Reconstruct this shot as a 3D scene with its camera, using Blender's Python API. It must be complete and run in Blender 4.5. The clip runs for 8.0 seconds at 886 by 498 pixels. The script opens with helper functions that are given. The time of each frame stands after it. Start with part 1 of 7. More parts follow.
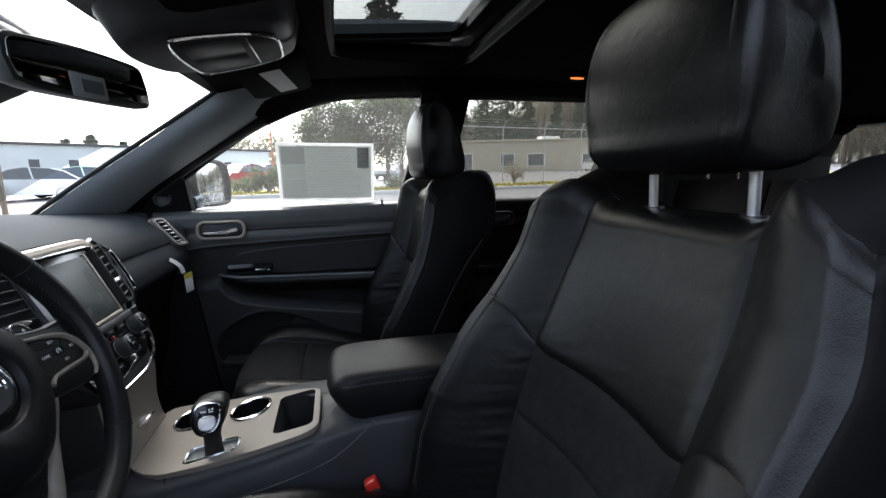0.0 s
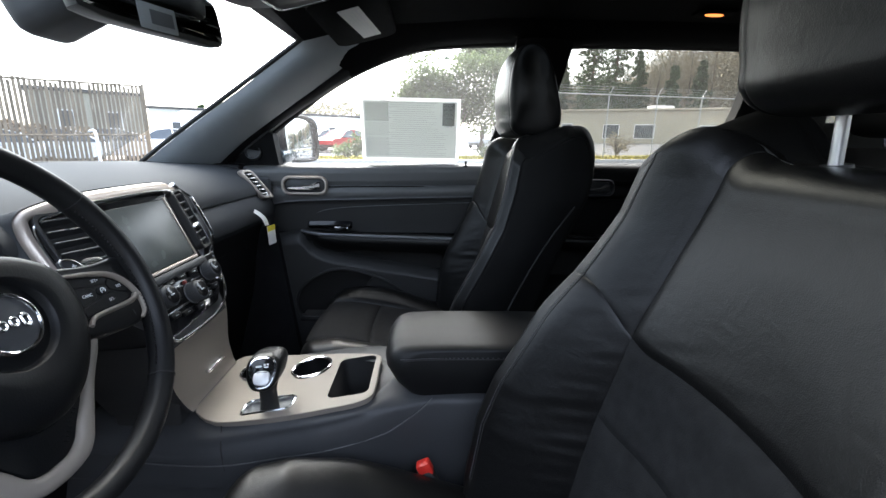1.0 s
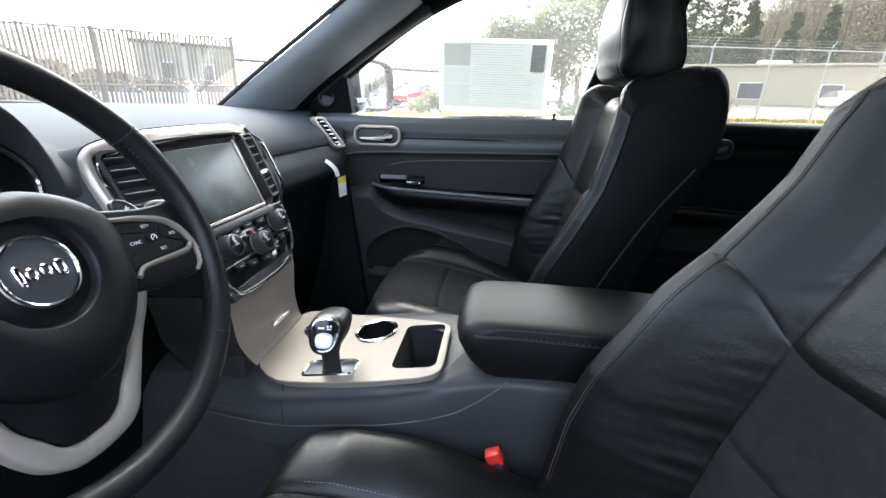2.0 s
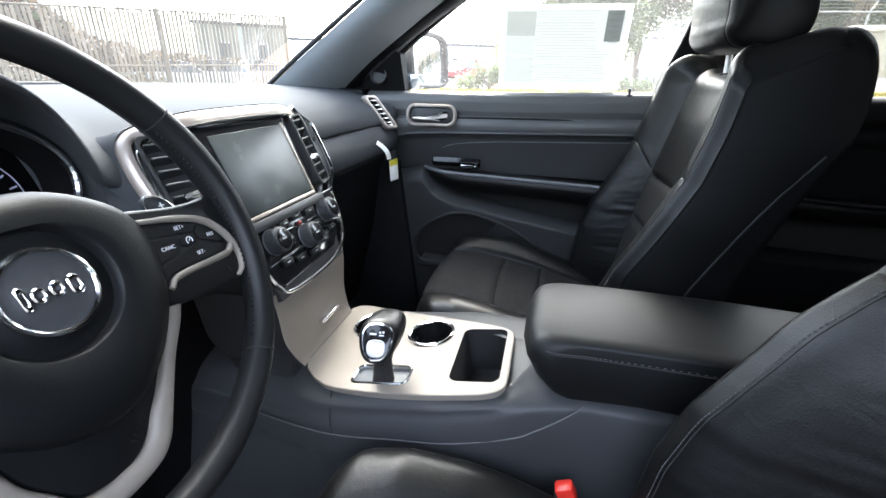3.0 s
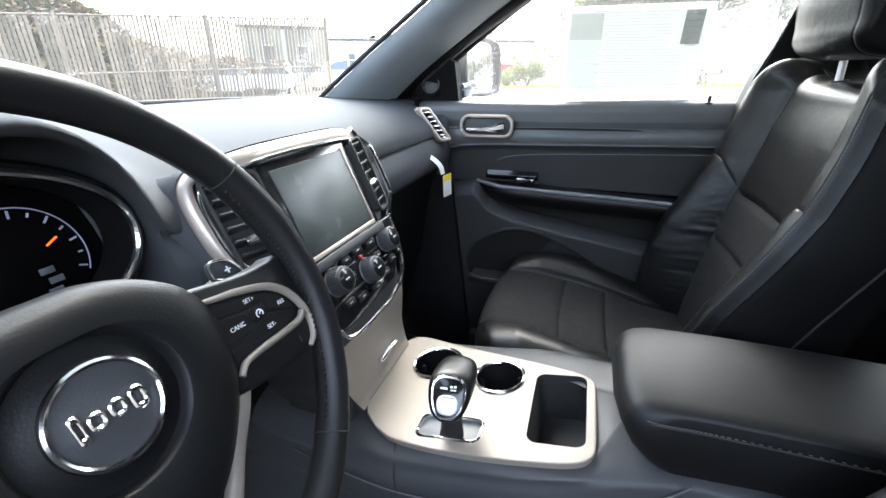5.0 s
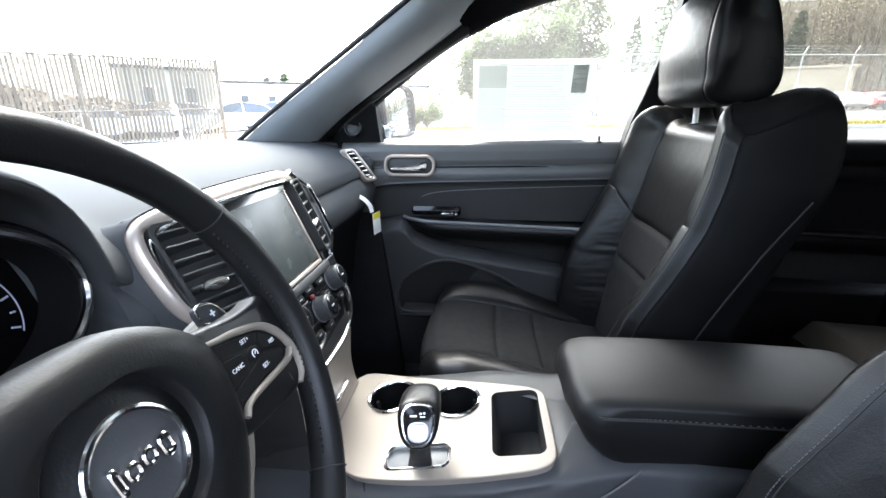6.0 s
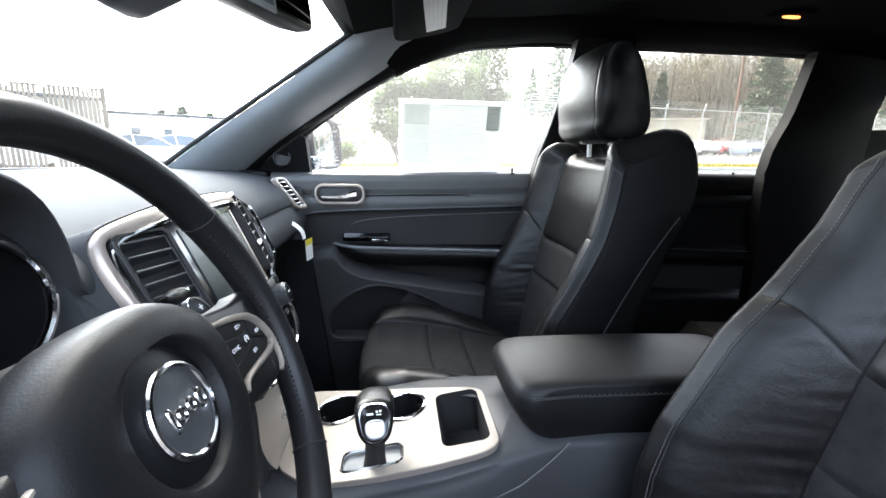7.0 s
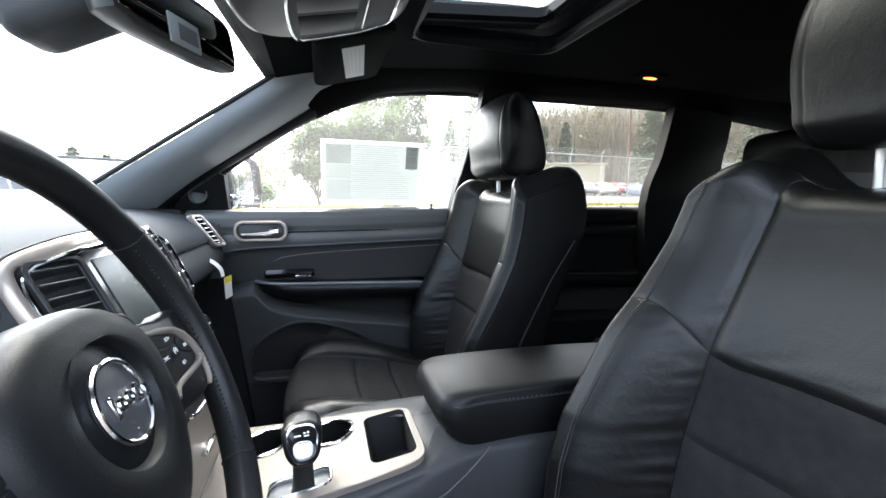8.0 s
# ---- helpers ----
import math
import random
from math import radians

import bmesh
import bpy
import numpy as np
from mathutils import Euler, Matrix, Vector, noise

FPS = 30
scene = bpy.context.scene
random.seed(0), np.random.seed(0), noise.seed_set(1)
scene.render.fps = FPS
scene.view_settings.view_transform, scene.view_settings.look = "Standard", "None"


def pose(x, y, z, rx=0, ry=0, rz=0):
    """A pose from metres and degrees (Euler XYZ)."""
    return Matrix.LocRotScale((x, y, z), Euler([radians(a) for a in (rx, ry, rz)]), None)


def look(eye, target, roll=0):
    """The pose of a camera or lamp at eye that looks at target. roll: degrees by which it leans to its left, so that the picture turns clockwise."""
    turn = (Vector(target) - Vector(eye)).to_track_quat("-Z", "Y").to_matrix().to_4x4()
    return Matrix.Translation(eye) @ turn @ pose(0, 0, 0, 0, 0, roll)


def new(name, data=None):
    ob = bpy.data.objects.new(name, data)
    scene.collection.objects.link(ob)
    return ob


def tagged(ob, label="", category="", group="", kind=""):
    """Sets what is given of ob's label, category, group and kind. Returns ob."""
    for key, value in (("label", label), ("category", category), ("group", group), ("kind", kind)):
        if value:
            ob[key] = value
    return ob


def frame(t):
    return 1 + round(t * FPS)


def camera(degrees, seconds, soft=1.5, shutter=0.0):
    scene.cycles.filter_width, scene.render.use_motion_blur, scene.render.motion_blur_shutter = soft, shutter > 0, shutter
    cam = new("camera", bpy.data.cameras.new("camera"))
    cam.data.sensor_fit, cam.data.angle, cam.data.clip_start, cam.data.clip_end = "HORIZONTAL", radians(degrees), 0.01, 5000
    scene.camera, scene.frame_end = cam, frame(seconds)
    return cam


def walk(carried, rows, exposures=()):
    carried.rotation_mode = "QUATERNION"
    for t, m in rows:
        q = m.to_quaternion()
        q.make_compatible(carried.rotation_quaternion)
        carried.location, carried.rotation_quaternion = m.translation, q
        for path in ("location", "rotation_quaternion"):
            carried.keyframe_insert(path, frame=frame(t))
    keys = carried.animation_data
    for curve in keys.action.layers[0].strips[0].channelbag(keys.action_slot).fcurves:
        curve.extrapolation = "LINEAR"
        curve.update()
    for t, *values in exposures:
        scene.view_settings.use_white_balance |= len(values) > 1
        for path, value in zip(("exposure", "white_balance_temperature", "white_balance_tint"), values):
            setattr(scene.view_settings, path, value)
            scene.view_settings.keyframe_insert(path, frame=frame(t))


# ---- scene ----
cam = camera(92.2, 8.0)
PATH = [
    (0, (0.036, -0.825, 1.345), (0.516, 1.088, 1.01), -0.4),
    (0.5, (0.065, -0.767, 1.332), (0.334, 1.172, 0.921), 0.3),
    (1, (0.077, -0.721, 1.312), (0.149, 1.222, 0.841), 1.2),
    (1.5, (0.068, -0.67, 1.293), (-0.032, 1.242, 0.714), 2.1),
    (3, (0.004, -0.537, 1.284), (-0.416, 1.266, 0.528), 1.5),
    (3.5, (-0.012, -0.508, 1.29), (-0.542, 1.241, 0.476), 1.1),
    (4, (-0.024, -0.485, 1.295), (-0.648, 1.22, 0.457), 0.6),
    (4.5, (-0.046, -0.468, 1.307), (-0.691, 1.238, 0.485), 0.1),
    (6, (-0.122, -0.52, 1.318), (-0.3, 1.379, 0.715), 0.3),
    (6.5, (-0.146, -0.559, 1.306), (-0.131, 1.371, 0.784), 0.9),
    (7, (-0.163, -0.598, 1.3), (0.046, 1.343, 0.866), 1.4),
    (7.5, (-0.168, -0.631, 1.294), (0.218, 1.303, 0.966), 1.0),
    (8, (-0.165, -0.661, 1.282), (0.384, 1.247, 1.044), 0.9),
]
EXPOSURE = [(0, 3.05), (0.5, 3.48), (1.0, 3.88), (1.5, 4.25), (3.0, 4.81), (4.5, 4.84), (6.5, 4.85), (7.2, 4.81), (8, 4.68)]
walk(cam, [(t, look(eye, target, roll)) for t, eye, target, roll in PATH], EXPOSURE)

# ---- sky and light: overcast day over a wet car lot ----
world = bpy.data.worlds.new("overcast_sky")
scene.world = world
world.use_nodes = True
wn, wl = world.node_tree.nodes, world.node_tree.links
sky = wn.new("ShaderNodeTexSky")
sky.sky_type, sky.sun_disc = "NISHITA", False
sky.sun_elevation, sky.sun_rotation = radians(52), radians(345)
sky.air_density, sky.dust_density, sky.ozone_density = 1.0, 4.0, 1.0
grey = wn.new("ShaderNodeHueSaturation")
grey.inputs["Saturation"].default_value = 0.58
wl.new(sky.outputs[0], grey.inputs["Color"])
wl.new(grey.outputs[0], wn["Background"].inputs["Color"])
wn["Background"].inputs["Strength"].default_value = 0.15

sun = new("sun", bpy.data.lights.new("sun", "SUN"))
sun.data.energy, sun.data.angle, sun.data.color = 0.5, radians(60), (1.0, 0.99, 0.97)
sun.matrix_world = look((-9, 34, 45), (0, 0, 0))


# ---- materials ----
def material(name, colour, rough=0.5, metal=0.0, grain=0.0, grain_size=0.002, mottle=0.12, mottle_size=0.15,
             spec=0.5, coat=0.0, cells=False, tint=None, random_piece=0.0, crumple=0.0):
    m = bpy.data.materials.new(name)
    m.use_nodes = True
    n, l = m.node_tree.nodes, m.node_tree.links
    b = n["Principled BSDF"]
    b.inputs["Roughness"].default_value, b.inputs["Metallic"].default_value = rough, metal
    b.inputs["Specular IOR Level"].default_value = spec
    b.inputs["Coat Weight"].default_value = coat
    co = n.new("ShaderNodeTexCoord")
    big = n.new("ShaderNodeTexNoise")
    big.inputs["Scale"].default_value, big.inputs["Detail"].default_value = 1 / mottle_size, 6
    l.new(co.outputs["Object"], big.inputs["Vector"])
    mix = n.new("ShaderNodeMix")
    mix.data_type = "RGBA"
    low = [c * (1 - mottle) for c in colour]
    high = [min(1, c * (1 + mottle)) for c in (tint or colour)]
    mix.inputs["A"].default_value, mix.inputs["B"].default_value = (*low, 1), (*high, 1)
    l.new(big.outputs["Fac"], mix.inputs["Factor"])
    out = mix.outputs["Result"]
    if random_piece:
        info, hsv = n.new("ShaderNodeObjectInfo"), n.new("ShaderNodeHueSaturation")
        ra = n.new("ShaderNodeMapRange")
        ra.inputs["To Min"].default_value, ra.inputs["To Max"].default_value = 1 - random_piece, 1 + random_piece
        l.new(info.outputs["Random"], ra.inputs["Value"])
        l.new(ra.outputs[0], hsv.inputs["Value"])
        l.new(out, hsv.inputs["Color"])
        out = hsv.outputs[0]
    l.new(out, b.inputs["Base Color"])
    ro = n.new("ShaderNodeMapRange")
    ro.inputs["To Min"].default_value, ro.inputs["To Max"].default_value = rough * 0.85, min(1, rough * 1.15)
    l.new(big.outputs["Fac"], ro.inputs["Value"])
    l.new(ro.outputs[0], b.inputs["Roughness"])
    if grain:
        tex = n.new("ShaderNodeTexVoronoi" if cells else "ShaderNodeTexNoise")
        tex.inputs["Scale"].default_value = 1 / grain_size
        l.new(co.outputs["Object"], tex.inputs["Vector"])
        bump = n.new("ShaderNodeBump")
        bump.inputs["Strength"].default_value, bump.inputs["Distance"].default_value = grain, grain_size * 0.5
        l.new(tex.outputs[0], bump.inputs["Height"])
        l.new(bump.outputs[0], b.inputs["Normal"])
        if crumple:
            soft, wide = n.new("ShaderNodeTexNoise"), n.new("ShaderNodeBump")
            soft.inputs["Scale"].default_value, soft.inputs["Detail"].default_value, soft.inputs["Distortion"].default_value = 38, 3, 0.8
            wide.inputs["Strength"].default_value, wide.inputs["Distance"].default_value = crumple, 0.004
            l.new(co.outputs["Object"], soft.inputs["Vector"])
            l.new(soft.outputs["Fac"], wide.inputs["Height"])
            l.new(wide.outputs[0], bump.inputs["Normal"])
    return m


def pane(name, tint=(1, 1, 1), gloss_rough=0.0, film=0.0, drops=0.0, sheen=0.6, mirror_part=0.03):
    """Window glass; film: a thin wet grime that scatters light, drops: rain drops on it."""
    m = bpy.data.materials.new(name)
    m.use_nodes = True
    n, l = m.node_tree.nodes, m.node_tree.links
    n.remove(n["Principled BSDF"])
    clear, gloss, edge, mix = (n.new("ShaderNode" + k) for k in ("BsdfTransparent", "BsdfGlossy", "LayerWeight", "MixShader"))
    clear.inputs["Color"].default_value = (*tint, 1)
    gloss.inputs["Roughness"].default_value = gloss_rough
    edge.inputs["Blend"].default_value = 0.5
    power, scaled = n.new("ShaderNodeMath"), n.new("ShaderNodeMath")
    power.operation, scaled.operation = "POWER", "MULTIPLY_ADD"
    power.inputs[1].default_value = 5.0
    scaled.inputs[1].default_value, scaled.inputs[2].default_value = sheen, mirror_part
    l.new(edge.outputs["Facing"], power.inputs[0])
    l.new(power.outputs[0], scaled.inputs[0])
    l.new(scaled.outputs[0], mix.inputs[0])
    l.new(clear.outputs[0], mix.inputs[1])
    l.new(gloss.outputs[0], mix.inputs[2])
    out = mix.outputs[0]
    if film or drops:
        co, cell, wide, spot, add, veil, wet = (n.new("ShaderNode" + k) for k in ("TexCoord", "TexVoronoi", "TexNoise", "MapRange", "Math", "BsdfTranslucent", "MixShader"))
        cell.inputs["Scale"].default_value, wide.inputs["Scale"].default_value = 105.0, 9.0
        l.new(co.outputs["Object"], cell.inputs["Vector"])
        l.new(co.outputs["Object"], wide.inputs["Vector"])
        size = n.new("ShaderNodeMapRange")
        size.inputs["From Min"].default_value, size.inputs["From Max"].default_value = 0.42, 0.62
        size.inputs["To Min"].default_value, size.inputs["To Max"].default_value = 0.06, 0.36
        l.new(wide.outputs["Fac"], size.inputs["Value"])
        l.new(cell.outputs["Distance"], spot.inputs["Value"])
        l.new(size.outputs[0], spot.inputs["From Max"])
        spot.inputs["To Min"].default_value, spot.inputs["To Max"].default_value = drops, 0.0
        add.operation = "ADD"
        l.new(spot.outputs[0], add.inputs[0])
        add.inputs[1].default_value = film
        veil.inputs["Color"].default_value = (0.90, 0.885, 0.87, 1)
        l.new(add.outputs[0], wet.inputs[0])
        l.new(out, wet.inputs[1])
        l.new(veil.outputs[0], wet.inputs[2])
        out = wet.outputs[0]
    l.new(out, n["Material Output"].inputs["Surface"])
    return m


def glow(name, colour, strength):
    m = bpy.data.materials.new(name)
    m.use_nodes = True
    b = m.node_tree.nodes["Principled BSDF"]
    b.inputs["Base Color"].default_value = (*colour, 1)
    b.inputs["Emission Color"].default_value, b.inputs["Emission Strength"].default_value = (*colour, 1), strength
    return m


LEATHER = material("black_leather", (0.0042, 0.0042, 0.0043), 0.37, spec=0.28, grain=0.22, grain_size=0.0013, cells=True, mottle=0.3, mottle_size=0.10, crumple=0.16)
SUEDE = material("black_perforated_suede", (0.0155, 0.0157, 0.0162), 0.95, grain=0.6, grain_size=0.0016, mottle=0.55, mottle_size=0.018, spec=0.05)
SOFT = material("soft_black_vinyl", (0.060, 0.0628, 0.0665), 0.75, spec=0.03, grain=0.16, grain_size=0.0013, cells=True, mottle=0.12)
HARD = material("hard_black_plastic", (0.030, 0.0302, 0.0306), 0.42, spec=0.34, grain=0.25, grain_size=0.0012, mottle=0.15)
DARKGREY = material("dark_grey_plastic", (0.044, 0.0455, 0.048), 0.42, spec=0.25, grain=0.25, grain_size=0.0014, mottle=0.12)
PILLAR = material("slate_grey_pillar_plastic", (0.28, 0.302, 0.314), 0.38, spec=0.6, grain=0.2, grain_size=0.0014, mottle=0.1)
PIANO = material("gloss_black_plastic", (0.01, 0.01, 0.011), 0.12, mottle=0.1)
CHAMPAGNE = material("champagne_satin_trim", (0.225, 0.197, 0.168), 0.48, metal=0.12, spec=0.3, grain=0.08, grain_size=0.0009, mottle=0.05)
SILVERTRIM = material("pale_champagne_silver_trim", (0.44, 0.378, 0.328), 0.30, metal=0.4, grain=0.05, grain_size=0.0009, mottle=0.04)
# real black trim, also the shade-darkened colour of rear cabin and lower dashboard
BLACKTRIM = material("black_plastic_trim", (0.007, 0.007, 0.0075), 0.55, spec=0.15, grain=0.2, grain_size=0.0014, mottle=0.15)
SIDEVINYL = material("matt_black_side_vinyl", (0.0045, 0.0045, 0.0046), 0.6, spec=0.10, grain=0.2, grain_size=0.0013, cells=True, mottle=0.3)
RIMLEATHER = material("smooth_black_wheel_leather", (0.0095, 0.0096, 0.0099), 0.40, spec=0.22, grain=0.12, grain_size=0.0012, cells=True, mottle=0.2)
ARMVINYL = material("smooth_black_vinyl", (0.0060, 0.0061, 0.0063), 0.50, spec=0.27, grain=0.14, grain_size=0.0013, cells=True, mottle=0.2)
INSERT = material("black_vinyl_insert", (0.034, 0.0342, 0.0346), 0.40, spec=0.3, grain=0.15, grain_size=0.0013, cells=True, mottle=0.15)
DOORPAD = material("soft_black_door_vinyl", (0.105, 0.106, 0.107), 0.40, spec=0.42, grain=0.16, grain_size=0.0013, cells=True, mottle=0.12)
CHROME = material("chrome", (0.80, 0.80, 0.81), 0.13, metal=1.0, mottle=0.03)
SATIN = material("satin_chrome", (0.62, 0.61, 0.60), 0.25, metal=1.0, mottle=0.04)
CLOTH = material("black_headliner_cloth", (0.0052, 0.0052, 0.0054), 0.98, grain=0.5, grain_size=0.0015, mottle=0.2, spec=0.03)
CARPET = material("black_carpet", (0.014, 0.014, 0.015), 1.0, grain=0.9, grain_size=0.003, mottle=0.4, mottle_size=0.05, spec=0.1)
RUBBER = material("black_rubber", (0.009, 0.009, 0.009), 0.75, mottle=0.2)
SCREEN = material("dark_touch_screen", (0.020, 0.024, 0.025), 0.26, spec=0.16, mottle=0.5, mottle_size=0.06, tint=(0.045, 0.052, 0.052))
PAPER = material("white_paper", (0.78, 0.78, 0.76), 0.8, mottle=0.04)
INK = material("grey_print", (0.33, 0.36, 0.37), 0.8, mottle=0.1)
DARKINK = material("dark_print", (0.12, 0.13, 0.14), 0.7, mottle=0.1)
YELLOW = material("yellow_card", (0.72, 0.62, 0.05), 0.6, mottle=0.06)
RED = material("red_plastic", (0.62, 0.03, 0.02), 0.35, mottle=0.08)
ORANGE = glow("lit_needle", (0.9, 0.16, 0.02), 0.05)
DIALBLACK = material("matt_black_dial", (0.003, 0.003, 0.0033), 0.4, spec=0.06, mottle=0.1)
LITLEGEND = glow("lit_dial_print", (0.30, 0.31, 0.42), 0.010)
LEGEND = material("white_legend", (0.7, 0.71, 0.72), 0.5, mottle=0.05)
STITCH = material("grey_thread", (0.060, 0.060, 0.064), 0.7, mottle=0.2, mottle_size=0.01)
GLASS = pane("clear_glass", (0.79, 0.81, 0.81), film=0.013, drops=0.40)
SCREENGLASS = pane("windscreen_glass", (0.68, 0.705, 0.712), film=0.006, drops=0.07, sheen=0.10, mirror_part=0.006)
CLEARGLASS = pane("dry_clear_glass", (0.92, 0.95, 0.955))
ROOFGLASS = pane("dark_roof_glass", (0.30, 0.31, 0.30), film=0.004)
PRIVACY = pane("privacy_glass", (0.57, 0.57, 0.55), film=0.006)
DIMMIRROR = material("dimming_mirror_glass", (0.26, 0.27, 0.26), 0.03, metal=1.0, mottle=0.02)
MIRROR = material("mirror_glass", (0.8, 0.82, 0.82), 0.02, metal=1.0, mottle=0.02)
DARKPANE = material("dark_building_window", (0.05, 0.06, 0.07), 0.15, mottle=0.3, mottle_size=0.4)
VENTGREY = material("satin_grey_vent_slat", (0.040, 0.042, 0.045), 0.38, mottle=0.06)
BODYPAINT = material("dark_slate_car_paint", (0.05, 0.07, 0.085), 0.2, metal=0.3, coat=0.8, mottle=0.05)


# ---- building helpers ----
HOME = {}


def thing(name, at, label, category, group="", kind=""):
    ob = new(name)
    ob.empty_display_size = 0.05
    ob.location = at
    HOME[ob] = Vector(at)
    return tagged(ob, label, category, group, kind)


def part(name, bm, mat, parent=None, label="", smooth=35, kind=""):
    at = HOME.get(parent, Vector((0, 0, 0)))
    me = bpy.data.meshes.new(name)
    bmesh.ops.recalc_face_normals(bm, faces=bm.faces)
    bmesh.ops.translate(bm, verts=bm.verts, vec=-at)
    bm.to_mesh(me)
    bm.free()
    for one in mat if isinstance(mat, (list, tuple)) else (mat,):
        me.materials.append(one)
    if smooth:
        me.polygons.foreach_set("use_smooth", [True] * len(me.polygons))
        me.set_sharp_from_angle(angle=radians(smooth))
    ob = new(name, me)
    if parent:
        ob.parent = parent
    HOME[ob] = at
    return tagged(ob, label, kind=kind)


def solo(name, bm, mat, label, category, kind="", smooth=35, group=""):
    return tagged(part(name, bm, mat, None, label, smooth), "", category, group, kind)


def joined(*bms):
    first = bms[0]
    for other in bms[1:]:
        me = bpy.data.meshes.new("tmp")
        other.to_mesh(me)
        first.from_mesh(me)
        bpy.data.meshes.remove(me)
        other.free()
    return first


def rbox(centre, size, r=0.004, seg=2, turn=None):
    bm = bmesh.new()
    bmesh.ops.create_cube(bm, size=1.0)
    bmesh.ops.scale(bm, vec=size, verts=bm.verts)
    if r:
        bmesh.ops.bevel(bm, geom=bm.edges[:], offset=min(r, min(size) * 0.45), segments=seg, profile=0.5, affect="EDGES")
    if turn is not None:
        bmesh.ops.transform(bm, matrix=turn.to_4x4(), verts=bm.verts)
    bmesh.ops.translate(bm, verts=bm.verts, vec=centre)
    return bm


def loft(rings, closed=True, caps=True, around=False):
    """Skin over rings of equal count; closed: each ring is a loop; around: the last ring meets the first."""
    bm = bmesh.new()
    vs = [[bm.verts.new(p) for p in ring] for ring in rings]
    n = len(rings[0])
    pairs = list(zip(vs, vs[1:])) + ([(vs[-1], vs[0])] if around else [])
    for a, b in pairs:
        for i in range(n if closed else n - 1):
            j = (i + 1) % n
            bm.faces.new((a[i], a[j], b[j], b[i]))
    if caps and closed and not around:
        if caps != "end":
            bm.faces.new(vs[0])
        bm.faces.new(vs[-1])
    return bm


def smooth_line(pts, n):
    """A Catmull-Rom curve through pts, with n points in all."""
    p = [Vector(q) for q in pts]
    p = [2 * p[0] - p[1]] + p + [2 * p[-1] - p[-2]]
    spans, out = len(p) - 3, []
    for k in range(n):
        u = k / (n - 1) * spans
        i = min(int(u), spans - 1)
        t = u - i
        a, b, c, d = p[i:i + 4]
        out.append(0.5 * (2 * b + (c - a) * t + (2 * a - 5 * b + 4 * c - d) * t * t + (3 * b - a - 3 * c + d) * t ** 3))
    return out


def tube(pts, r, n=10, closed=False, flat=1.0, up=None):
    pts = [Vector(p) for p in pts]
    m, rings = len(pts), []
    side = None
    for i, p in enumerate(pts):
        a = pts[(i - 1) % m] if closed or i else p
        b = pts[(i + 1) % m] if closed or i < m - 1 else p
        way = (b - a).normalized()
        if up is not None:
            side = way.cross(Vector(up)).normalized()
        elif side is None:
            side = way.orthogonal().normalized()
        else:
            side = (side - way * side.dot(way)).normalized()
        top = side.cross(way)
        q = r[i] if isinstance(r, (list, tuple)) else r
        rings.append([p + q * (math.cos(2 * math.pi * k / n) * side + flat * math.sin(2 * math.pi * k / n) * top) for k in range(n)])
    return loft(rings, around=closed)


def rounded(w, h, r, n=5):
    """The outline of a rounded rectangle about the origin."""
    out = []
    for cx, cy, a0 in ((w / 2 - r, h / 2 - r, 0), (r - w / 2, h / 2 - r, 90), (r - w / 2, r - h / 2, 180), (w / 2 - r, r - h / 2, 270)):
        out += [(cx + r * math.cos(radians(a0 + 90 * k / n)), cy + r * math.sin(radians(a0 + 90 * k / n))) for k in range(n + 1)]
    return out


def oval(a, b, n=32, power=2.0):
    out = []
    for k in range(n):
        c, s = math.cos(2 * math.pi * k / n), math.sin(2 * math.pi * k / n)
        out.append((a * math.copysign(abs(c) ** (2 / power), c), b * math.copysign(abs(s) ** (2 / power), s)))
    return out


def shrink(outline, d):
    cx = sum(p[0] for p in outline) / len(outline)
    cy = sum(p[1] for p in outline) / len(outline)
    w = max(abs(p[0] - cx) for p in outline)
    h = max(abs(p[1] - cy) for p in outline)
    return [(cx + (x - cx) * (1 - d / w), cy + (y - cy) * (1 - d / h)) for x, y in outline]


class Plane:
    """A drawing plane: origin, u to the right, v up, n towards the viewer."""

    def __init__(self, o, u, v):
        self.o, self.u, self.v = Vector(o), Vector(u).normalized(), Vector(v).normalized()
        self.n = self.u.cross(self.v).normalized()

    def at(self, a, b, c=0.0):
        return self.o + a * self.u + b * self.v + c * self.n

    def turn(self):
        return Matrix((self.u, self.v, self.n)).transposed()

    def plate(self, outline, back, front, edge=0.002, shift=(0, 0)):
        sx, sy = shift
        inner = shrink(outline, edge)
        rings = [[self.at(x + sx, y + sy, back) for x, y in outline], [self.at(x + sx, y + sy, front - edge) for x, y in outline],
                 [self.at(x + sx, y + sy, front - edge * 0.3) for x, y in shrink(outline, edge * 0.35)], [self.at(x + sx, y + sy, front) for x, y in inner]]
        return loft(rings)

    def rim_of(self, outer, inner, back, front, edge=0.0015):
        return loft([[self.at(x, y, back) for x, y in outer], [self.at(x, y, front - edge) for x, y in outer],
                     [self.at(x, y, front) for x, y in shrink(outer, edge)], [self.at(x, y, front) for x, y in shrink(inner, -edge)],
                     [self.at(x, y, front - edge) for x, y in inner], [self.at(x, y, back) for x, y in inner]], around=True)

    def box(self, a, b, c, w, h, d, r=0.002, seg=2):
        return rbox(self.at(a, b, c), (w, h, d), r, seg, self.turn())


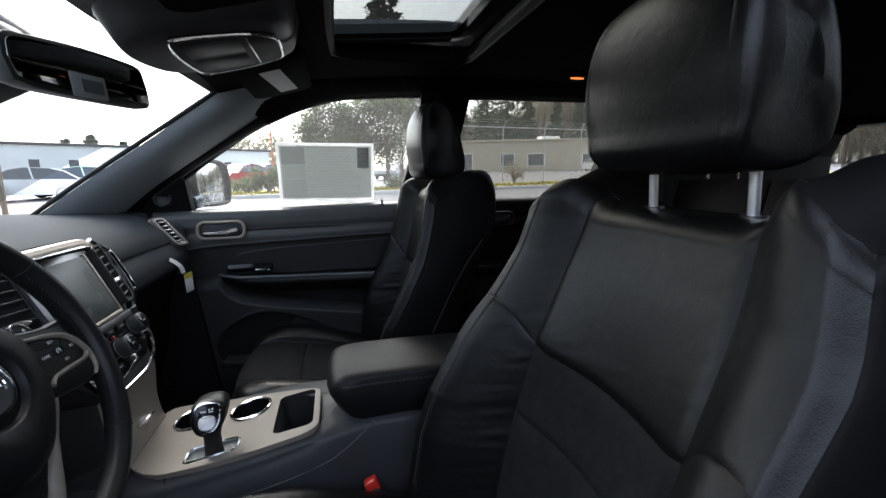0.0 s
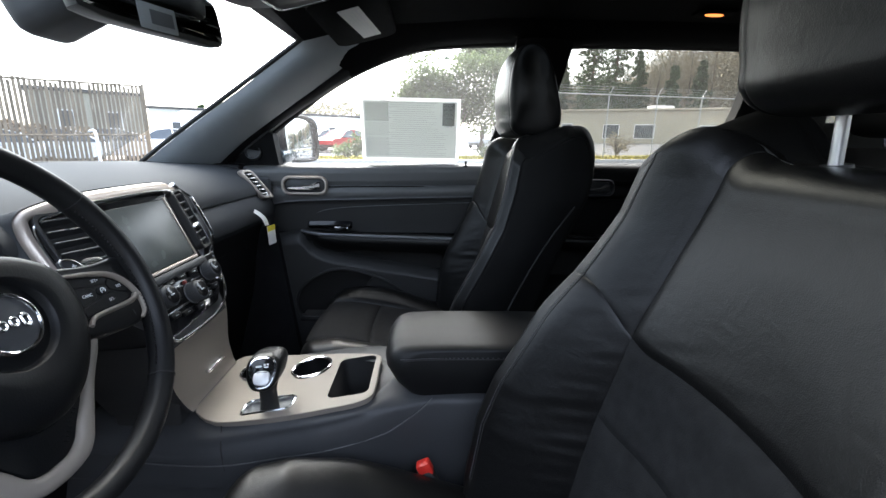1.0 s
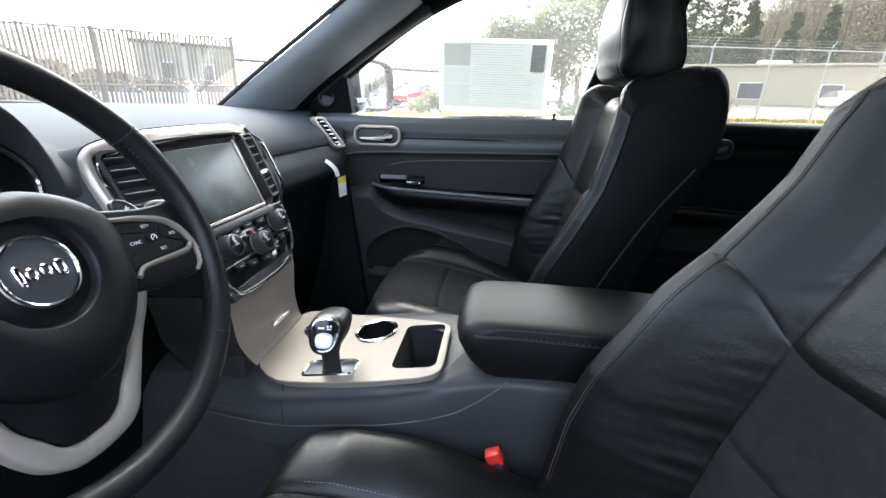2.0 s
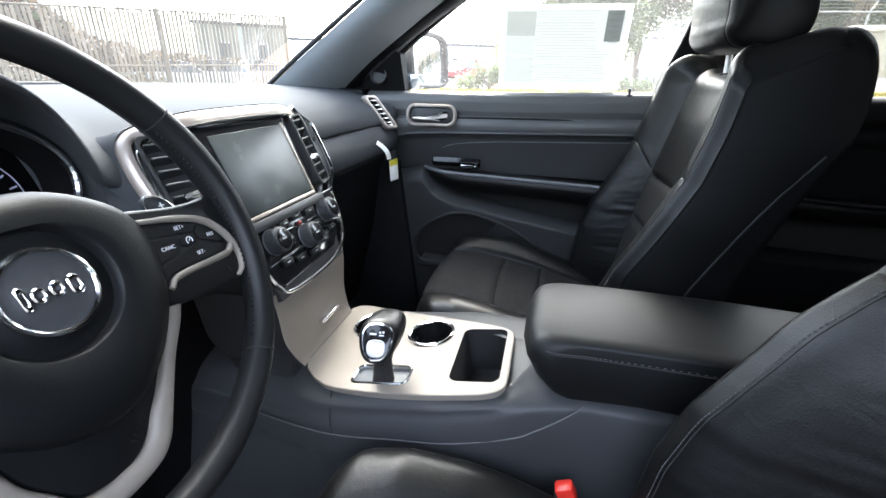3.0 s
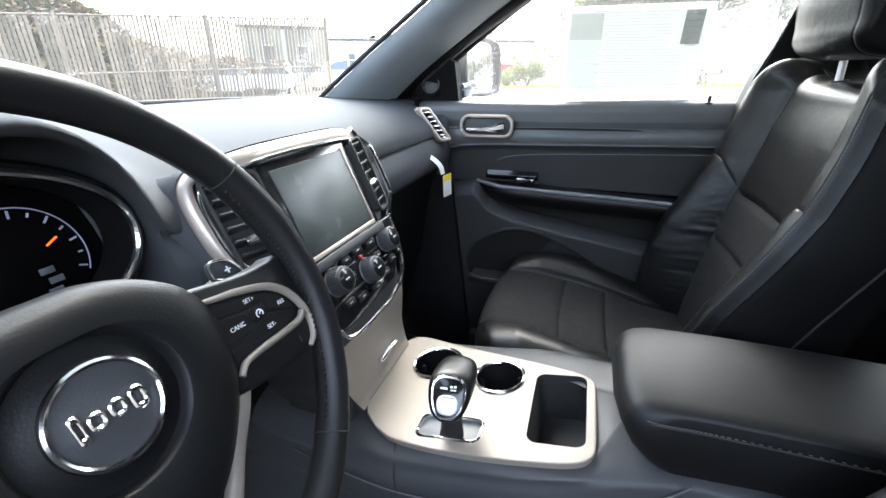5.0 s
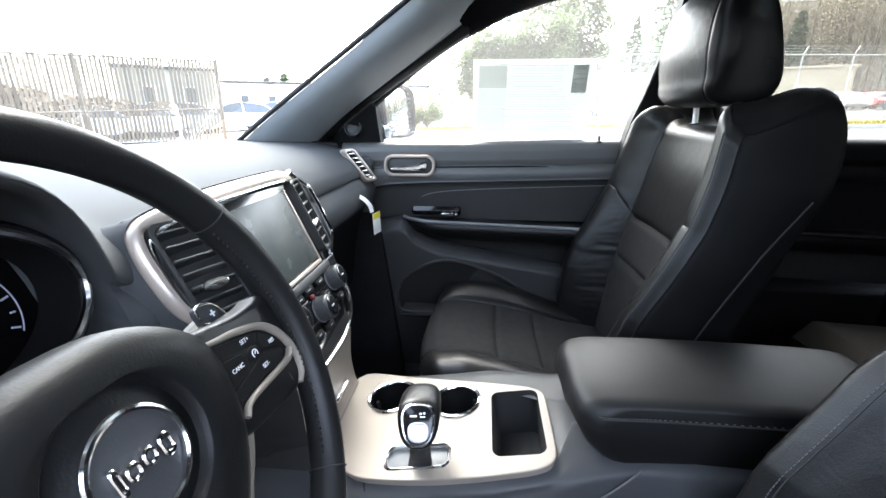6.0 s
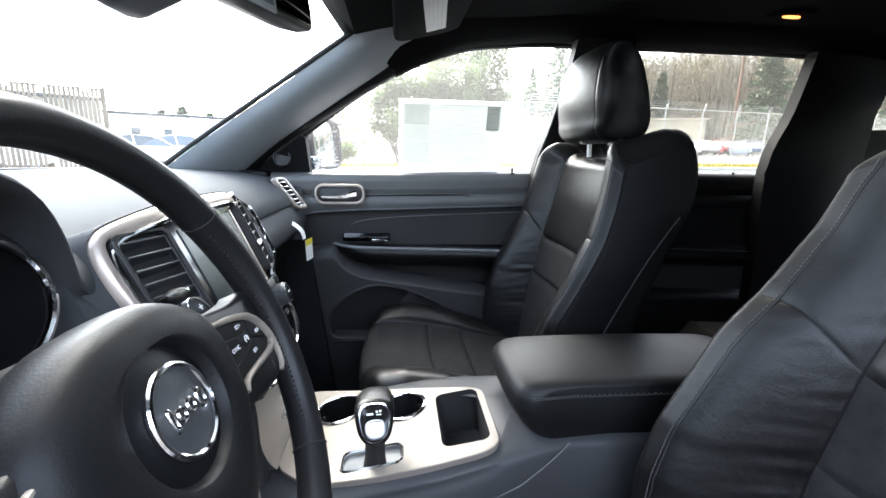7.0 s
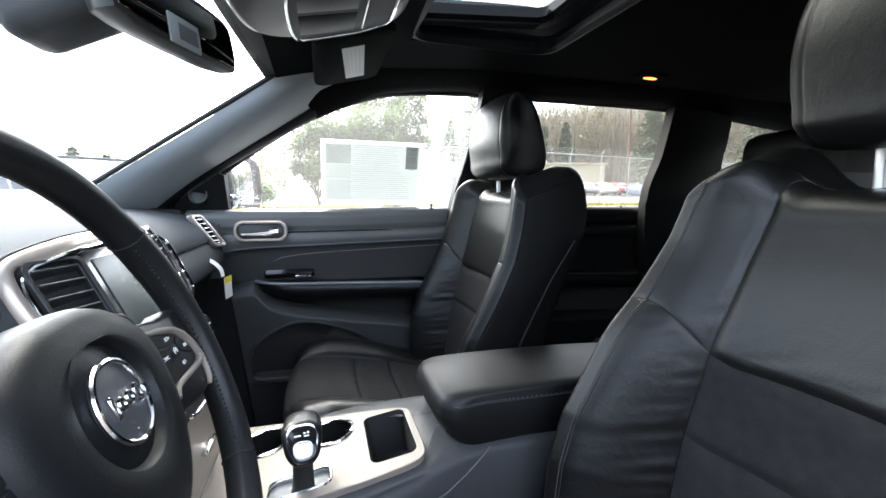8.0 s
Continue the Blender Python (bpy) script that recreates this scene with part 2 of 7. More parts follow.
def sheet(fn, nu, nv, back=None):
    """A grid of fn(u, v), closed to a solid by back(u, v) where given."""
    bm = bmesh.new()
    g = [[bm.verts.new(fn(i / nu, j / nv)) for j in range(nv + 1)] for i in range(nu + 1)]
    for i in range(nu):
        for j in range(nv):
            bm.faces.new((g[i][j], g[i + 1][j], g[i + 1][j + 1], g[i][j + 1]))
    if back:
        k = [[bm.verts.new(back(i / nu, j / nv)) for j in range(nv + 1)] for i in range(nu + 1)]
        for i in range(nu):
            for j in range(nv):
                bm.faces.new((k[i][j], k[i][j + 1], k[i + 1][j + 1], k[i + 1][j]))
        for i in range(nu):
            bm.faces.new((g[i][0], k[i][0], k[i + 1][0], g[i + 1][0]))
            bm.faces.new((g[i][nv], g[i + 1][nv], k[i + 1][nv], k[i][nv]))
        for j in range(nv):
            bm.faces.new((g[0][j], g[0][j + 1], k[0][j + 1], k[0][j]))
            bm.faces.new((g[nu][j], k[nu][j], k[nu][j + 1], g[nu][j + 1]))
    return bm


def table(x, pairs):
    """Smooth interpolation in (x, value) pairs."""
    return float(np.interp(x, [p[0] for p in pairs], [p[1] for p in pairs]))


def band(a, b, n, m, thick, bulge=0.0, out=(0, 1, 0)):
    """A shell between two space curves, with a thickness and a soft bulge against out."""
    a, b, out = smooth_line(a, n + 1), smooth_line(b, n + 1), Vector(out)

    def front(u, v):
        i = round(u * n)
        swell = bulge[0] + (bulge[1] - bulge[0]) * u ** 3 if isinstance(bulge, tuple) else bulge
        return a[i].lerp(b[i], v) - out * swell * math.sin(math.pi * v)

    return sheet(front, n, m, lambda u, v: front(u, v) + out * thick)


MID = 0.04                                   # the car's centre line in y


def other_side(pts):
    return [(x, 2 * MID - y, z) for x, y, z in pts]


# ---- the car's shell ----
A_INNER = [(-0.835, 0.625, 1.205), (-0.682, 0.612, 1.314), (-0.465, 0.60, 1.461), (-0.256, 0.573, 1.598)]
A_OUTER = [(-0.60, 0.775, 1.235), (-0.50, 0.765, 1.318), (-0.352, 0.735, 1.412), (-0.172, 0.705, 1.518)]
RAIL_TOP = [(-0.256, 0.573, 1.598), (-0.05, 0.56, 1.635), (0.15, 0.555, 1.648), (0.34, 0.55, 1.655), (0.53, 0.55, 1.658),
            (1.09, 0.55, 1.658), (1.40, 0.55, 1.650), (1.75, 0.54, 1.63), (2.20, 0.52, 1.58)]
RAIL_LOW = [(-0.172, 0.705, 1.518), (0.0, 0.677, 1.590), (0.15, 0.655, 1.614), (0.34, 0.638, 1.622), (0.50, 0.638, 1.618),
            (1.10, 0.655, 1.628), (1.37, 0.66, 1.606), (1.72, 0.655, 1.572), (2.20, 0.62, 1.50)]
for side, name in ((lambda p: p, "right"), (other_side, "left")):
    out = (0, 1, 0) if name == "right" else (0, -1, 0)
    split = [Vector(a).lerp(Vector(c), f) for a, c, f in zip(A_INNER, A_OUTER, (0.90, 0.89, 0.87, 0.80))]
    hidden = [Vector(a).lerp(Vector(c), f) + Vector((0, 0.010, 0)) for a, c, f in zip(A_INNER, A_OUTER, (0.80, 0.80, 0.78, 0.70))]
    tail_in, tail_out = [(-0.15, 0.572, 1.623), (-0.05, 0.590, 1.650)], [(-0.100, 0.668, 1.577), (-0.020, 0.655, 1.612)]
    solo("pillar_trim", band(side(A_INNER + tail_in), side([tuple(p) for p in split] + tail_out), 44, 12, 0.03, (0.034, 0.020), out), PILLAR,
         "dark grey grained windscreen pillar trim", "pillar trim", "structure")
    solo("door_frame_trim", band(side([tuple(q) for q in hidden] + [(-0.22, 0.585, 1.606), (-0.17, 0.58, 1.625)]), side(A_OUTER + [(-0.13, 0.697, 1.540), (-0.05, 0.676, 1.582)]), 30, 8, 0.03, 0.010, out), BLACKTRIM,
         "black rubber edged door frame trim along the windscreen pillar", "door frame", "structure")
    solo("pillar_gasket", tube(smooth_line([Vector(q) + Vector((-0.007, 0, 0.004)) for q in side(A_INNER)], 40), 0.0065, 8), RUBBER, "black rubber gasket between the windscreen and its pillar", "gasket", "structure")
    solo("roof_rail_trim", band(side(RAIL_TOP), side(RAIL_LOW), 40, 6, 0.05, 0.012, out), CLOTH,
         "black cloth roof edge trim above the side windows", "roof trim", "structure")
    back, wide = (0.0, 0.0) if name == "right" else (0.15, 0.05)
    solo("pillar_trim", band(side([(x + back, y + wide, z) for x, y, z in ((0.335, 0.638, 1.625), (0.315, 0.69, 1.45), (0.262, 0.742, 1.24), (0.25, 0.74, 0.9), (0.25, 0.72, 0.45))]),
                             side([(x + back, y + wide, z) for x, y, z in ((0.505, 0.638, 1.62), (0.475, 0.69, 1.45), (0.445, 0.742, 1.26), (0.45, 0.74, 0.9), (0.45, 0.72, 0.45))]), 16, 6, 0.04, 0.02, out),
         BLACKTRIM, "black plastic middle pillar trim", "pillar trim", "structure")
    # trims from here back are near black: rear cabin shade is in the colour
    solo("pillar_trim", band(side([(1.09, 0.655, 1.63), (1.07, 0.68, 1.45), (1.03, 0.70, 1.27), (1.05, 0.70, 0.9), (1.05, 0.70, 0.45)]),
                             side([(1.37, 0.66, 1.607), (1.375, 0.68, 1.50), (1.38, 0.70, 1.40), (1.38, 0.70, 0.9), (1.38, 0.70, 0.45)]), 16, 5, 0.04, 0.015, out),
         BLACKTRIM, "rear pillar trim, near black with rear cabin shade in its colour", "pillar trim", "structure")
    solo("rear_quarter_trim", band(side([(1.38, 0.70, 1.41), (1.55, 0.70, 1.415), (1.72, 0.69, 1.42), (2.2, 0.64, 1.42)]),
                                   side([(1.38, 0.70, 0.45), (1.55, 0.70, 0.45), (1.72, 0.69, 0.45), (2.2, 0.64, 0.45)]), 12, 6, 0.04, 0.0, out),
         BLACKTRIM, "black plastic cargo side trim", "side trim", "structure")
    solo("pillar_trim", band(side([(1.70, 0.655, 1.575), (1.71, 0.67, 1.50), (1.72, 0.69, 1.42)]),
                             side([(2.2, 0.60, 1.52), (2.2, 0.62, 1.47), (2.2, 0.64, 1.42)]), 8, 5, 0.04, 0.0, out),
         BLACKTRIM, "black plastic tail pillar trim", "pillar trim", "structure")

SUN_X, SUN_Y = (0.022, 0.358), (-0.245, 0.313)   # the roof window's glass
LIP_X, LIP_Y = (0.045, 0.40), (-0.285, 0.365)     # the hole in the lining


def lining_z(x, y):
    return table(x, [(-0.30, 1.590), (-0.20, 1.615), (-0.05, 1.645), (0.3, 1.668), (1.0, 1.672), (1.6, 1.655), (2.25, 1.58)]) - 0.012 * ((y - MID) / 0.5) ** 2


def lining_piece(x0, x1, y0, y1, nx, ny):
    def at(u, v):
        x, y = x0 + (x1 - x0) * u, y0 + (y1 - y0) * v
        return (x, y, lining_z(x, y))
    return sheet(at, nx, ny, lambda u, v: Vector(at(u, v)) + Vector((0, 0, 0.02)))


LY = (2 * MID - 0.565, 0.565)
solo("ceiling", joined(lining_piece(-0.27, LIP_X[0], *LY, 14, 16), lining_piece(LIP_X[1], 2.25, *LY, 40, 16),
                       lining_piece(*LIP_X, LY[0], LIP_Y[0], 12, 5), lining_piece(*LIP_X, LIP_Y[1], LY[1], 12, 5)),
     CLOTH, "black cloth headliner", "ceiling", "structure")


def rect_loop(xs, ys, z, r, pitch=0.0):
    w, h = xs[1] - xs[0], ys[1] - ys[0]
    return [((xs[0] + xs[1]) / 2 + a, (ys[0] + ys[1]) / 2 + b, z + pitch * ((xs[0] + xs[1]) / 2 + a - 0.19)) for a, b in rounded(w, h, r, 8)]


def grow(xs, d):
    return (xs[0] - d, xs[1] + d)


sunroof = thing("sunroof", (0.2, MID, 1.66), "black framed roof window with wet glass in the headliner", "sunroof", kind="structure")
part("shaft", loft([rect_loop(grow(LIP_X, 0.02), grow(LIP_Y, 0.02), 1.668, 0.05), rect_loop(grow(LIP_X, 0.012), grow(LIP_Y, 0.012), 1.650, 0.05),
                    rect_loop(LIP_X, LIP_Y, 1.646, 0.05), rect_loop(grow(LIP_X, -0.006), grow(LIP_Y, -0.006), 1.655, 0.05),
                    rect_loop(grow(LIP_X, 0.004), grow(LIP_Y, 0.004), 1.69, 0.05), rect_loop(grow(LIP_X, 0.02), grow(LIP_Y, 0.02), 1.70, 0.05)], around=True), BLACKTRIM, sunroof)
PITCH = 0.085                                # the roof window rises towards the back
part("frame", loft([rect_loop(grow(SUN_X, 0.05), grow(SUN_Y, 0.05), 1.692, 0.05, PITCH), rect_loop(grow(SUN_X, 0.012), grow(SUN_Y, 0.012), 1.690, 0.03, PITCH),
                    rect_loop(SUN_X, SUN_Y, 1.70, 0.025, PITCH), rect_loop(SUN_X, SUN_Y, 1.722, 0.025, PITCH), rect_loop(grow(SUN_X, 0.05), grow(SUN_Y, 0.05), 1.722, 0.05, PITCH)], around=True), PIANO, sunroof)
for k in range(4):
    y = SUN_Y[1] + 0.008 + 0.009 * k
    part("seal", tube([(x, y, 1.6885 + PITCH * (x - 0.19)) for x in (SUN_X[0] + 0.005, SUN_X[1] - 0.005)], 0.0022, 6), RUBBER, sunroof)
part("glass", loft([rect_loop(grow(SUN_X, 0.02), grow(SUN_Y, 0.02), z, 0.03, PITCH) for z in (1.7245, 1.729)]), ROOFGLASS, sunroof)


def roof_piece(x0, x1, y0, y1, nx, ny):
    def at(u, v):
        x, y = x0 + (x1 - x0) * u, y0 + (y1 - y0) * v
        return (x, y, lining_z(x, y) + 0.075 - 0.03 * ((y - MID) / 0.6) ** 4)
    return sheet(at, nx, ny, lambda u, v: Vector(at(u, v)) + Vector((0, 0, 0.012)))


OY = (2 * MID - 0.70, 0.70)
solo("car_roof", joined(roof_piece(-0.30, SUN_X[0] - 0.03, *OY, 8, 14), roof_piece(SUN_X[1] + 0.03, 2.3, *OY, 20, 14),
                        roof_piece(SUN_X[0] - 0.03, SUN_X[1] + 0.03, OY[0], SUN_Y[0] - 0.03, 6, 6), roof_piece(SUN_X[0] - 0.03, SUN_X[1] + 0.03, SUN_Y[1] + 0.03, OY[1], 6, 6)),
     BODYPAINT, "dark slate painted steel car roof", "car roof", "structure")

# floor, bulkhead, sills and tail
solo("floor", sheet(lambda u, v: (-1.0 + 3.2 * u, -0.62 + 1.36 * v, 0.44 + 0.10 * max(0, -0.55 - (-1.0 + 3.2 * u)) * 2), 24, 8,
                    lambda u, v: (-1.0 + 3.2 * u, -0.62 + 1.36 * v, 0.36)), CARPET, "black carpeted car floor", "floor", "structure")
solo("bulkhead", rbox((-1.06, MID, 0.80), (0.06, 1.40, 0.80), 0.01), CARPET, "black carpeted bulkhead under the dashboard", "bulkhead", "structure")
solo("sill", rbox((0.6, 2 * MID - 0.73, 0.42), (3.3, 0.12, 0.16), 0.03), HARD, "black door sill", "sill", "structure")
solo("sill", rbox((0.6, 0.77, 0.42), (3.3, 0.12, 0.16), 0.03), HARD, "black door sill", "sill", "structure")
tailgate = thing("tailgate", (2.25, MID, 0.45), "black lined tailgate with tinted rear window", "tailgate", kind="structure")
part("panel", rbox((2.24, MID, 0.82), (0.06, 1.30, 0.80), 0.02), HARD, tailgate)
part("header", rbox((2.22, MID, 1.57), (0.08, 1.20, 0.06), 0.02), HARD, tailgate)
part("glass", rbox((2.235, MID, 1.385), (0.006, 1.16, 0.33), 0.0), PRIVACY, tailgate)

# outer body below the windows, the bonnet and the wings
for out in (1, -1):
    for x0, x1, label in ((-0.62, 0.36, "front"), (0.375, 1.2, "rear")):
        if out < 0 and label == "front":
            continue
        y = MID + out * 0.86
        solo("door_skin", sheet(lambda u, v: (x0 + (x1 - x0) * u, y + out * 0.05 * math.sin(math.pi * min(1, v * 1.1)), 0.42 + 0.80 * v), 8, 12,
                                lambda u, v: (x0 + (x1 - x0) * u, y - out * 0.03, 0.42 + 0.80 * v)), BODYPAINT, "dark slate painted outer door skin", "door skin", "structure")
    y = MID + out * 0.87
    solo("wing", sheet(lambda u, v: (-1.9 + 1.26 * u, y + out * 0.04 * math.sin(math.pi * v), 0.5 + 0.62 * v), 8, 8,
                       lambda u, v: (-1.9 + 1.26 * u, y - out * 0.05, 0.5 + 0.62 * v)), BODYPAINT, "dark slate painted front wing", "wing", "structure")
    solo("rear_wing", sheet(lambda u, v: (1.22 + 1.1 * u, y + out * 0.03 * math.sin(math.pi * v), 0.5 + 0.76 * v), 8, 8,
                            lambda u, v: (1.22 + 1.1 * u, y - out * 0.05, 0.5 + 0.76 * v)), BODYPAINT, "dark slate painted rear wing", "wing", "structure")
solo("bonnet", sheet(lambda u, v: (-1.95 + 0.82 * u, MID - 0.84 + 1.68 * v, 1.02 + 0.10 * u - 0.05 * (2 * v - 1) ** 4), 12, 16,
                     lambda u, v: (-1.95 + 0.82 * u, MID - 0.84 + 1.68 * v, 0.95)), BODYPAINT, "dark slate painted bonnet", "bonnet", "structure")
for x in (-1.35, 1.55):
    for y in (-0.80, 0.88):
        wheel = thing("road_wheel", (x, y, 0.37), "black tyre on a grey alloy road wheel", "wheel", "road wheels", "structure")
        part("tyre", tube([(x + 0.29 * math.cos(a / 24 * math.tau), y, 0.37 + 0.29 * math.sin(a / 24 * math.tau)) for a in range(24)], 0.085, 10, True, 1.25), RUBBER, wheel)
        part("rim", Plane((x, y, 0.37), (1, 0, 0), (0, 0, 1)).plate(oval(0.22, 0.22), -0.08, 0.08, 0.02), SATIN, wheel)


def window(name, label, mat, outline, thick=0.004):
    bm = bmesh.new()
    a = [bm.verts.new(p) for p in outline]
    b = [bm.verts.new((p[0], p[1] + thick, p[2])) for p in outline]
    n = len(outline)
    bm.faces.new(a)
    bm.faces.new(list(reversed(b)))
    for i in range(n):
        bm.faces.new((a[i], b[i], b[(i + 1) % n], a[(i + 1) % n]))
    ob = solo(name, bm, mat, label, "car window", "structure", 0)
    return ob


def side_glass_y(z):
    return 0.872 - 0.26 * (z - 1.255)


def side_glass(xz, left=False):
    return [(x, (2 * MID - side_glass_y(z)) if left else side_glass_y(z), z) for x, z in xz]


FRONT_GLASS = [(-0.62, 1.20), (-0.62, 1.25), (-0.36, 1.44), (-0.18, 1.55), (0.0, 1.62), (0.18, 1.645), (0.46, 1.65), (0.38, 1.20)]
REAR_GLASS = [(0.41, 1.22), (0.47, 1.65), (1.28, 1.655), (1.24, 1.22)]
QUARTER = [(1.33, 1.38), (1.34, 1.64), (1.75, 1.60), (1.75, 1.39)]
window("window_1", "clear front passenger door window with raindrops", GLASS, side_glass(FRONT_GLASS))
window("window_2", "dark tinted rear door window", PRIVACY, side_glass(REAR_GLASS))
window("window_3", "dark tinted rear quarter window", PRIVACY, side_glass(QUARTER))
window("window_4", "dark tinted rear door window", PRIVACY, side_glass(REAR_GLASS, True))
window("window_5", "dark tinted rear quarter window", PRIVACY, side_glass(QUARTER, True))


def screen_at(u, v):
    half = 0.72 + (0.585 - 0.72) * v
    s = 2 * u - 1
    return Vector((-1.15 + 0.87 * v + 0.10 * s * s * (1 - v) + 0.06 * s * s * v, MID + half * s, 1.225 + 0.39 * v - 0.01 * s * s + 0.025 * math.sin(math.pi * v)))


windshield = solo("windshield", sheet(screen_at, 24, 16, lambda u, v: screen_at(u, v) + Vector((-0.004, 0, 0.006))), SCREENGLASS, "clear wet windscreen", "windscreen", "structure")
solo("windscreen_header", band([(-0.235, MID - 0.56, 1.600), (-0.262, MID, 1.612), (-0.235, MID + 0.56, 1.600)],
                               [(-0.30, MID - 0.58, 1.590), (-0.335, MID, 1.604), (-0.30, MID + 0.58, 1.590)], 16, 4, 0.03, 0.004, (0, 0, 1)),
     BLACKTRIM, "black windscreen header trim", "trim", "structure")
solo("windscreen_gasket", tube([screen_at(0.03 + 0.94 * k / 40, 0.052) + Vector((0.004, 0, -0.006)) for k in range(41)], 0.0065, 8), RUBBER,
     "black rubber gasket along the foot of the windscreen", "gasket", "structure")
solo("cowl", rbox((-1.16, MID, 1.185), (0.14, 1.45, 0.06), 0.01), HARD, "black plastic cowl below the windscreen", "cowl", "structure")


# ---- passenger door ----
BELT = [(-0.62, 1.228), (-0.40, 1.234), (-0.10, 1.238), (0.26, 1.250), (0.40, 1.254)]


def door_base_y(x):
    return 0.757 + 0.012 * math.sin((x + 0.6) * 1.6)


DOORHARD = material("grained_black_door_plastic", (0.030, 0.0303, 0.0308), 0.46, spec=0.34, grain=0.3, grain_size=0.0016, mottle=0.15)
# grey of the armrest strip and accent line, and of painted door highlights
ARMSTRIP = material("mid_grey_strip_and_highlight", (0.14, 0.145, 0.15), 0.4, mottle=0.08)


def make_door(name, x0, x1, label, front):
    door = thing(name, ((x0 + x1) / 2, 0.80, 0.45), label, "car door", kind="structure")
    nx = 60

    def upper(u, v):
        x = x0 + (x1 - x0) * u
        top = table(x, BELT)
        # from the glass over the lip down to the groove
        prof = [(0.0, 0.105, -0.012), (0.08, 0.085, 0.0), (0.2, 0.035, 0.004), (0.3, 0.012, 0.0), (0.36, 0.004, -0.008), (0.45, 0.0, -0.022), (0.75, 0.002, -0.050), (1.0, 0.010, -0.066)]
        dy = table(v, [(p[0], p[1]) for p in prof])
        dz = table(v, [(p[0], p[2]) for p in prof])
        return Vector((x, door_base_y(x) + dy, top + dz))

    # the rear door gets near-black panels: rear cabin shade put into the colour
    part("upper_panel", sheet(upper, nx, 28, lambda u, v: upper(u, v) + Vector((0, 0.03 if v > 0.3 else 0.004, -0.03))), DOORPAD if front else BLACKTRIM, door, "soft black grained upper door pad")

    def middle(u, v):
        x = x0 + (x1 - x0) * u
        top = table(x, BELT) - 0.067
        low = table(x, [(-0.6, 1.080), (-0.456, 1.104), (-0.409, 1.113), (-0.297, 1.120), (-0.158, 1.125), (0.029, 1.132), (0.252, 1.140), (1.2, 1.145)])
        z = top + (low - top) * v
        return Vector((x, door_base_y(x) + 0.006 - 0.011 * math.sin(math.pi * min(1, v * 1.02)) ** 0.7, z))

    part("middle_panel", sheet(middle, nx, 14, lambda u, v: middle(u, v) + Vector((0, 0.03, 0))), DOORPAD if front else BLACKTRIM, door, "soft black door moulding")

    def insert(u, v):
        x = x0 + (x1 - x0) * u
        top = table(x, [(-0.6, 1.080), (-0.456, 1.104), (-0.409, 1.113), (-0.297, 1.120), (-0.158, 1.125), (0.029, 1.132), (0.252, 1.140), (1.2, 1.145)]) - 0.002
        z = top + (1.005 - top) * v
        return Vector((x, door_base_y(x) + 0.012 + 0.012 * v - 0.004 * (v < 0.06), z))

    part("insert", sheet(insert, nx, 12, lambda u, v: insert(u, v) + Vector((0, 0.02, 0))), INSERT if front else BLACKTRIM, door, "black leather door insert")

    low_line = [(-0.62, 0.97), (-0.45, 1.0), (-0.37, 1.015), (-0.355, 1.005), (-0.331, 0.970), (-0.298, 0.951), (-0.251, 0.935), (-0.155, 0.918), (-0.078, 0.904), (0.039, 0.886), (0.171, 0.862), (0.40, 0.825)] if front else [(0.4, 0.86), (1.2, 0.84)]

    def lower(u, v):
        x = x0 + (x1 - x0) * u
        top = table(x, low_line)
        z = top + (0.46 - top) * v
        bulge = 0.045 * min(1, v * 14) ** 0.5 * (1 - 0.35 * v)
        return Vector((x, door_base_y(x) + 0.015 - bulge, z))

    pocket = [(-0.388, 0.767), (-0.386, 0.735), (-0.376, 0.710), (-0.350, 0.700), (-0.286, 0.698), (-0.10, 0.690), (0.05, 0.690), (0.085, 0.705), (0.075, 0.735), (0.045, 0.765), (0.002, 0.796), (-0.057, 0.834), (-0.135, 0.866), (-0.190, 0.880), (-0.228, 0.883), (-0.270, 0.876), (-0.310, 0.858), (-0.345, 0.836), (-0.374, 0.805)]
    pocket = [(p.x, p.y) for p in smooth_line([(x, z, 0) for x, z in pocket + pocket[:1]], 73)][:-1]

    def in_pocket(p):
        inside = False
        for (xa, za), (xb, zb) in zip(pocket, pocket[1:] + pocket[:1]):
            if (za > p.z) != (zb > p.z) and p.x < (xb - xa) * (p.z - za) / (zb - za) + xa:
                inside = not inside
        return front and inside

    bm = sheet(lower, 150, 90)
    bmesh.ops.delete(bm, geom=[f for f in bm.faces if in_pocket(f.calc_center_median())], context="FACES")
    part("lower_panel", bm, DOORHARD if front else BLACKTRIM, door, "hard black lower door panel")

    def behind(u, v):
        x = x0 + (x1 - x0) * u
        z = 1.01 + (0.46 - 1.01) * v
        return Vector((x, door_base_y(x) + 0.085, z))

    # near-black liner puts the shade inside the door pocket into the colour
    part("liner", sheet(behind, 10, 10, lambda u, v: behind(u, v) + Vector((0, 0.02, 0))), RUBBER, door)
    if front:
        rim = [(x, door_base_y(x) + 0.015 - 0.045 * (1 - 0.35 * (0.90 - z) / 0.44) - 0.001, z) for x, z in pocket]
        part("pocket_rim", tube(rim, 0.005, 8, True), DOORHARD, door)
        part("speaker_grille", Plane((-0.08, door_base_y(0) + 0.082, 0.75), (1, 0, 0), (0, 0, 1)).plate(oval(0.085, 0.085), 0, 0.012, 0.004), HARD, door, "round black speaker grille")
        # pocket floor coloured near black for the same shade
        part("pocket_floor", rbox((-0.15, 0.775, 0.690), (0.46, 0.09, 0.012), 0.004), RUBBER, door)
    # armrest: a rounded ledge
    a0, a1 = (-0.365, x1 - 0.01) if front else (x0 + 0.05, x1 - 0.1)
    rings = []
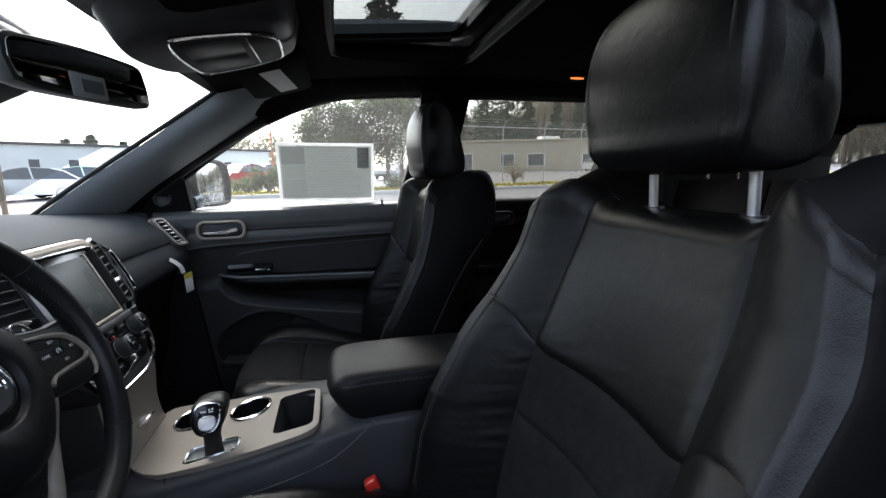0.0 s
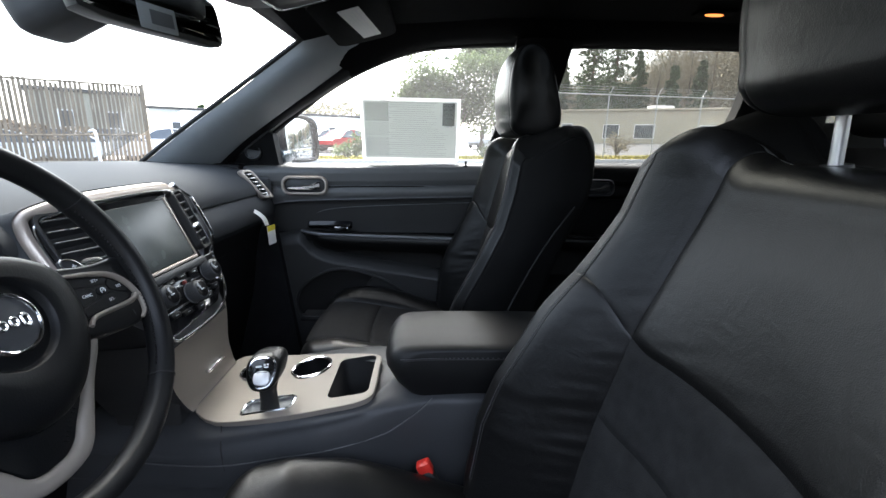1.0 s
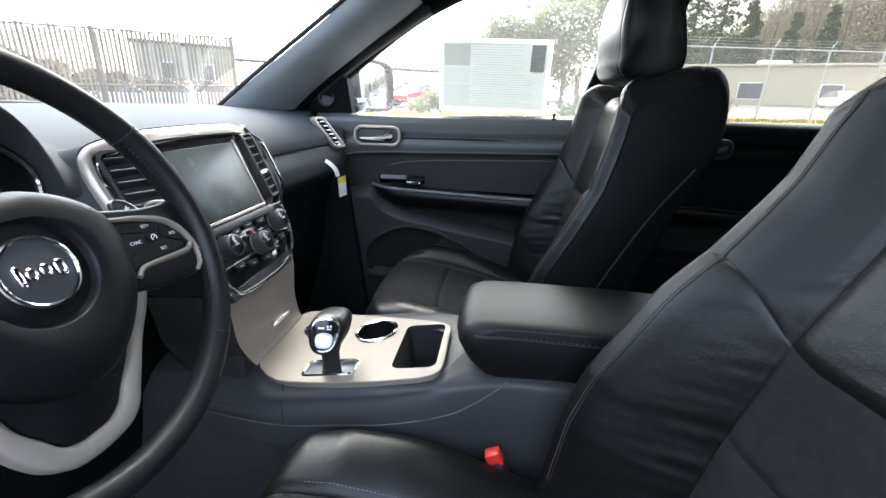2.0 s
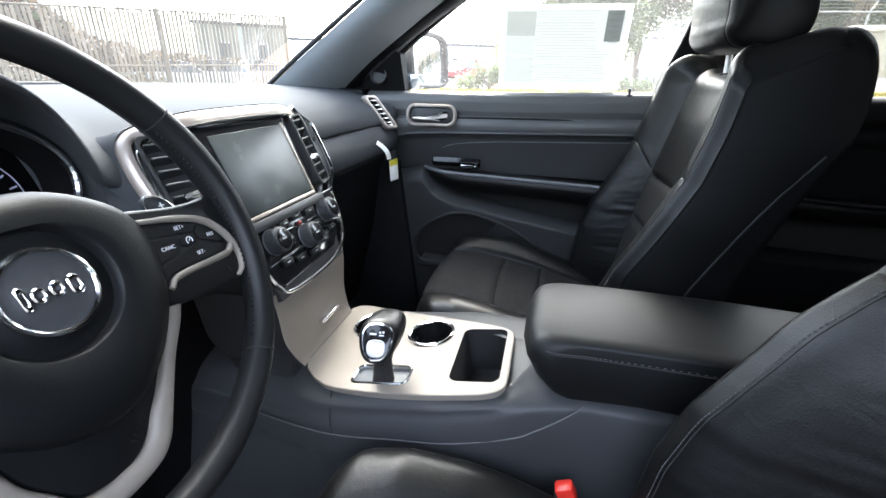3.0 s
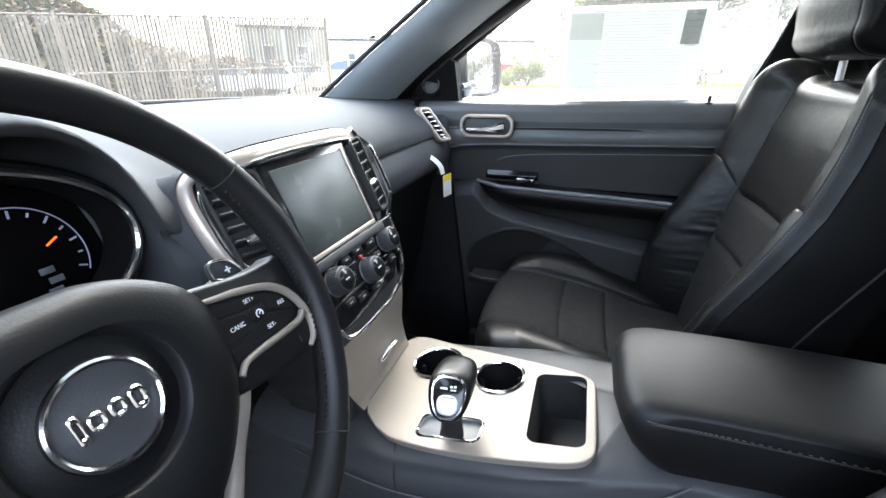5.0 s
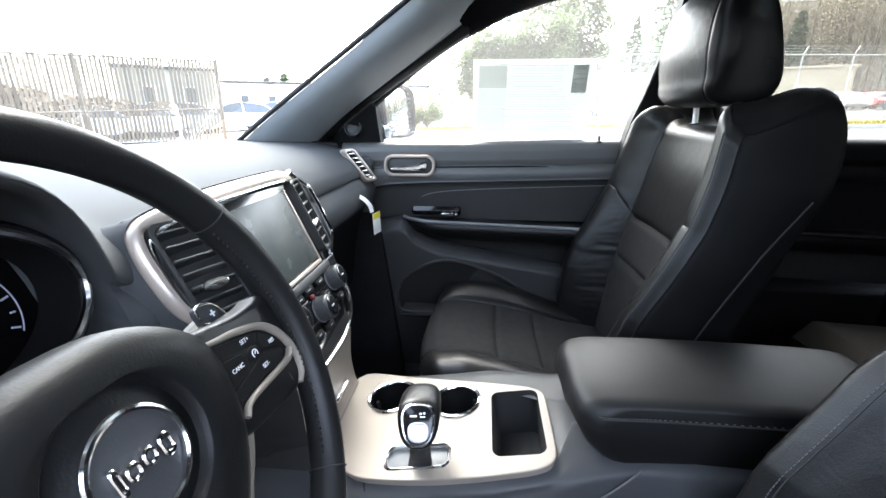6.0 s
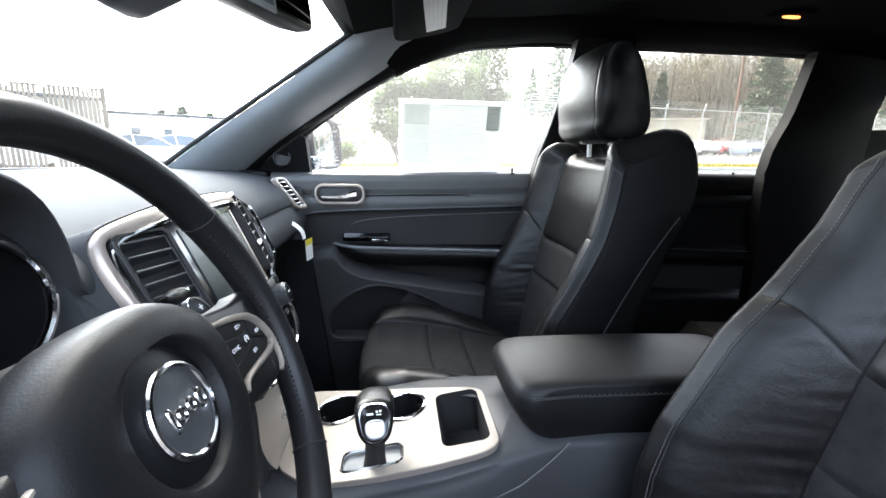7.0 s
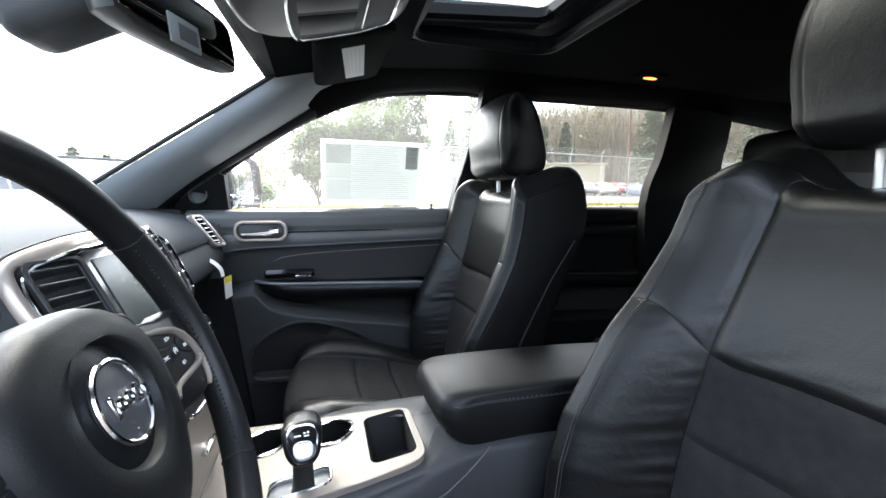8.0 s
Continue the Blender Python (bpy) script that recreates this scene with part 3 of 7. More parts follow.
    for k in range(26):
        t = k / 25
        x = a0 + (a1 - a0) * t
        grow_in = min(1, 0.02 + (t * 9)) ** 0.6
        z = 1.012 - 0.02 * t
        y = door_base_y(x)
        dep, hgt = 0.065 * grow_in, 0.052 * min(1, 0.35 + t * 5)
        rings.append([(x, y + 0.03, z), (x, y + 0.012 - dep * 0.6, z + 0.002), (x, y + 0.012 - dep * 0.92, z - 0.002), (x, y + 0.012 - dep, z - 0.012), (x, y + 0.012 - dep * 0.97, z - hgt * 0.6),
                      (x, y + 0.012 - dep * 0.7, z - hgt), (x, y + 0.03, z - hgt * 1.1)])
    part("armrest", loft(rings), LEATHER, door, "black leather padded door armrest")
    part("armrest_trim", tube([(a0 + (a1 - a0) * t, door_base_y(a0 + (a1 - a0) * t) + 0.012 - 0.063 * min(1, 0.02 + t * 9) ** 0.6, 1.013 - 0.02 * t) for t in [k / 30 for k in range(31)]], 0.0055, 8), ARMSTRIP if front else BLACKTRIM, door, "grey armrest edge strip" if front else "")
    return door


def recess_handle(door, o, w, h, ring=SILVERTRIM, lever=CHROME):
    """A framed inside door handle: ring, dark cup, lever."""
    p = Plane(o, (1, 0.07, 0), (0, 0.1, 1))
    p.n = -Vector((0, 1, -0.1)).normalized()
    bez = part("handle_bezel", p.rim_of(rounded(w, h, h * 0.42, 8), rounded(w - 0.018, h - 0.018, (h - 0.018) * 0.42, 8), -0.006, 0.007, 0.003), ring, door, "satin handle surround")
    part("handle_cup", p.plate(rounded(w - 0.016, h - 0.016, h * 0.35, 8), -0.02, -0.004, 0.004), HARD, door)
    part("handle_lever", loft([[p.at(w * a, b + q * half, c) for q, c in ((-1, -0.002), (-1, 0.006), (-0.5, 0.0105), (0.5, 0.0105), (1, 0.006), (1, -0.002))] for a, b, half in ((-0.36, -0.009, 0.003), (-0.33, -0.009, 0.005), (-0.1, -0.009, 0.0065), (0.12, -0.007, 0.008), (0.24, -0.002, 0.011), (0.31, 0.0, 0.012), (0.335, 0.0, 0.009))]), lever, door, "handle lever")
    return bez


door_1 = make_door("door_1", -0.62, 0.40, "black trimmed front passenger door, closed", True)
recess_handle(door_1, (-0.342, 0.748, 1.172), 0.152, 0.064)
groove = smooth_line([(x, door_base_y(x) + 0.0035, z) for x, z in ((-0.60, 1.150), (-0.42, 1.160), (-0.264, 1.166), (-0.112, 1.170), (0.026, 1.172), (0.091, 1.169), (0.115, 1.163), (0.128, 1.157))], 50)
part("groove", tube(groove, [0.0030 * min(1, 0.2 + (49 - k) / 12) for k in range(50)], 6), RUBBER, door_1)
# pale tube painted in as the highlight above the groove
part("groove_highlight", tube([p + Vector((0, -0.0022, 0.0045)) for p in groove], 0.0012, 6), ARMSTRIP, door_1)
ledge = smooth_line([(x, door_base_y(x) + 0.004, z) for x, z in ((-0.60, 1.080), (-0.456, 1.106), (-0.409, 1.115), (-0.297, 1.122), (-0.158, 1.127), (0.029, 1.134), (0.252, 1.142), (0.39, 1.145))], 60)
# pale tube as the ledge's highlight, dark tube below as its shade
part("ledge_highlight", tube(ledge, 0.0026, 8), ARMSTRIP, door_1)
part("ledge_shadow", tube([p + Vector((0, 0.002, -0.006)) for p in ledge], 0.0035, 6), RUBBER, door_1)
arc = smooth_line([(x, door_base_y(x) + 0.0125, z) for x, z in ((-0.313, 1.073), (-0.284, 1.085), (-0.223, 1.094), (-0.11, 1.102), (0.077, 1.111), (0.255, 1.119), (0.39, 1.122))], 50)
part("accent_line", tube(arc, [0.0012 * min(1, 0.25 + k / 8) for k in range(50)], 6), ARMSTRIP, door_1, "thin grey accent line")
# rear door and its handle are coloured darker to hold the shade there
door_2 = make_door("door_2", 0.42, 1.25, "rear passenger door, closed, near-black trim with its shade in the colour", False)
recess_handle(door_2, (0.66, 0.750, 1.180), 0.13, 0.06, DARKGREY, HARD)
sp = Plane((-0.262, 0.748, 1.030), (1, 0.05, 0), (0, -0.75, 0.66))
part("switch_panel", sp.plate(rounded(0.15, 0.026, 0.008), -0.016, 0.000, 0.003), PIANO, door_1, "gloss black window switch panel")
part("switch", sp.box(0.035, 0.0, 0.008, 0.032, 0.014, 0.008, 0.003), HARD, door_1)
part("switch_bezel", joined(sp.box(0.035, 0.009, 0.006, 0.036, 0.002, 0.004, 0.0008), sp.box(0.062, 0.0, 0.006, 0.010, 0.014, 0.006, 0.002)), SATIN, door_1, "silver switch edging")
for d, x in ((door_1, 0.206), (door_2, 0.985)):
    part("lock_pin", joined(tube([(x, 0.785, 1.235), (x, 0.783, 1.262)], [0.0045, 0.004], 10), tube([(x, 0.785, 1.240), (x, 0.785, 1.246)], 0.012, 12)), HARD, d, "black lock pin")
# belt seals and the light sill seen outside the glass
part("sill_strip", band([(-0.60, 0.845, 1.230), (-0.1, 0.85, 1.236), (0.36, 0.85, 1.248)], [(-0.60, 0.872, 1.232), (-0.1, 0.877, 1.240), (0.36, 0.877, 1.252)], 20, 2, 0.02, 0.0, (0, 0, -1)), RUBBER, door_1)
for d, pts in ((door_1, [(x, side_glass_y(z) - 0.008, z) for x, z in ((0.325, 1.22), (0.365, 1.42), (0.40, 1.60), (0.38, 1.636), (0.15, 1.628), (0.0, 1.605), (-0.18, 1.535), (-0.36, 1.425), (-0.60, 1.25))]),
               (door_2, [(x, side_glass_y(z) - 0.008, z) for x, z in ((0.44, 1.24), (0.475, 1.44), (0.49, 1.60), (0.52, 1.635), (0.8, 1.642), (1.18, 1.640), (1.22, 1.60), (1.20, 1.40), (1.17, 1.24))])):
    part("window_seal", tube(smooth_line(pts, 60), 0.013, 8), RUBBER, d, "black rubber window seal")
    inner = {door_1: [(0.265, 0.745, 1.235), (0.305, 0.70, 1.42), (0.338, 0.645, 1.60), (0.325, 0.640, 1.624), (0.15, 0.657, 1.616), (0.0, 0.680, 1.592), (-0.172, 0.708, 1.520), (-0.352, 0.738, 1.414), (-0.60, 0.776, 1.24)],
             door_2: [(0.44, 0.745, 1.24), (0.475, 0.70, 1.44), (0.50, 0.645, 1.595), (0.53, 0.640, 1.620), (0.8, 0.648, 1.626), (1.09, 0.657, 1.629), (1.098, 0.66, 1.60), (1.062, 0.69, 1.40), (1.025, 0.70, 1.25)]}[d]
    part("window_reveal", band(inner, pts, 60, 4, 0.012, 0.0, (0, 0, 1)), RUBBER, d, "black window reveal")
part("sail_panel", loft([[(x, y - d, z) for x, y, z in ((-0.63, 0.84, 1.225), (-0.436, 0.835, 1.228), (-0.440, 0.80, 1.338), (-0.470, 0.80, 1.352), (-0.50, 0.80, 1.335))] for d in (0, 0.035, 0.045)]), BLACKTRIM, door_1, "black triangular mirror panel")
tw = Plane((-0.515, 0.775, 1.277), (1, 0.1, 0), (0, 0.25, 1))
tw.n = -tw.n if tw.n.y > 0 else tw.n
part("tweeter", tw.rim_of(oval(0.026, 0.026, 24), oval(0.021, 0.021, 24), -0.01, 0.012, 0.003), VENTGREY, door_1, "round black tweeter")
part("tweeter_mesh", tw.plate(oval(0.021, 0.021, 24), -0.01, 0.005, 0.002), HARD, door_1)


# corner filler where the dashboard, the door and the pillar meet
part("corner_filler", rbox((-0.64, 0.775, 1.205), (0.18, 0.09, 0.07), 0.012), BLACKTRIM, door_1)


# ---- dashboard ----
PASS = [(-1.08, 1.236), (-0.95, 1.248), (-0.80, 1.250), (-0.66, 1.244), (-0.56, 1.230), (-0.505, 1.210), (-0.474, 1.182), (-0.466, 1.154), (-0.474, 1.149),
        (-0.464, 1.143), (-0.446, 1.112), (-0.450, 1.075), (-0.478, 1.052), (-0.505, 0.95), (-0.53, 0.80), (-0.60, 0.55)]
HOOD = [(-1.08, 1.236), (-0.95, 1.250), (-0.80, 1.256), (-0.66, 1.264), (-0.55, 1.282), (-0.48, 1.290), (-0.445, 1.286), (-0.440, 1.278), (-0.455, 1.272),
        (-0.53, 1.268), (-0.60, 1.18), (-0.53, 1.10), (-0.46, 1.085), (-0.43, 1.05), (-0.46, 0.90), (-0.58, 0.55)]
WHEEL_Y = -0.369


def step(a, b, x):
    t = min(1, max(0, (x - a) / (b - a)))
    return t * t * (3 - 2 * t)


def dash_section(y):
    d = abs(y - WHEEL_Y)
    ridge, hollow = 1 - step(0.085, 0.235, d), 1 - min(1, max(0, (d - 0.105) / 0.090)) ** 3
    s = abs(y - MID) / 0.70
    pts = []
    for i, (a, b) in enumerate(zip(PASS, HOOD)):
        part_hollow = table(i, [(5, 0.0), (6, 0.3), (7, 0.5), (8, 0.6), (9, 1.0)])
        k = ridge + (hollow - ridge) * part_hollow
        pts.append(Vector((a[0] + (b[0] - a[0]) * k + 0.05 * s ** 3 * (i < 5) * (4 - i) / 4, y, a[1] + (b[1] - a[1]) * k - 0.006 * s ** 4)))
    return smooth_line(pts, 61)


dashboard = thing("dashboard", (-0.75, MID, 0.6), "soft black grained dashboard with champagne trimmed centre stack", "dashboard", kind="structure")
DASH_Y = [-0.66 + 1.40 * k / 110 for k in range(111)]
bm = loft([dash_section(y)[:49] for y in DASH_Y], closed=False, caps=False)
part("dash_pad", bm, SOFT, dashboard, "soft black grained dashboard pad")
# same dashboard below the pad, darkened in colour for the shade there
part("glovebox_panel", loft([dash_section(y)[48:] for y in DASH_Y], closed=False, caps=False), BLACKTRIM, dashboard, "lower dashboard, the shade under the pad put into its black colour")
part("dash_end", rbox((-0.60, 0.735, 1.05), (0.30, 0.04, 0.30), 0.02), SOFT, dashboard)
part("glovebox_seam", tube([(-0.4955, 0.22, 1.0), (-0.4955, 0.70, 1.0)], 0.002, 6), HARD, dashboard)


def moved(outline, a, b):
    return [(x + a, y + b) for x, y in outline]


GATEGREY = material("smoke_grey_gloss_plastic", (0.11, 0.115, 0.12), 0.38, spec=0.3, mottle=0.06)


def vent(name, p, w, h, slats, parent, label, rim=SILVERTRIM, rim_w=0.009):
    v = part(name, p.rim_of(rounded(w, h, 0.012, 6), rounded(w - 2 * rim_w, h - 2 * rim_w, 0.008, 6), -0.008, 0.006, 0.003), rim, parent, label)
    part("duct", p.plate(rounded(w - rim_w, h - rim_w, 0.01, 6), -0.045, -0.028, 0.002), PIANO, v)
    part("duct_wall", p.rim_of(rounded(w - rim_w, h - rim_w, 0.01, 6), rounded(w - 2 * rim_w - 0.002, h - 2 * rim_w - 0.002, 0.008, 6), -0.03, 0.0, 0.001), HARD, v)
    return v


sv = Plane((-0.470, 0.665, 1.180), (0.42, 0.90, 0.0), (-0.047, -0.03, 0.075))
v = vent("side_vent", sv, 0.050, 0.114, 0, dashboard, "champagne framed side air vent", SILVERTRIM, 0.011)
for k in range(6):
    part("slat", sv.box(0, -0.036 + 0.0150 * k, -0.003, 0.030, 0.0036, 0.014, 0.0012), SATIN, v)
part("thumb_wheel", sv.box(0, -0.046, 0.003, 0.016, 0.006, 0.006, 0.002), SATIN, v)

# instrument cluster
cl = Plane((-0.478, WHEEL_Y, 1.177), (0, 1, 0), (-0.20, 0, 0.98))
cluster = part("instrument_cluster", cl.rim_of(oval(0.184, 0.090, 56, 2.15), oval(0.172, 0.078, 56, 2.15), -0.05, 0.0, 0.004), BLACKTRIM, dashboard, "black instrument cluster surround")
part("ring", tube([cl.at(x, y, 0.003) for x, y in oval(0.172, 0.078, 64, 2.15)], 0.0040, 8, True), CHROME, cluster, "chrome cluster ring")
part("dial_face", cl.plate(oval(0.180, 0.086, 56, 2.15), -0.062, -0.056, 0.002), DIALBLACK, cluster, "black dial face")
for g, (ga, gb, gr) in enumerate(((0.104, -0.012, 0.046), (-0.104, -0.012, 0.046))):
    for k in range(9):
        a = radians(115 - 17 * k)
        part("tick", rbox(cl.at(ga + gr * math.cos(a), gb + gr * math.sin(a), -0.053), (0.007 if k % 2 == 0 else 0.004, 0.0016, 0.001), 0, 1, cl.turn() @ Matrix.Rotation(a, 3, "Z")), LITLEGEND, cluster)
    part("dial_arc", tube([cl.at(ga + (gr + 0.006) * math.cos(radians(115 - 4 * k)), gb + (gr + 0.006) * math.sin(radians(115 - 4 * k)), -0.053) for k in range(36)], 0.0006, 5), LITLEGEND, cluster)
a = radians(28)
part("needle", rbox(cl.at(0.104 + 0.030 * math.cos(a), -0.012 + 0.030 * math.sin(a), -0.050), (0.012, 0.0018, 0.002), 0.0006, 1, cl.turn() @ Matrix.Rotation(a, 3, "Z")), ORANGE, cluster, "glowing orange needle")
for k in range(3):
    part("readout", cl.box(0.118 + 0.004 * (k % 2), -0.022 - 0.010 * k, -0.053, 0.012, 0.006, 0.001, 0.0004), DARKINK, cluster)
part("display", cl.box(0, -0.005, -0.054, 0.085, 0.085, 0.001, 0.0004), DIALBLACK, cluster)

# centre stack on its leaning face
ST = Plane((-0.415, 0.034, 1.145), (0, 1, 0), (-0.414, 0, 0.91))


def wrap(a, b):
    """The fascia curves back at its sides, less so beside the passenger's vent."""
    return -0.034 * (max(0, abs(a) - 0.093) / 0.085) ** 1.5 * (1 - 0.76 * (a > 0) * step(-0.085, -0.03, b) * (1 - 0.75 * step(0.045, 0.088, b)))


def st(a, b, c=0.0):
    return ST.at(a, b, c + wrap(a, b))


def stack_half(b):
    return table(b, [(-0.20, 0.095), (-0.165, 0.098), (-0.07, 0.158), (-0.03, 0.174), (0.06, 0.176), (0.09, 0.170)])


part("stack_body", sheet(lambda u, v: st((2 * u - 1) * stack_half(-0.185 + 0.275 * v), -0.185 + 0.275 * v, -0.004), 40, 30,
                         lambda u, v: st((2 * u - 1) * stack_half(-0.185 + 0.275 * v), -0.185 + 0.275 * v, -0.10)), HARD, dashboard, "black centre stack fascia")
outer = [(-0.158, -0.055), (-0.176, -0.02), (-0.181, 0.02), (-0.180, 0.060), (-0.172, 0.080), (-0.15, 0.088), (-0.08, 0.092), (0.0, 0.093), (0.08, 0.092), (0.15, 0.088), (0.168, 0.082)]
bez = smooth_line([(a, b, 0) for a, b in outer], 80)
rings = []
for k, q in enumerate(bez):
    way = bez[min(k + 1, 79)] - bez[max(k - 1, 0)]
    side = Vector((-way.y, way.x, 0)).normalized()
    deep = 0.0095 + 0.0075 * step(0.070, 0.086, q.y) * step(0.178, 0.15, abs(q.x))
    rings.append([st((q + side * d).x, (q + side * d).y, c) for d, c in ((0.003, -0.030), (0.003, -0.004), (0.001, 0.005), (-0.003, 0.0088), (-deep * 0.7, 0.0088), (-deep, 0.0065), (-deep - 0.001, -0.006), (0.0, -0.030))])
part("stack_bezel", loft(rings), SILVERTRIM, dashboard, "champagne stack surround", 60)
rings = []
for k, q in enumerate(bez):
    way = bez[min(k + 1, 79)] - bez[max(k - 1, 0)]
    side = Vector((-way.y, way.x, 0)).normalized()
    left = max(0, -side.x) ** 1.5
    ring = []
    for d0, c0, d1, c1 in ((0.0034, 0.003, 0.0034, 0.004), (0.0045, -0.006, 0.009, 0.001), (0.0045, -0.020, 0.017, -0.001), (0.004, -0.035, 0.025, -0.004), (0.002, -0.055, 0.031, -0.012), (0.0, -0.075, 0.034, -0.030)):
        d, c = d0 + (d1 - d0) * left, c0 + (c1 - c0) * left
        ring.append(st((q + side * d).x, (q + side * d).y, c))
    rings.append(ring + [p - ST.n * 0.03 for p in reversed(ring)])
part("stack_shoulder", loft(rings), SOFT, dashboard, "soft black shoulder round the centre stack", 60)
inner = [(-0.150, -0.052), (-0.166, -0.02), (-0.170, 0.02), (-0.168, 0.055), (-0.158, 0.067), (-0.14, 0.071), (-0.08, 0.0745), (0.0, 0.0755), (0.08, 0.0745), (0.14, 0.071)]
part("stack_bezel_edge", tube([st(p[0], p[1], 0.0075) for p in smooth_line([(a, b, 0) for a, b in inner], 60)], 0.0028, 8), CHROME, dashboard, "chrome inner edge")
right = [(0.158, 0.088), (0.172, 0.072), (0.179, 0.030), (0.179, -0.020), (0.175, -0.055), (0.165, -0.087), (0.138, -0.116), (0.106, -0.146), (0.080, -0.165), (0.050, -0.175), (0.0, -0.180), (-0.085, -0.177), (-0.104, -0.162), (-0.112, -0.13)]
part("stack_edge", tube([st(p[0], p[1], 0.0115) for p in smooth_line([(a, b, 0) for a, b in right], 90)], [0.0030 + 0.0022 * step(60, 25, k) for k in range(90)], 8), CHROME, dashboard, "chrome stack edge")
screen = part("touch_screen", ST.plate(rounded(0.205, 0.150, 0.008), -0.01, 0.004, 0.003), PIANO, dashboard, "gloss black touch screen surround")
part("display", ST.plate(rounded(0.166, 0.118, 0.002), 0.002, 0.0055, 0.0006), SCREEN, screen, "dark glossy touch screen, switched off")
part("display_edge", ST.box(0.0855, -0.002, 0.004, 0.004, 0.128, 0.006, 0.0012), SILVERTRIM, screen, "silver screen edge")
part("display_edge", ST.box(0.0, -0.0635, 0.004, 0.172, 0.006, 0.007, 0.0015), SILVERTRIM, screen, "silver screen edge")
part("screen_shelf", ST.box(0.0, -0.0755, 0.005, 0.206, 0.015, 0.010, 0.004), DARKGREY, screen, "slate grey ledge under the screen")
for s in (-1, 1):
    # air vents beside the screen, turned a little outwards
    vp = Plane(st(-0.134 if s < 0 else 0.138, 0.008, 0.003), (-0.20, 0.94, 0) if s > 0 else (0.33, 0.94, 0), ST.v)
    v = vent("centre_vent", vp, 0.070 if s < 0 else 0.050, 0.128, 6, dashboard, "black slatted centre air vent", HARD, 0.003)
    for k in range(7):
        part("slat", rbox(vp.at(0, -0.050 + 0.0166 * k, -0.006), (0.056 if s < 0 else 0.042, 0.0035, 0.022), 0.0012, 1, vp.turn() @ Matrix.Rotation(radians(-25), 3, "X")), VENTGREY if s < 0 else HARD, v)
    part("vane_knob", vp.plate(moved(oval(0.0165, 0.0068, 24), -0.002, -0.016), -0.004, 0.010, 0.004), SATIN, v, "silver vane knob")
# climate panel
part("climate_panel", ST.plate([(-0.118, -0.070), (0.142, -0.070), (0.130, -0.108), (0.098, -0.146), (0.075, -0.162), (-0.082, -0.170), (-0.100, -0.155), (-0.110, -0.12)], -0.01, 0.003, 0.003), PIANO, dashboard, "gloss black climate panel")
for a, b, r in ((-0.066, -0.104, 0.0185), (0.012, -0.122, 0.0185), (0.088, -0.100, 0.0185)):
    knob = part("knob", ST.plate(oval(r, r, 24), 0.0, 0.026, 0.003, (a, b)), DARKGREY, dashboard, "round black control knob")
    part("knob_ring", tube([ST.at(a + (r + 0.001) * math.cos(k / 24 * math.tau), b + (r + 0.001) * math.sin(k / 24 * math.tau), 0.005) for k in range(24)], 0.0012, 6, True), GATEGREY, knob)
    part("knob_cap", ST.plate(oval(r * 0.82, r * 0.82, 24), 0.022, 0.0268, 0.001, (a, b)), PIANO, knob)
    part("knob_mark", ST.box(a, b, 0.0270, r * 0.5, r * 0.12, 0.0006, 0.0), INK, knob)
    for k in range(30):
        q = k / 30 * math.tau
        part("rib", rbox(ST.at(a + r * math.cos(q), b + r * math.sin(q), 0.014), (0.0014, 0.0016, 0.016), 0.0, 1, ST.turn() @ Matrix.Rotation(q, 3, "Z")), DARKGREY, knob, "", 0)
for a, b, w in ((-0.027, -0.0985, 0.040), (0.050, -0.1015, 0.036), (-0.020, -0.1325, 0.150), (-0.036, -0.1210, 0.034)):
    part("divider", ST.box(a, b, 0.0038, w, 0.0013, 0.0016, 0.0), SATIN, dashboard, "thin silver divider")
for a, b, w in ((-0.028, -0.088, 0.022), (0.006, -0.086, 0.026), (0.045, -0.088, 0.026), (-0.030, -0.112, 0.016), (0.050, -0.112, 0.020), (-0.060, -0.140, 0.024), (-0.028, -0.146, 0.024), (0.012, -0.150, 0.026),
                (0.050, -0.142, 0.024), (0.084, -0.132, 0.022), (0.112, -0.128, 0.012)):
    button = part("button", ST.box(a, b, 0.006, w, 0.010, 0.006, 0.002), BLACKTRIM, dashboard)
    part("legend", ST.box(a, b, 0.0091, w * 0.32, 0.0013, 0.0006, 0.0), INK, button)
part("hazard_button", ST.box(0.007, -0.098, 0.006, 0.008, 0.007, 0.006, 0.002), material("dark_red_plastic", (0.16, 0.012, 0.010), 0.4, mottle=0.08), dashboard, "dark red hazard button")


# trim of the footwell's side, before the door; its black stands for shade
solo("kick_trim", sheet(lambda u, v: (-0.95 + (0.95 - 0.437 + 0.075 * v) * u, 0.716 - 0.010 * u, 1.035 - 0.585 * v), 12, 12, lambda u, v: (-0.95 + (0.95 - 0.437 + 0.075 * v) * u, 0.735, 1.035 - 0.585 * v)), CARPET,
     "carpeted footwell side trim, black to stand in for the shade there", "side trim", "structure")

# hang tag by the glovebox
tag = thing("hang_tag", (-0.42, 0.60, 1.06), "white and yellow paper tag hanging by a strip from the dashboard", "tag")
part("strip", band([(-0.470, 0.535, 1.118), (-0.448, 0.560, 1.108), (-0.430, 0.580, 1.085), (-0.425, 0.592, 1.060)], [(-0.470, 0.552, 1.121), (-0.445, 0.578, 1.112), (-0.425, 0.600, 1.086), (-0.421, 0.612, 1.060)], 14, 2, 0.0008), PAPER, tag, "white paper strip")
tp = Plane((-0.412, 0.606, 1.030), (0.30, 0.95, 0.06), (-0.02, -0.08, 1))
part("card", tp.plate(rounded(0.036, 0.060, 0.002, 2), -0.0006, 0.0006, 0.0003), PAPER, tag, "white card")
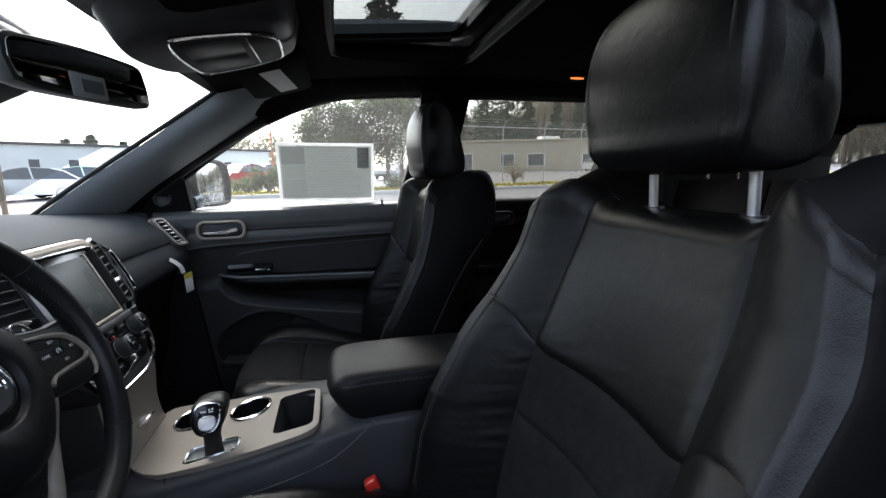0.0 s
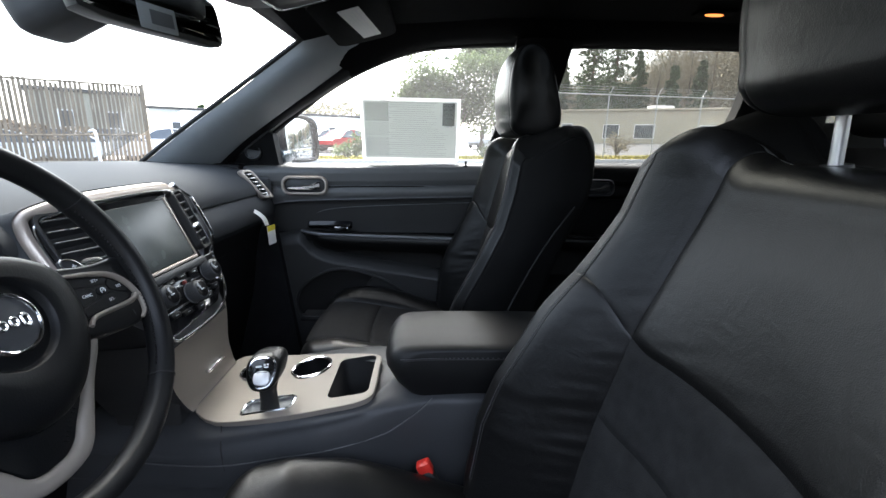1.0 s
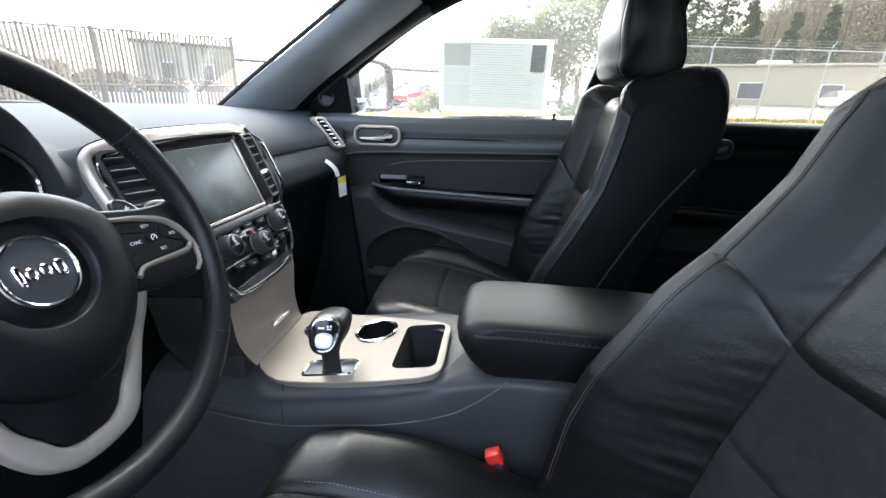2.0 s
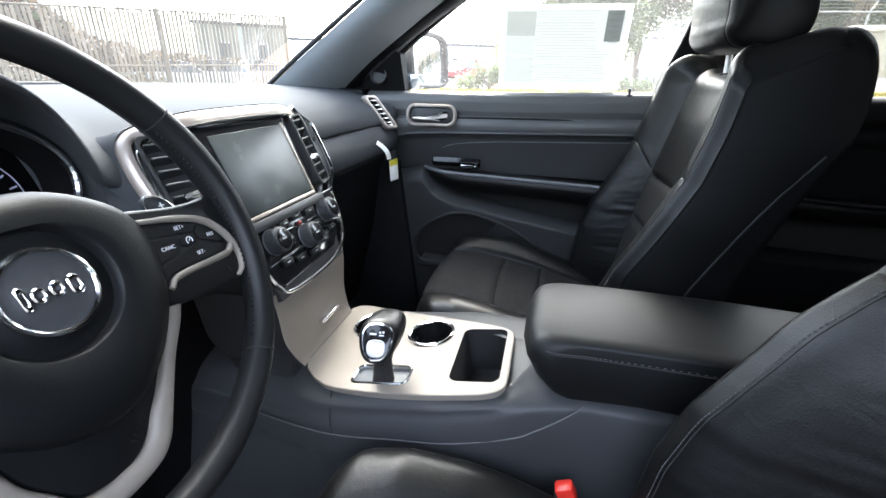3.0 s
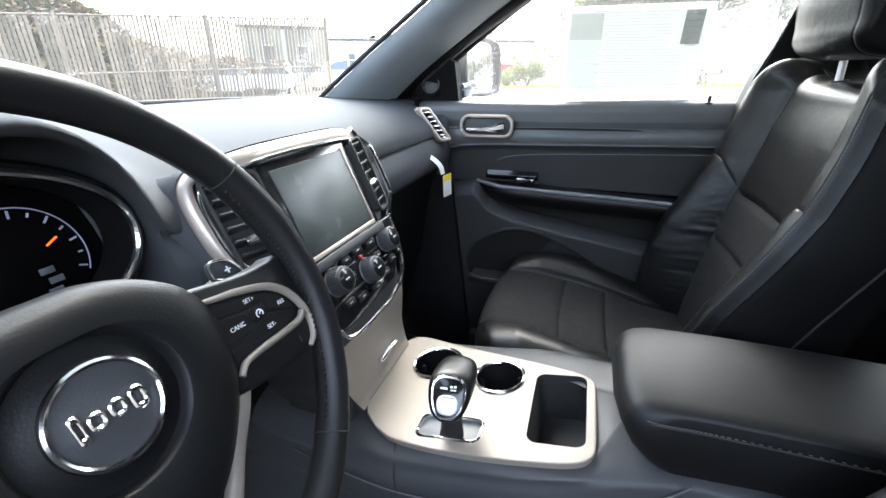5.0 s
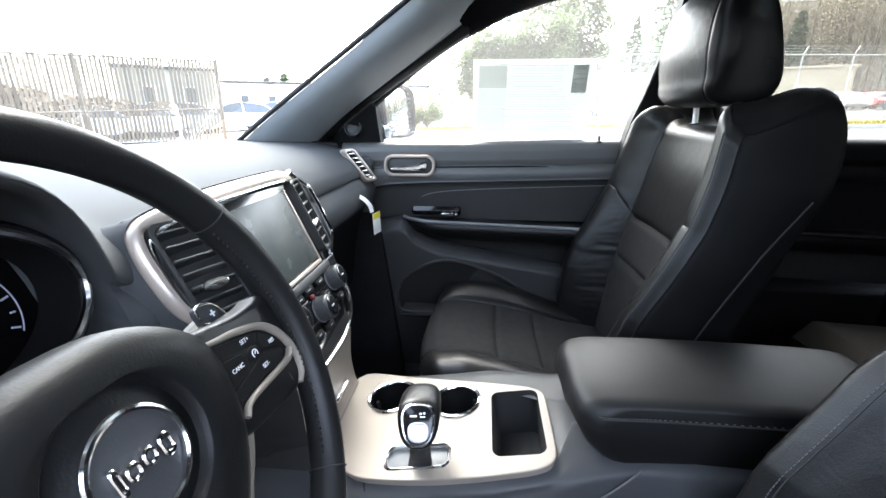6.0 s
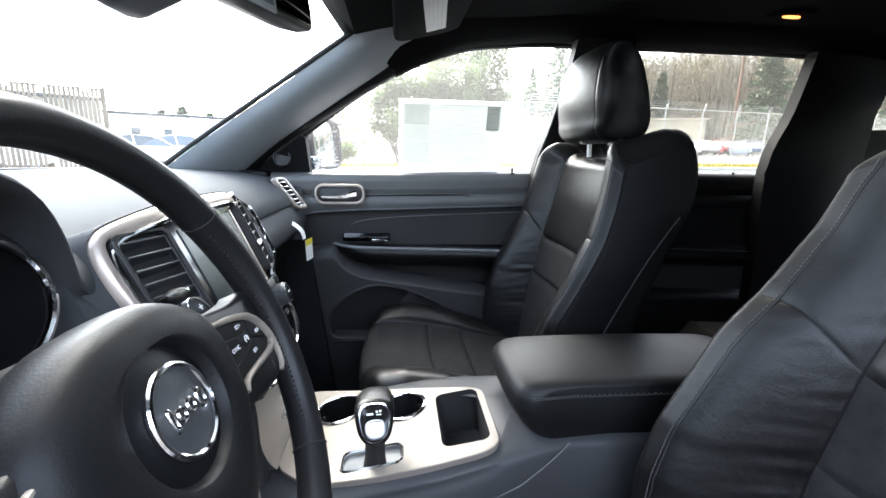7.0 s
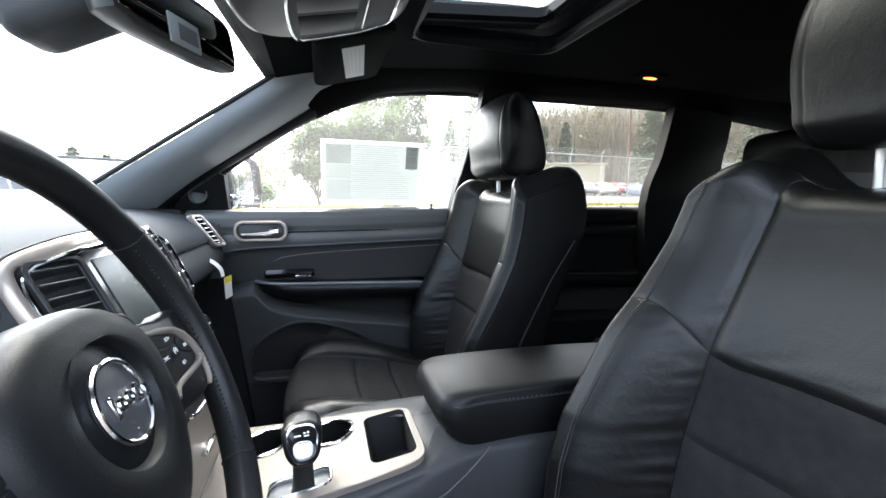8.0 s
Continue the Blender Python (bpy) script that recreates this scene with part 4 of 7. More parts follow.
part("card_top", tp.box(0, 0.022, 0.0012, 0.036, 0.017, 0.0008, 0.0), YELLOW, tag, "yellow card header")


# ---- centre console ----
def holed(p, outline, holes, back, front):
    """A plate with real holes: filled top, skirts down every loop."""
    bm = bmesh.new()
    edges = []
    for loop in [outline] + holes:
        top = [bm.verts.new(p.at(a, b, front)) for a, b in loop]
        low = [bm.verts.new(p.at(a, b, back)) for a, b in loop]
        n = len(loop)
        edges += [bm.edges.new((top[i], top[(i + 1) % n])) for i in range(n)]
        for i in range(n):
            bm.faces.new((top[i], top[(i + 1) % n], low[(i + 1) % n], low[i]))
    bmesh.ops.triangle_fill(bm, edges=edges, use_beauty=True)
    return bm


BRIGHT = material("bright_silver_paint", (0.70, 0.70, 0.71), 0.3, metal=0.15, mottle=0.04)
GREYLINE = material("grey_seam", (0.075, 0.075, 0.077), 0.5, mottle=0.1)
CP = Plane((-0.16, 0.03, 0.863), (1, 0, 0.17), (0, 1, 0))
console = thing("centre_console", (0.0, MID, 0.45), "black centre console with a champagne satin top plate", "console", kind="structure")
plate_line = [(p.x, p.y) for p in smooth_line([(-0.125, -0.100, 0), (-0.10, -0.106, 0), (-0.04, -0.112, 0), (0.03, -0.113, 0), (0.08, -0.110, 0), (0.122, -0.105, 0), (0.143, -0.093, 0), (0.148, -0.070, 0), (0.148, 0.0, 0), (0.147, 0.040, 0),
                                              (0.140, 0.054, 0), (0.12, 0.066, 0), (0.06, 0.085, 0), (0.0, 0.101, 0), (-0.08, 0.122, 0), (-0.15, 0.144, 0), (-0.175, 0.146, 0)], 60)] + \
             [(-0.188, 0.135), (-0.190, 0.06), (-0.190, 0.0), (-0.188, -0.04), (-0.175, -0.062), (-0.150, -0.085)]
cup_a, cup_b = moved(oval(0.042, 0.042, 40), -0.107, 0.069), moved(oval(0.039, 0.039, 40), 0.006, 0.043)
bin_line = moved(rounded(0.074, 0.140, 0.014, 6), 0.101, -0.012)
gate = moved(rounded(0.086, 0.038, 0.010, 6), -0.041, -0.073)
plate = part("top_plate", holed(CP, plate_line, [cup_a, cup_b, bin_line, gate], -0.012, 0.004), CHAMPAGNE, console, "champagne satin console plate", 25)
part("plate_edge", tube([CP.at(a, b, 0.0022) for a, b in plate_line], 0.0020, 8, True), CHAMPAGNE, console)
for loop in (cup_a, cup_b):
    cx, cy = sum(p[0] for p in loop) / len(loop), sum(p[1] for p in loop) / len(loop)
    cup = part("cup_holder", loft([[CP.at(a, b, 0.003) for a, b in loop], [CP.at(cx + (a - cx) * 0.97, cy + (b - cy) * 0.97, -0.01) for a, b in loop],
                                   [CP.at(cx + (a - cx) * 0.88, cy + (b - cy) * 0.88, -0.065) for a, b in loop], [CP.at(cx + (a - cx) * 0.8, cy + (b - cy) * 0.8, -0.07) for a, b in loop]], caps="end"), BLACKTRIM, console, "deep black cup holder")
    part("ring", tube([CP.at(cx + (a - cx) * 0.985, cy + (b - cy) * 0.985, 0.005) for a, b in loop], 0.0034, 8, True), CHROME, cup, "chrome cup holder ring")
    for k in range(3):
        an = radians(40 + 120 * k)
        part("grip", CP.box(cx + 0.036 * math.cos(an), cy + 0.036 * math.sin(an), -0.02, 0.006, 0.006, 0.016, 0.002), RUBBER, cup)
bcx, bcy = 0.101, -0.012
part("tray", loft([[CP.at(a, b, 0.0035) for a, b in bin_line], [CP.at(bcx + (a - bcx) * 0.96, bcy + (b - bcy) * 0.98, -0.008) for a, b in bin_line],
                   [CP.at(bcx + (a - bcx) * 0.86, bcy + (b - bcy) * 0.92, -0.075) for a, b in bin_line], [CP.at(bcx + (a - bcx) * 0.7, bcy + (b - bcy) * 0.85, -0.078) for a, b in bin_line]], caps="end"), RUBBER, console, "deep black storage tray")
part("tray_step", CP.box(0.101, -0.052, -0.066, 0.050, 0.045, 0.018, 0.004), RUBBER, console)
part("gate_frame", CP.rim_of(moved(rounded(0.094, 0.046, 0.013, 6), -0.041, -0.073), moved(rounded(0.085, 0.037, 0.010, 6), -0.041, -0.073), -0.004, 0.0062, 0.002), CHROME, console, "chrome gear selector frame")
part("gate_plate", CP.plate(moved(rounded(0.088, 0.040, 0.010, 6), -0.041, -0.073), -0.012, -0.002, 0.001), GATEGREY, console, "dark grey selector plate")

# console body: a shell under the plate that rounds over into the sides
def body_half(x):
    return table(x, [(-0.62, 0.105), (-0.40, 0.115), (-0.33, 0.128), (-0.28, 0.140), (-0.1, 0.142), (-0.03, 0.134), (0.04, 0.116), (0.09, 0.106), (0.45, 0.104)])


def plate_edge_y(x, near):
    """Where the champagne plate ends at x, on the driver's or the passenger's side."""
    u = (x + 0.16) / 0.986
    if near:
        return 0.03 + table(u, [(-0.30, -0.045), (-0.20, -0.045), (-0.188, -0.045), (-0.175, -0.062), (-0.150, -0.085), (-0.125, -0.100), (-0.10, -0.106), (-0.04, -0.112), (0.03, -0.113), (0.08, -0.110), (0.122, -0.105), (0.143, -0.093)])
    return 0.03 + table(u, [(-0.175, 0.146), (-0.15, 0.144), (-0.08, 0.122), (0.0, 0.101), (0.06, 0.085), (0.12, 0.066), (0.140, 0.054)])


def body_top(x):
    return table(x, [(-0.62, 0.845), (-0.45, 0.832), (-0.36, 0.829), (-0.03, 0.885), (0.03, 0.8935), (0.10, 0.893), (0.45, 0.885)]) - 0.0015


BODY_X = [-0.62, -0.55, -0.48, -0.42, -0.38] + [-0.36 + 0.0115 * k for k in range(31)] + [0.02, 0.06, 0.10, 0.16, 0.24, 0.35, 0.45]
REAR_X = -0.0155                               # behind the storage tray the shell closes over
rings = []
for x in BODY_X:
    z, half = body_top(x), body_half(x)
    ring = []
    for s in (-1, 1):
        e = MID + s * (half + (table(x, [(-0.50, 0.0), (-0.36, 0.026), (-0.10, 0.016), (0.0, 0.0)]) if s > 0 else 0.0))
        k = min(1, max(0, (x - REAR_X) / 0.03))
        inner = plate_edge_y(x, s < 0) - s * 0.012
        inner = inner + (MID + s * 0.02 - inner) * k
        drop = table(x, [(-0.62, 0.03), (-0.2, 0.018), (0.0, 0.012), (0.10, 0.008), (0.45, 0.005)])
        span = abs(e - inner)
        side = [(inner, z - 0.0045), (inner + s * min(0.010, span * 0.2), z - 0.003), (inner + s * span * 0.45, z - 0.003 - drop * 0.22), (inner + s * span * 0.74, z - drop * 0.75), (e - s * 0.006, z - drop * 1.35), (e - s * 0.0005, z - drop - 0.018), (e + s * 0.003, z - 0.050),
                (e + s * 0.0035, z - 0.078), (e + s * 0.0025, z - 0.100), (e, 0.70), (e - s * 0.005, 0.45)]
        side = [(x, p.x, p.y) for p in smooth_line([(y, zz, 0) for y, zz in side], 45)]
        ring += side[::-1] if s < 0 else side
    rings.append(ring)
bm = loft(rings, closed=False, caps=False)
gap = [f for f in bm.faces if f.calc_center_median().x < REAR_X and max(v.co.y for v in f.verts) - min(v.co.y for v in f.verts) > 0.05 and f.calc_center_median().z > 0.80]
bmesh.ops.delete(bm, geom=gap, context="FACES")
part("body_shell", bm, DARKGREY, console, "dark grey console body", 50)
for s in (-1, 1):
    seam = [(-0.45, 0.772), (-0.28, 0.784), (-0.16, 0.802), (-0.08, 0.815), (0.0, 0.832), (0.03, 0.845), (0.055, 0.861), (0.075, 0.877), (0.088, 0.890)]
    part("seam_strip", tube(smooth_line([(x, MID + s * (body_half(x) + 0.0040), z) for x, z in seam], 50), 0.0012, 6), GREYLINE, console, "thin grey seam strip")
joint = [(plate_edge_y(-0.27, True) - 0.002, 0.0), (MID - body_half(-0.27) + 0.012, -0.014), (MID - body_half(-0.27) - 0.001, -0.030), (MID - body_half(-0.27) - 0.003, -0.066)]
part("body_joint", tube(smooth_line([(-0.27 + 0.004 * k, y, body_top(-0.27) + dz - 0.002) for k, (y, dz) in enumerate(joint)], 16), 0.0011, 6), RUBBER, console)
# champagne fall from the stack down to the plate
FALL = ((-0.352, -0.072, 0.150, 0.985), (-0.350, -0.068, 0.147, 0.95), (-0.352, -0.058, 0.145, 0.90), (-0.351, -0.044, 0.150, 0.868), (-0.348, -0.034, 0.152, 0.848), (-0.3415, -0.030, 0.151, 0.8365))
fall_lines = [smooth_line([(r[0], r[k], r[3]) for r in FALL], 26) for k in (1, 2)]
part("stack_fall", loft([[a.lerp(b, t / 12) for t in range(13)] for a, b in zip(*fall_lines)], closed=False, caps=False), CHAMPAGNE, console, "champagne fall below the stack", 60)
part("fall_seam", tube([(-0.3435, -0.010, 0.8378), (-0.3435, 0.145, 0.8378)], 0.0012, 6), RUBBER, console)
part("fall_core", rbox((-0.415, 0.042, 0.90), (0.12, 0.17, 0.26), 0.01), HARD, console)
part("fall_slot", rbox((-0.3475, 0.072, 0.876), (0.010, 0.062, 0.0075), 0.0030), CHROME, console, "short chrome bar")
for s, line in ((-1, fall_lines[0]), (1, fall_lines[1])):
    part("fall_side", loft([[(p.x - d, p.y + s * 0.020 * d / 0.12 - s * 0.0008, p.z) for p in line] for d in (0.0, 0.006, 0.03, 0.12)], closed=False, caps=False), HARD, console)

# padded armrest lid
lid_side = [(0.002, 0.935), (0.006, 0.952), (0.020, 0.966), (0.06, 0.972), (0.20, 0.974), (0.36, 0.972), (0.435, 0.966), (0.450, 0.950), (0.450, 0.90), (0.40, 0.875), (0.22, 0.868), (0.12, 0.866), (0.072, 0.868), (0.045, 0.882), (0.020, 0.905)]
lid_side = [(p.x, p.y) for p in smooth_line([(x, z, 0) for x, z in lid_side], 60)]
LID_BELLY = [(0.862, 0.80), (0.875, 0.90), (0.89, 0.955), (0.915, 0.995), (0.935, 1.0), (0.952, 0.985), (0.964, 0.95), (0.972, 0.915)]
rings = []
for f in (-1, -0.985, -0.94, -0.88, -0.8, -0.4, 0, 0.4, 0.8, 0.88, 0.94, 0.985, 1):
    k = 1 - (1 - math.sqrt(max(0, 1 - max(0, (abs(f) - 0.78) / 0.22) ** 2))) * 0.12
    nose = 0.030 * (1 - math.sqrt(max(0, 1 - max(0, (abs(f) - 0.45) / 0.55) ** 2)))
    rings.append([(0.225 + (x - 0.225) * (0.5 + 0.5 * k) + nose * max(0, 1 - (x - 0.002) / 0.12), MID + 0.100 * f * table(z, LID_BELLY), 0.915 + (z - 0.915) * k + (0.004 * (1 - f * f) if z > 0.93 else 0)) for x, z in lid_side])
armrest = thing("console_armrest", (0.225, MID, 0.866), "black leather padded armrest lid on the centre console", "armrest")
part("pad", loft(rings), ARMVINYL, armrest, "", 50)
lid_seam = smooth_line([(0.43, MID - 0.0975, 0.951), (0.25, MID - 0.0985, 0.956), (0.10, MID - 0.0985, 0.956), (0.050, MID - 0.0975, 0.953), (0.030, MID - 0.090, 0.950), (0.014, MID - 0.062, 0.948), (0.008, MID, 0.947)], 110)
part("seam", tube(lid_seam, 0.0012, 6), RUBBER, armrest)

# gear selector: a leaning head with an oblique face towards the driver
gear = thing("gear_selector", (-0.20, -0.046, 0.862), "black leather and chrome gear selector in the console plate", "gear selector", kind="structure")
part("neck", loft([[(-0.196 + dx + a * math.cos(k / 16 * math.tau), y + b * math.sin(k / 16 * math.tau), z) for k in range(16)] for dx, y, a, b, z in
                   ((0, -0.050, 0.018, 0.015, 0.848), (0, -0.050, 0.015, 0.014, 0.868), (0.0, -0.052, 0.014, 0.014, 0.895), (0.0, -0.052, 0.019, 0.018, 0.915), (0.0, -0.050, 0.022, 0.022, 0.925))]), RUBBER, gear)
gn = Vector((0.10, -0.74, 0.66)).normalized()
gv = (Vector((0, 0, 1)) - gn * gn.z).normalized()
gp = Plane((-0.195, -0.072, 0.938), gv.cross(gn), gv)
back_way = Vector((-0.02, 0.97, -0.10)).normalized()


def egg(a, b, n=32):
    return [(x * (1 + 0.17 * y / b), y) for x, y in oval(a, b, n, 2.7)]


rings = []
for t, k, lift in ((-0.0026, 0.80, 0.0), (-0.0010, 0.92, 0.0), (0.002, 0.99, 0.0), (0.008, 1.02, 0.0), (0.020, 1.03, 0.0), (0.036, 1.01, 0.0), (0.048, 0.95, -0.001), (0.055, 0.85, -0.002), (0.059, 0.66, -0.004), (0.061, 0.30, -0.006)):
    rings.append([gp.at(x * k, y * k, 0) + back_way * t + Vector((0, 0, lift)) for x, y in egg(0.0262, 0.0305)])
part("knob", loft(rings), LEATHER, gear, "black leather wrapped knob", 60)
part("knob_front", gp.plate(egg(0.0192, 0.0240), -0.004, 0.0036, 0.0020), PIANO, gear)
part("knob_ring", tube([gp.at(x, y, 0.0022) for x, y in egg(0.0200, 0.0250, 40)], 0.0021, 8, True), CHROME, gear, "chrome knob ring")
part("release", gp.plate([(x, y if y < 0 else y * 0.75) for x, y in oval(0.0135, 0.0140, 28, 2.6)], 0.0, 0.0062, 0.003, (0, -0.0072)), BRIGHT, gear, "silver release button")
part("release_line", gp.box(0, 0.0002, 0.0060, 0.017, 0.0010, 0.001, 0.0004), PIANO, gear)
for a, b, w, h in ((-0.006, 0.0105, 0.009, 0.0026), (0.0035, 0.0130, 0.003, 0.0028), (0.0082, 0.0135, 0.003, 0.0028), (0.0060, 0.0092, 0.007, 0.0018)):
    part("knob_mark", gp.box(a, b, 0.0039, w, h, 0.0008, 0.0003), LEGEND, gear)


# ---- steering wheel ----
SW = Plane((-0.2823, WHEEL_Y + 0.0018, 1.1553), (0, 1, 0), (-0.391, 0, 0.921))
steering = thing("steering_wheel", SW.at(0, 0, -0.03), "black leather steering wheel with champagne spokes", "steering wheel", kind="structure")


def mirrored(pts):
    return pts + [(-x, y) for x, y in reversed(pts[:-1])]


RIM_R, RIM_T, RIM_C = 0.1755, 0.0130, -0.0114
circle = [(RIM_R * math.cos(k / 96 * math.tau), RIM_R * math.sin(k / 96 * math.tau)) for k in range(96)]
thick = []
for k in range(96):
    a = abs(((k / 96 * 360 - 90 + 180) % 360) - 180)          # degrees from the top
    thick.append(RIM_T * (1 + 0.06 * math.exp(-((a - 66) / 18) ** 2)))
part("rim", tube([SW.at(x, y, RIM_C) for x, y in circle], thick, 18, True, 1.15, SW.n), RIMLEATHER, steering, "smooth black leather rim", 60)
for a, q in ((34, 1.032), (146, 1.032), (-46, 1.0), (226, 1.0)):
    a = radians(a)
    seam = [SW.at((RIM_R + 0.0131 * q * math.cos(b)) * math.cos(a), (RIM_R + 0.0131 * q * math.cos(b)) * math.sin(a), RIM_C + 0.0150 * q * math.sin(b)) for b in [k / 24 * math.tau for k in range(24)]]
    part("rim_joint", tube(seam, 0.0008, 6, True), RUBBER, steering)
# stitching on the inner side of the grips
for sgn in (1, -1):
    bm = bmesh.new()
    for k in range(46):
        a = radians(-42 + 74 * k / 45)
        r = RIM_R - 0.0127
        bm = joined(bm, rbox(SW.at(sgn * r * math.cos(a), r * math.sin(a), RIM_C + 0.0046), (0.0042, 0.0012, 0.0012), 0, 1, SW.turn() @ Matrix.Rotation((a if sgn > 0 else -a) + 0.5, 3, "Z")))
    part("stitching", bm, RUBBER, steering, "black thread stitching", kind="stuff")
# airbag cover, a domed shield
hub = mirrored([(0.0, 0.066), (0.030, 0.064), (0.058, 0.053), (0.080, 0.034), (0.087, 0.006), (0.079, -0.034), (0.058, -0.066), (0.030, -0.090), (0.0, -0.098)])
hub = [(p.x, p.y) for p in smooth_line([(x, y, 0) for x, y in hub], 73)][:-1]
HUB_A = [math.atan2(y, x) for x, y in hub]
HUB = material("black_airbag_vinyl", (0.0047, 0.0050, 0.0055), 0.46, spec=0.20, grain=0.12, grain_size=0.0016, cells=True, mottle=0.12)
part("airbag_cover", loft([[SW.at(x * k, y * k, c) for x, y in hub] for k, c in ((0.90, -0.055), (1.0, -0.034), (1.0, -0.024), (0.985, -0.016), (0.94, -0.0085), (0.84, -0.003), (0.72, -0.0008), (0.62, -0.0005))], caps=False), HUB, steering, "black grained airbag cover", 50)
part("badge_well", loft([[SW.at(x * 0.62 * (1 - t) + r * math.cos(a) * t, y * 0.62 * (1 - t) + r * math.sin(a) * t, c) for (x, y), a in zip(hub, HUB_A)] for t, r, c in
                         ((0, 0, -0.0005), (1, 0.0442, -0.0007), (1, 0.0432, -0.0014), (1, 0.0418, -0.0046), (1, 0.0400, -0.0072), (1, 0.0320, -0.0066), (1, 0.0285, -0.0040), (1, 0.010, -0.0036))], caps="end"), HUB, steering, "black recessed emblem well", 40)
part("badge_ring", tube([SW.at(x, y, -0.0015) for x, y in oval(0.0268, 0.0268, 48)], 0.0021, 8, True), CHROME, steering, "chrome emblem ring")
part("badge_disc", SW.plate(oval(0.0270, 0.0270, 40), -0.010, -0.0025, 0.001), DARKGREY, steering, "round dark grey emblem")
for a, w, h, b in ((-0.0145, 0.0046, 0.0160, 0.0010), (-0.0062, 0.0086, 0.0098, 0.0), (0.0040, 0.0086, 0.0098, 0.0), (0.0142, 0.0082, 0.0135, -0.0016)):
    part("badge_mark", SW.rim_of(moved(rounded(w, h, min(w, h) * 0.45, 4), a, b), moved(rounded(w * 0.45, h * 0.5, w * 0.2, 4), a, b), -0.004, 0.0012, 0.0009), CHROME, steering, "plain chrome emblem shape")


def lettering(name, words, p, a, b, c, size, mat, parent, turn=0.0):
    cu = bpy.data.curves.new(name, "FONT")
    cu.body, cu.size, cu.align_x, cu.align_y, cu.extrude = words, size, "CENTER", "CENTER", 0.0002
    tmp = bpy.data.objects.new(name, cu)
    scene.collection.objects.link(tmp)
    me = bpy.data.meshes.new_from_object(tmp.evaluated_get(bpy.context.evaluated_depsgraph_get()))
    bpy.data.objects.remove(tmp)
    m = p.turn().to_4x4() @ Matrix.Rotation(radians(turn), 4, "Z")
    me.transform(Matrix.Translation(p.at(a, b, c) - HOME[parent]) @ m)
    me.materials.clear()
    me.materials.append(mat)
    ob = new(name, me)
    ob.parent = parent
    HOME[ob] = HOME[parent]
    return ob


for sgn in (1, -1):
    pod = [(0.066, 0.036), (0.086, 0.0325), (0.120, 0.026), (0.150, 0.024), (0.166, 0.024), (0.170, 0.0), (0.170, -0.046), (0.152, -0.057), (0.128, -0.058), (0.100, -0.054), (0.078, -0.050), (0.066, -0.045)]
    pod = [(p.x * sgn, p.y) for p in smooth_line([(x, y, 0) for x, y in pod], 50)]
    spoke = part("spoke", SW.plate(pod, -0.038, -0.0125, 0.006), RIMLEATHER, steering, "black side spoke", 60)
    edge = [(0.078, 0.0225), (0.092, 0.0195), (0.107, 0.0165), (0.132, 0.0085), (0.147, -0.003), (0.1555, -0.018), (0.1585, -0.034), (0.154, -0.048), (0.1455, -0.0545)]
    part("spoke_trim", tube([SW.at(sgn * p.x, p.y, -0.0105) for p in smooth_line([(x, y, 0) for x, y in edge], 50)], [0.0022 + 0.0016 * math.sin(math.pi * k / 49) for k in range(50)], 10, flat=0.8), CHAMPAGNE, steering, "champagne spoke edging")
    low = [(0.1535, -0.026), (0.146, -0.0305), (0.126, -0.0305), (0.104, -0.0295), (0.086, -0.030), (0.078, -0.036)]
    part("spoke_trim", tube([SW.at(sgn * p.x, p.y, -0.0105) for p in smooth_line([(x, y, 0) for x, y in low], 30)], [0.0052 - 0.0012 * k / 29 for k in range(30)], 10, flat=0.6), CHAMPAGNE, steering, "champagne spoke edging")
    keys = part("key_panel", SW.plate([(sgn * p.x, p.y) for p in smooth_line([(0.078, 0.0200, 0), (0.107, 0.0135, 0), (0.130, 0.006, 0), (0.144, -0.005, 0), (0.152, -0.020, 0), (0.146, -0.0275, 0), (0.126, -0.0275, 0), (0.104, -0.0265, 0), (0.078, -0.028, 0)], 36)], -0.018, -0.0112, 0.0015), BLACKTRIM, steering, "black key panel")
    for loop in ([(0.080, 0.0180), (0.107, 0.0115), (0.127, 0.0050), (0.122, -0.0005), (0.104, 0.0025), (0.080, 0.0085)], [(0.129, 0.0040), (0.142, -0.0060), (0.149, -0.0190), (0.144, -0.0180), (0.125, -0.0080), (0.124, -0.0010)],
                 [(0.080, 0.0065), (0.103, 0.0010), (0.107, -0.0040), (0.103, -0.0120), (0.080, -0.0150)], [(0.080, -0.0170), (0.104, -0.0145), (0.124, -0.0105), (0.146, -0.0205), (0.144, -0.0255), (0.104, -0.0245), (0.080, -0.0255)]):
        part("key", SW.plate([(sgn * x, y) for x, y in loop], -0.013, -0.0102, 0.0008), BLACKTRIM, keys, "", 20)
    part("key", SW.plate(moved(oval(0.0085, 0.0055, 20), sgn * 0.1150, -0.0060), -0.013, -0.0100, 0.0008), BLACKTRIM, keys)
    if sgn > 0:
        for words, a, b in (("SET+", 0.1120, 0.0068), ("RES", 0.1380, -0.0085), ("CANC", 0.0935, -0.0055), ("SET-", 0.1200, -0.0195)):
            lettering("lettering", words, SW, a, b, -0.0099, 0.0046, LEGEND, keys, -5)
        part("key_symbol", tube([SW.at(0.1150 + 0.0030 * math.cos(k / 14 * 4.6 - 0.7), -0.0062 + 0.0030 * math.sin(k / 14 * 4.6 - 0.7), -0.0096) for k in range(15)], 0.00045, 5), LEGEND, keys)
        part("key_symbol", tube([SW.at(0.1145, -0.0065, -0.0096), SW.at(0.1172, -0.0040, -0.0096)], 0.0004, 5), LEGEND, keys)
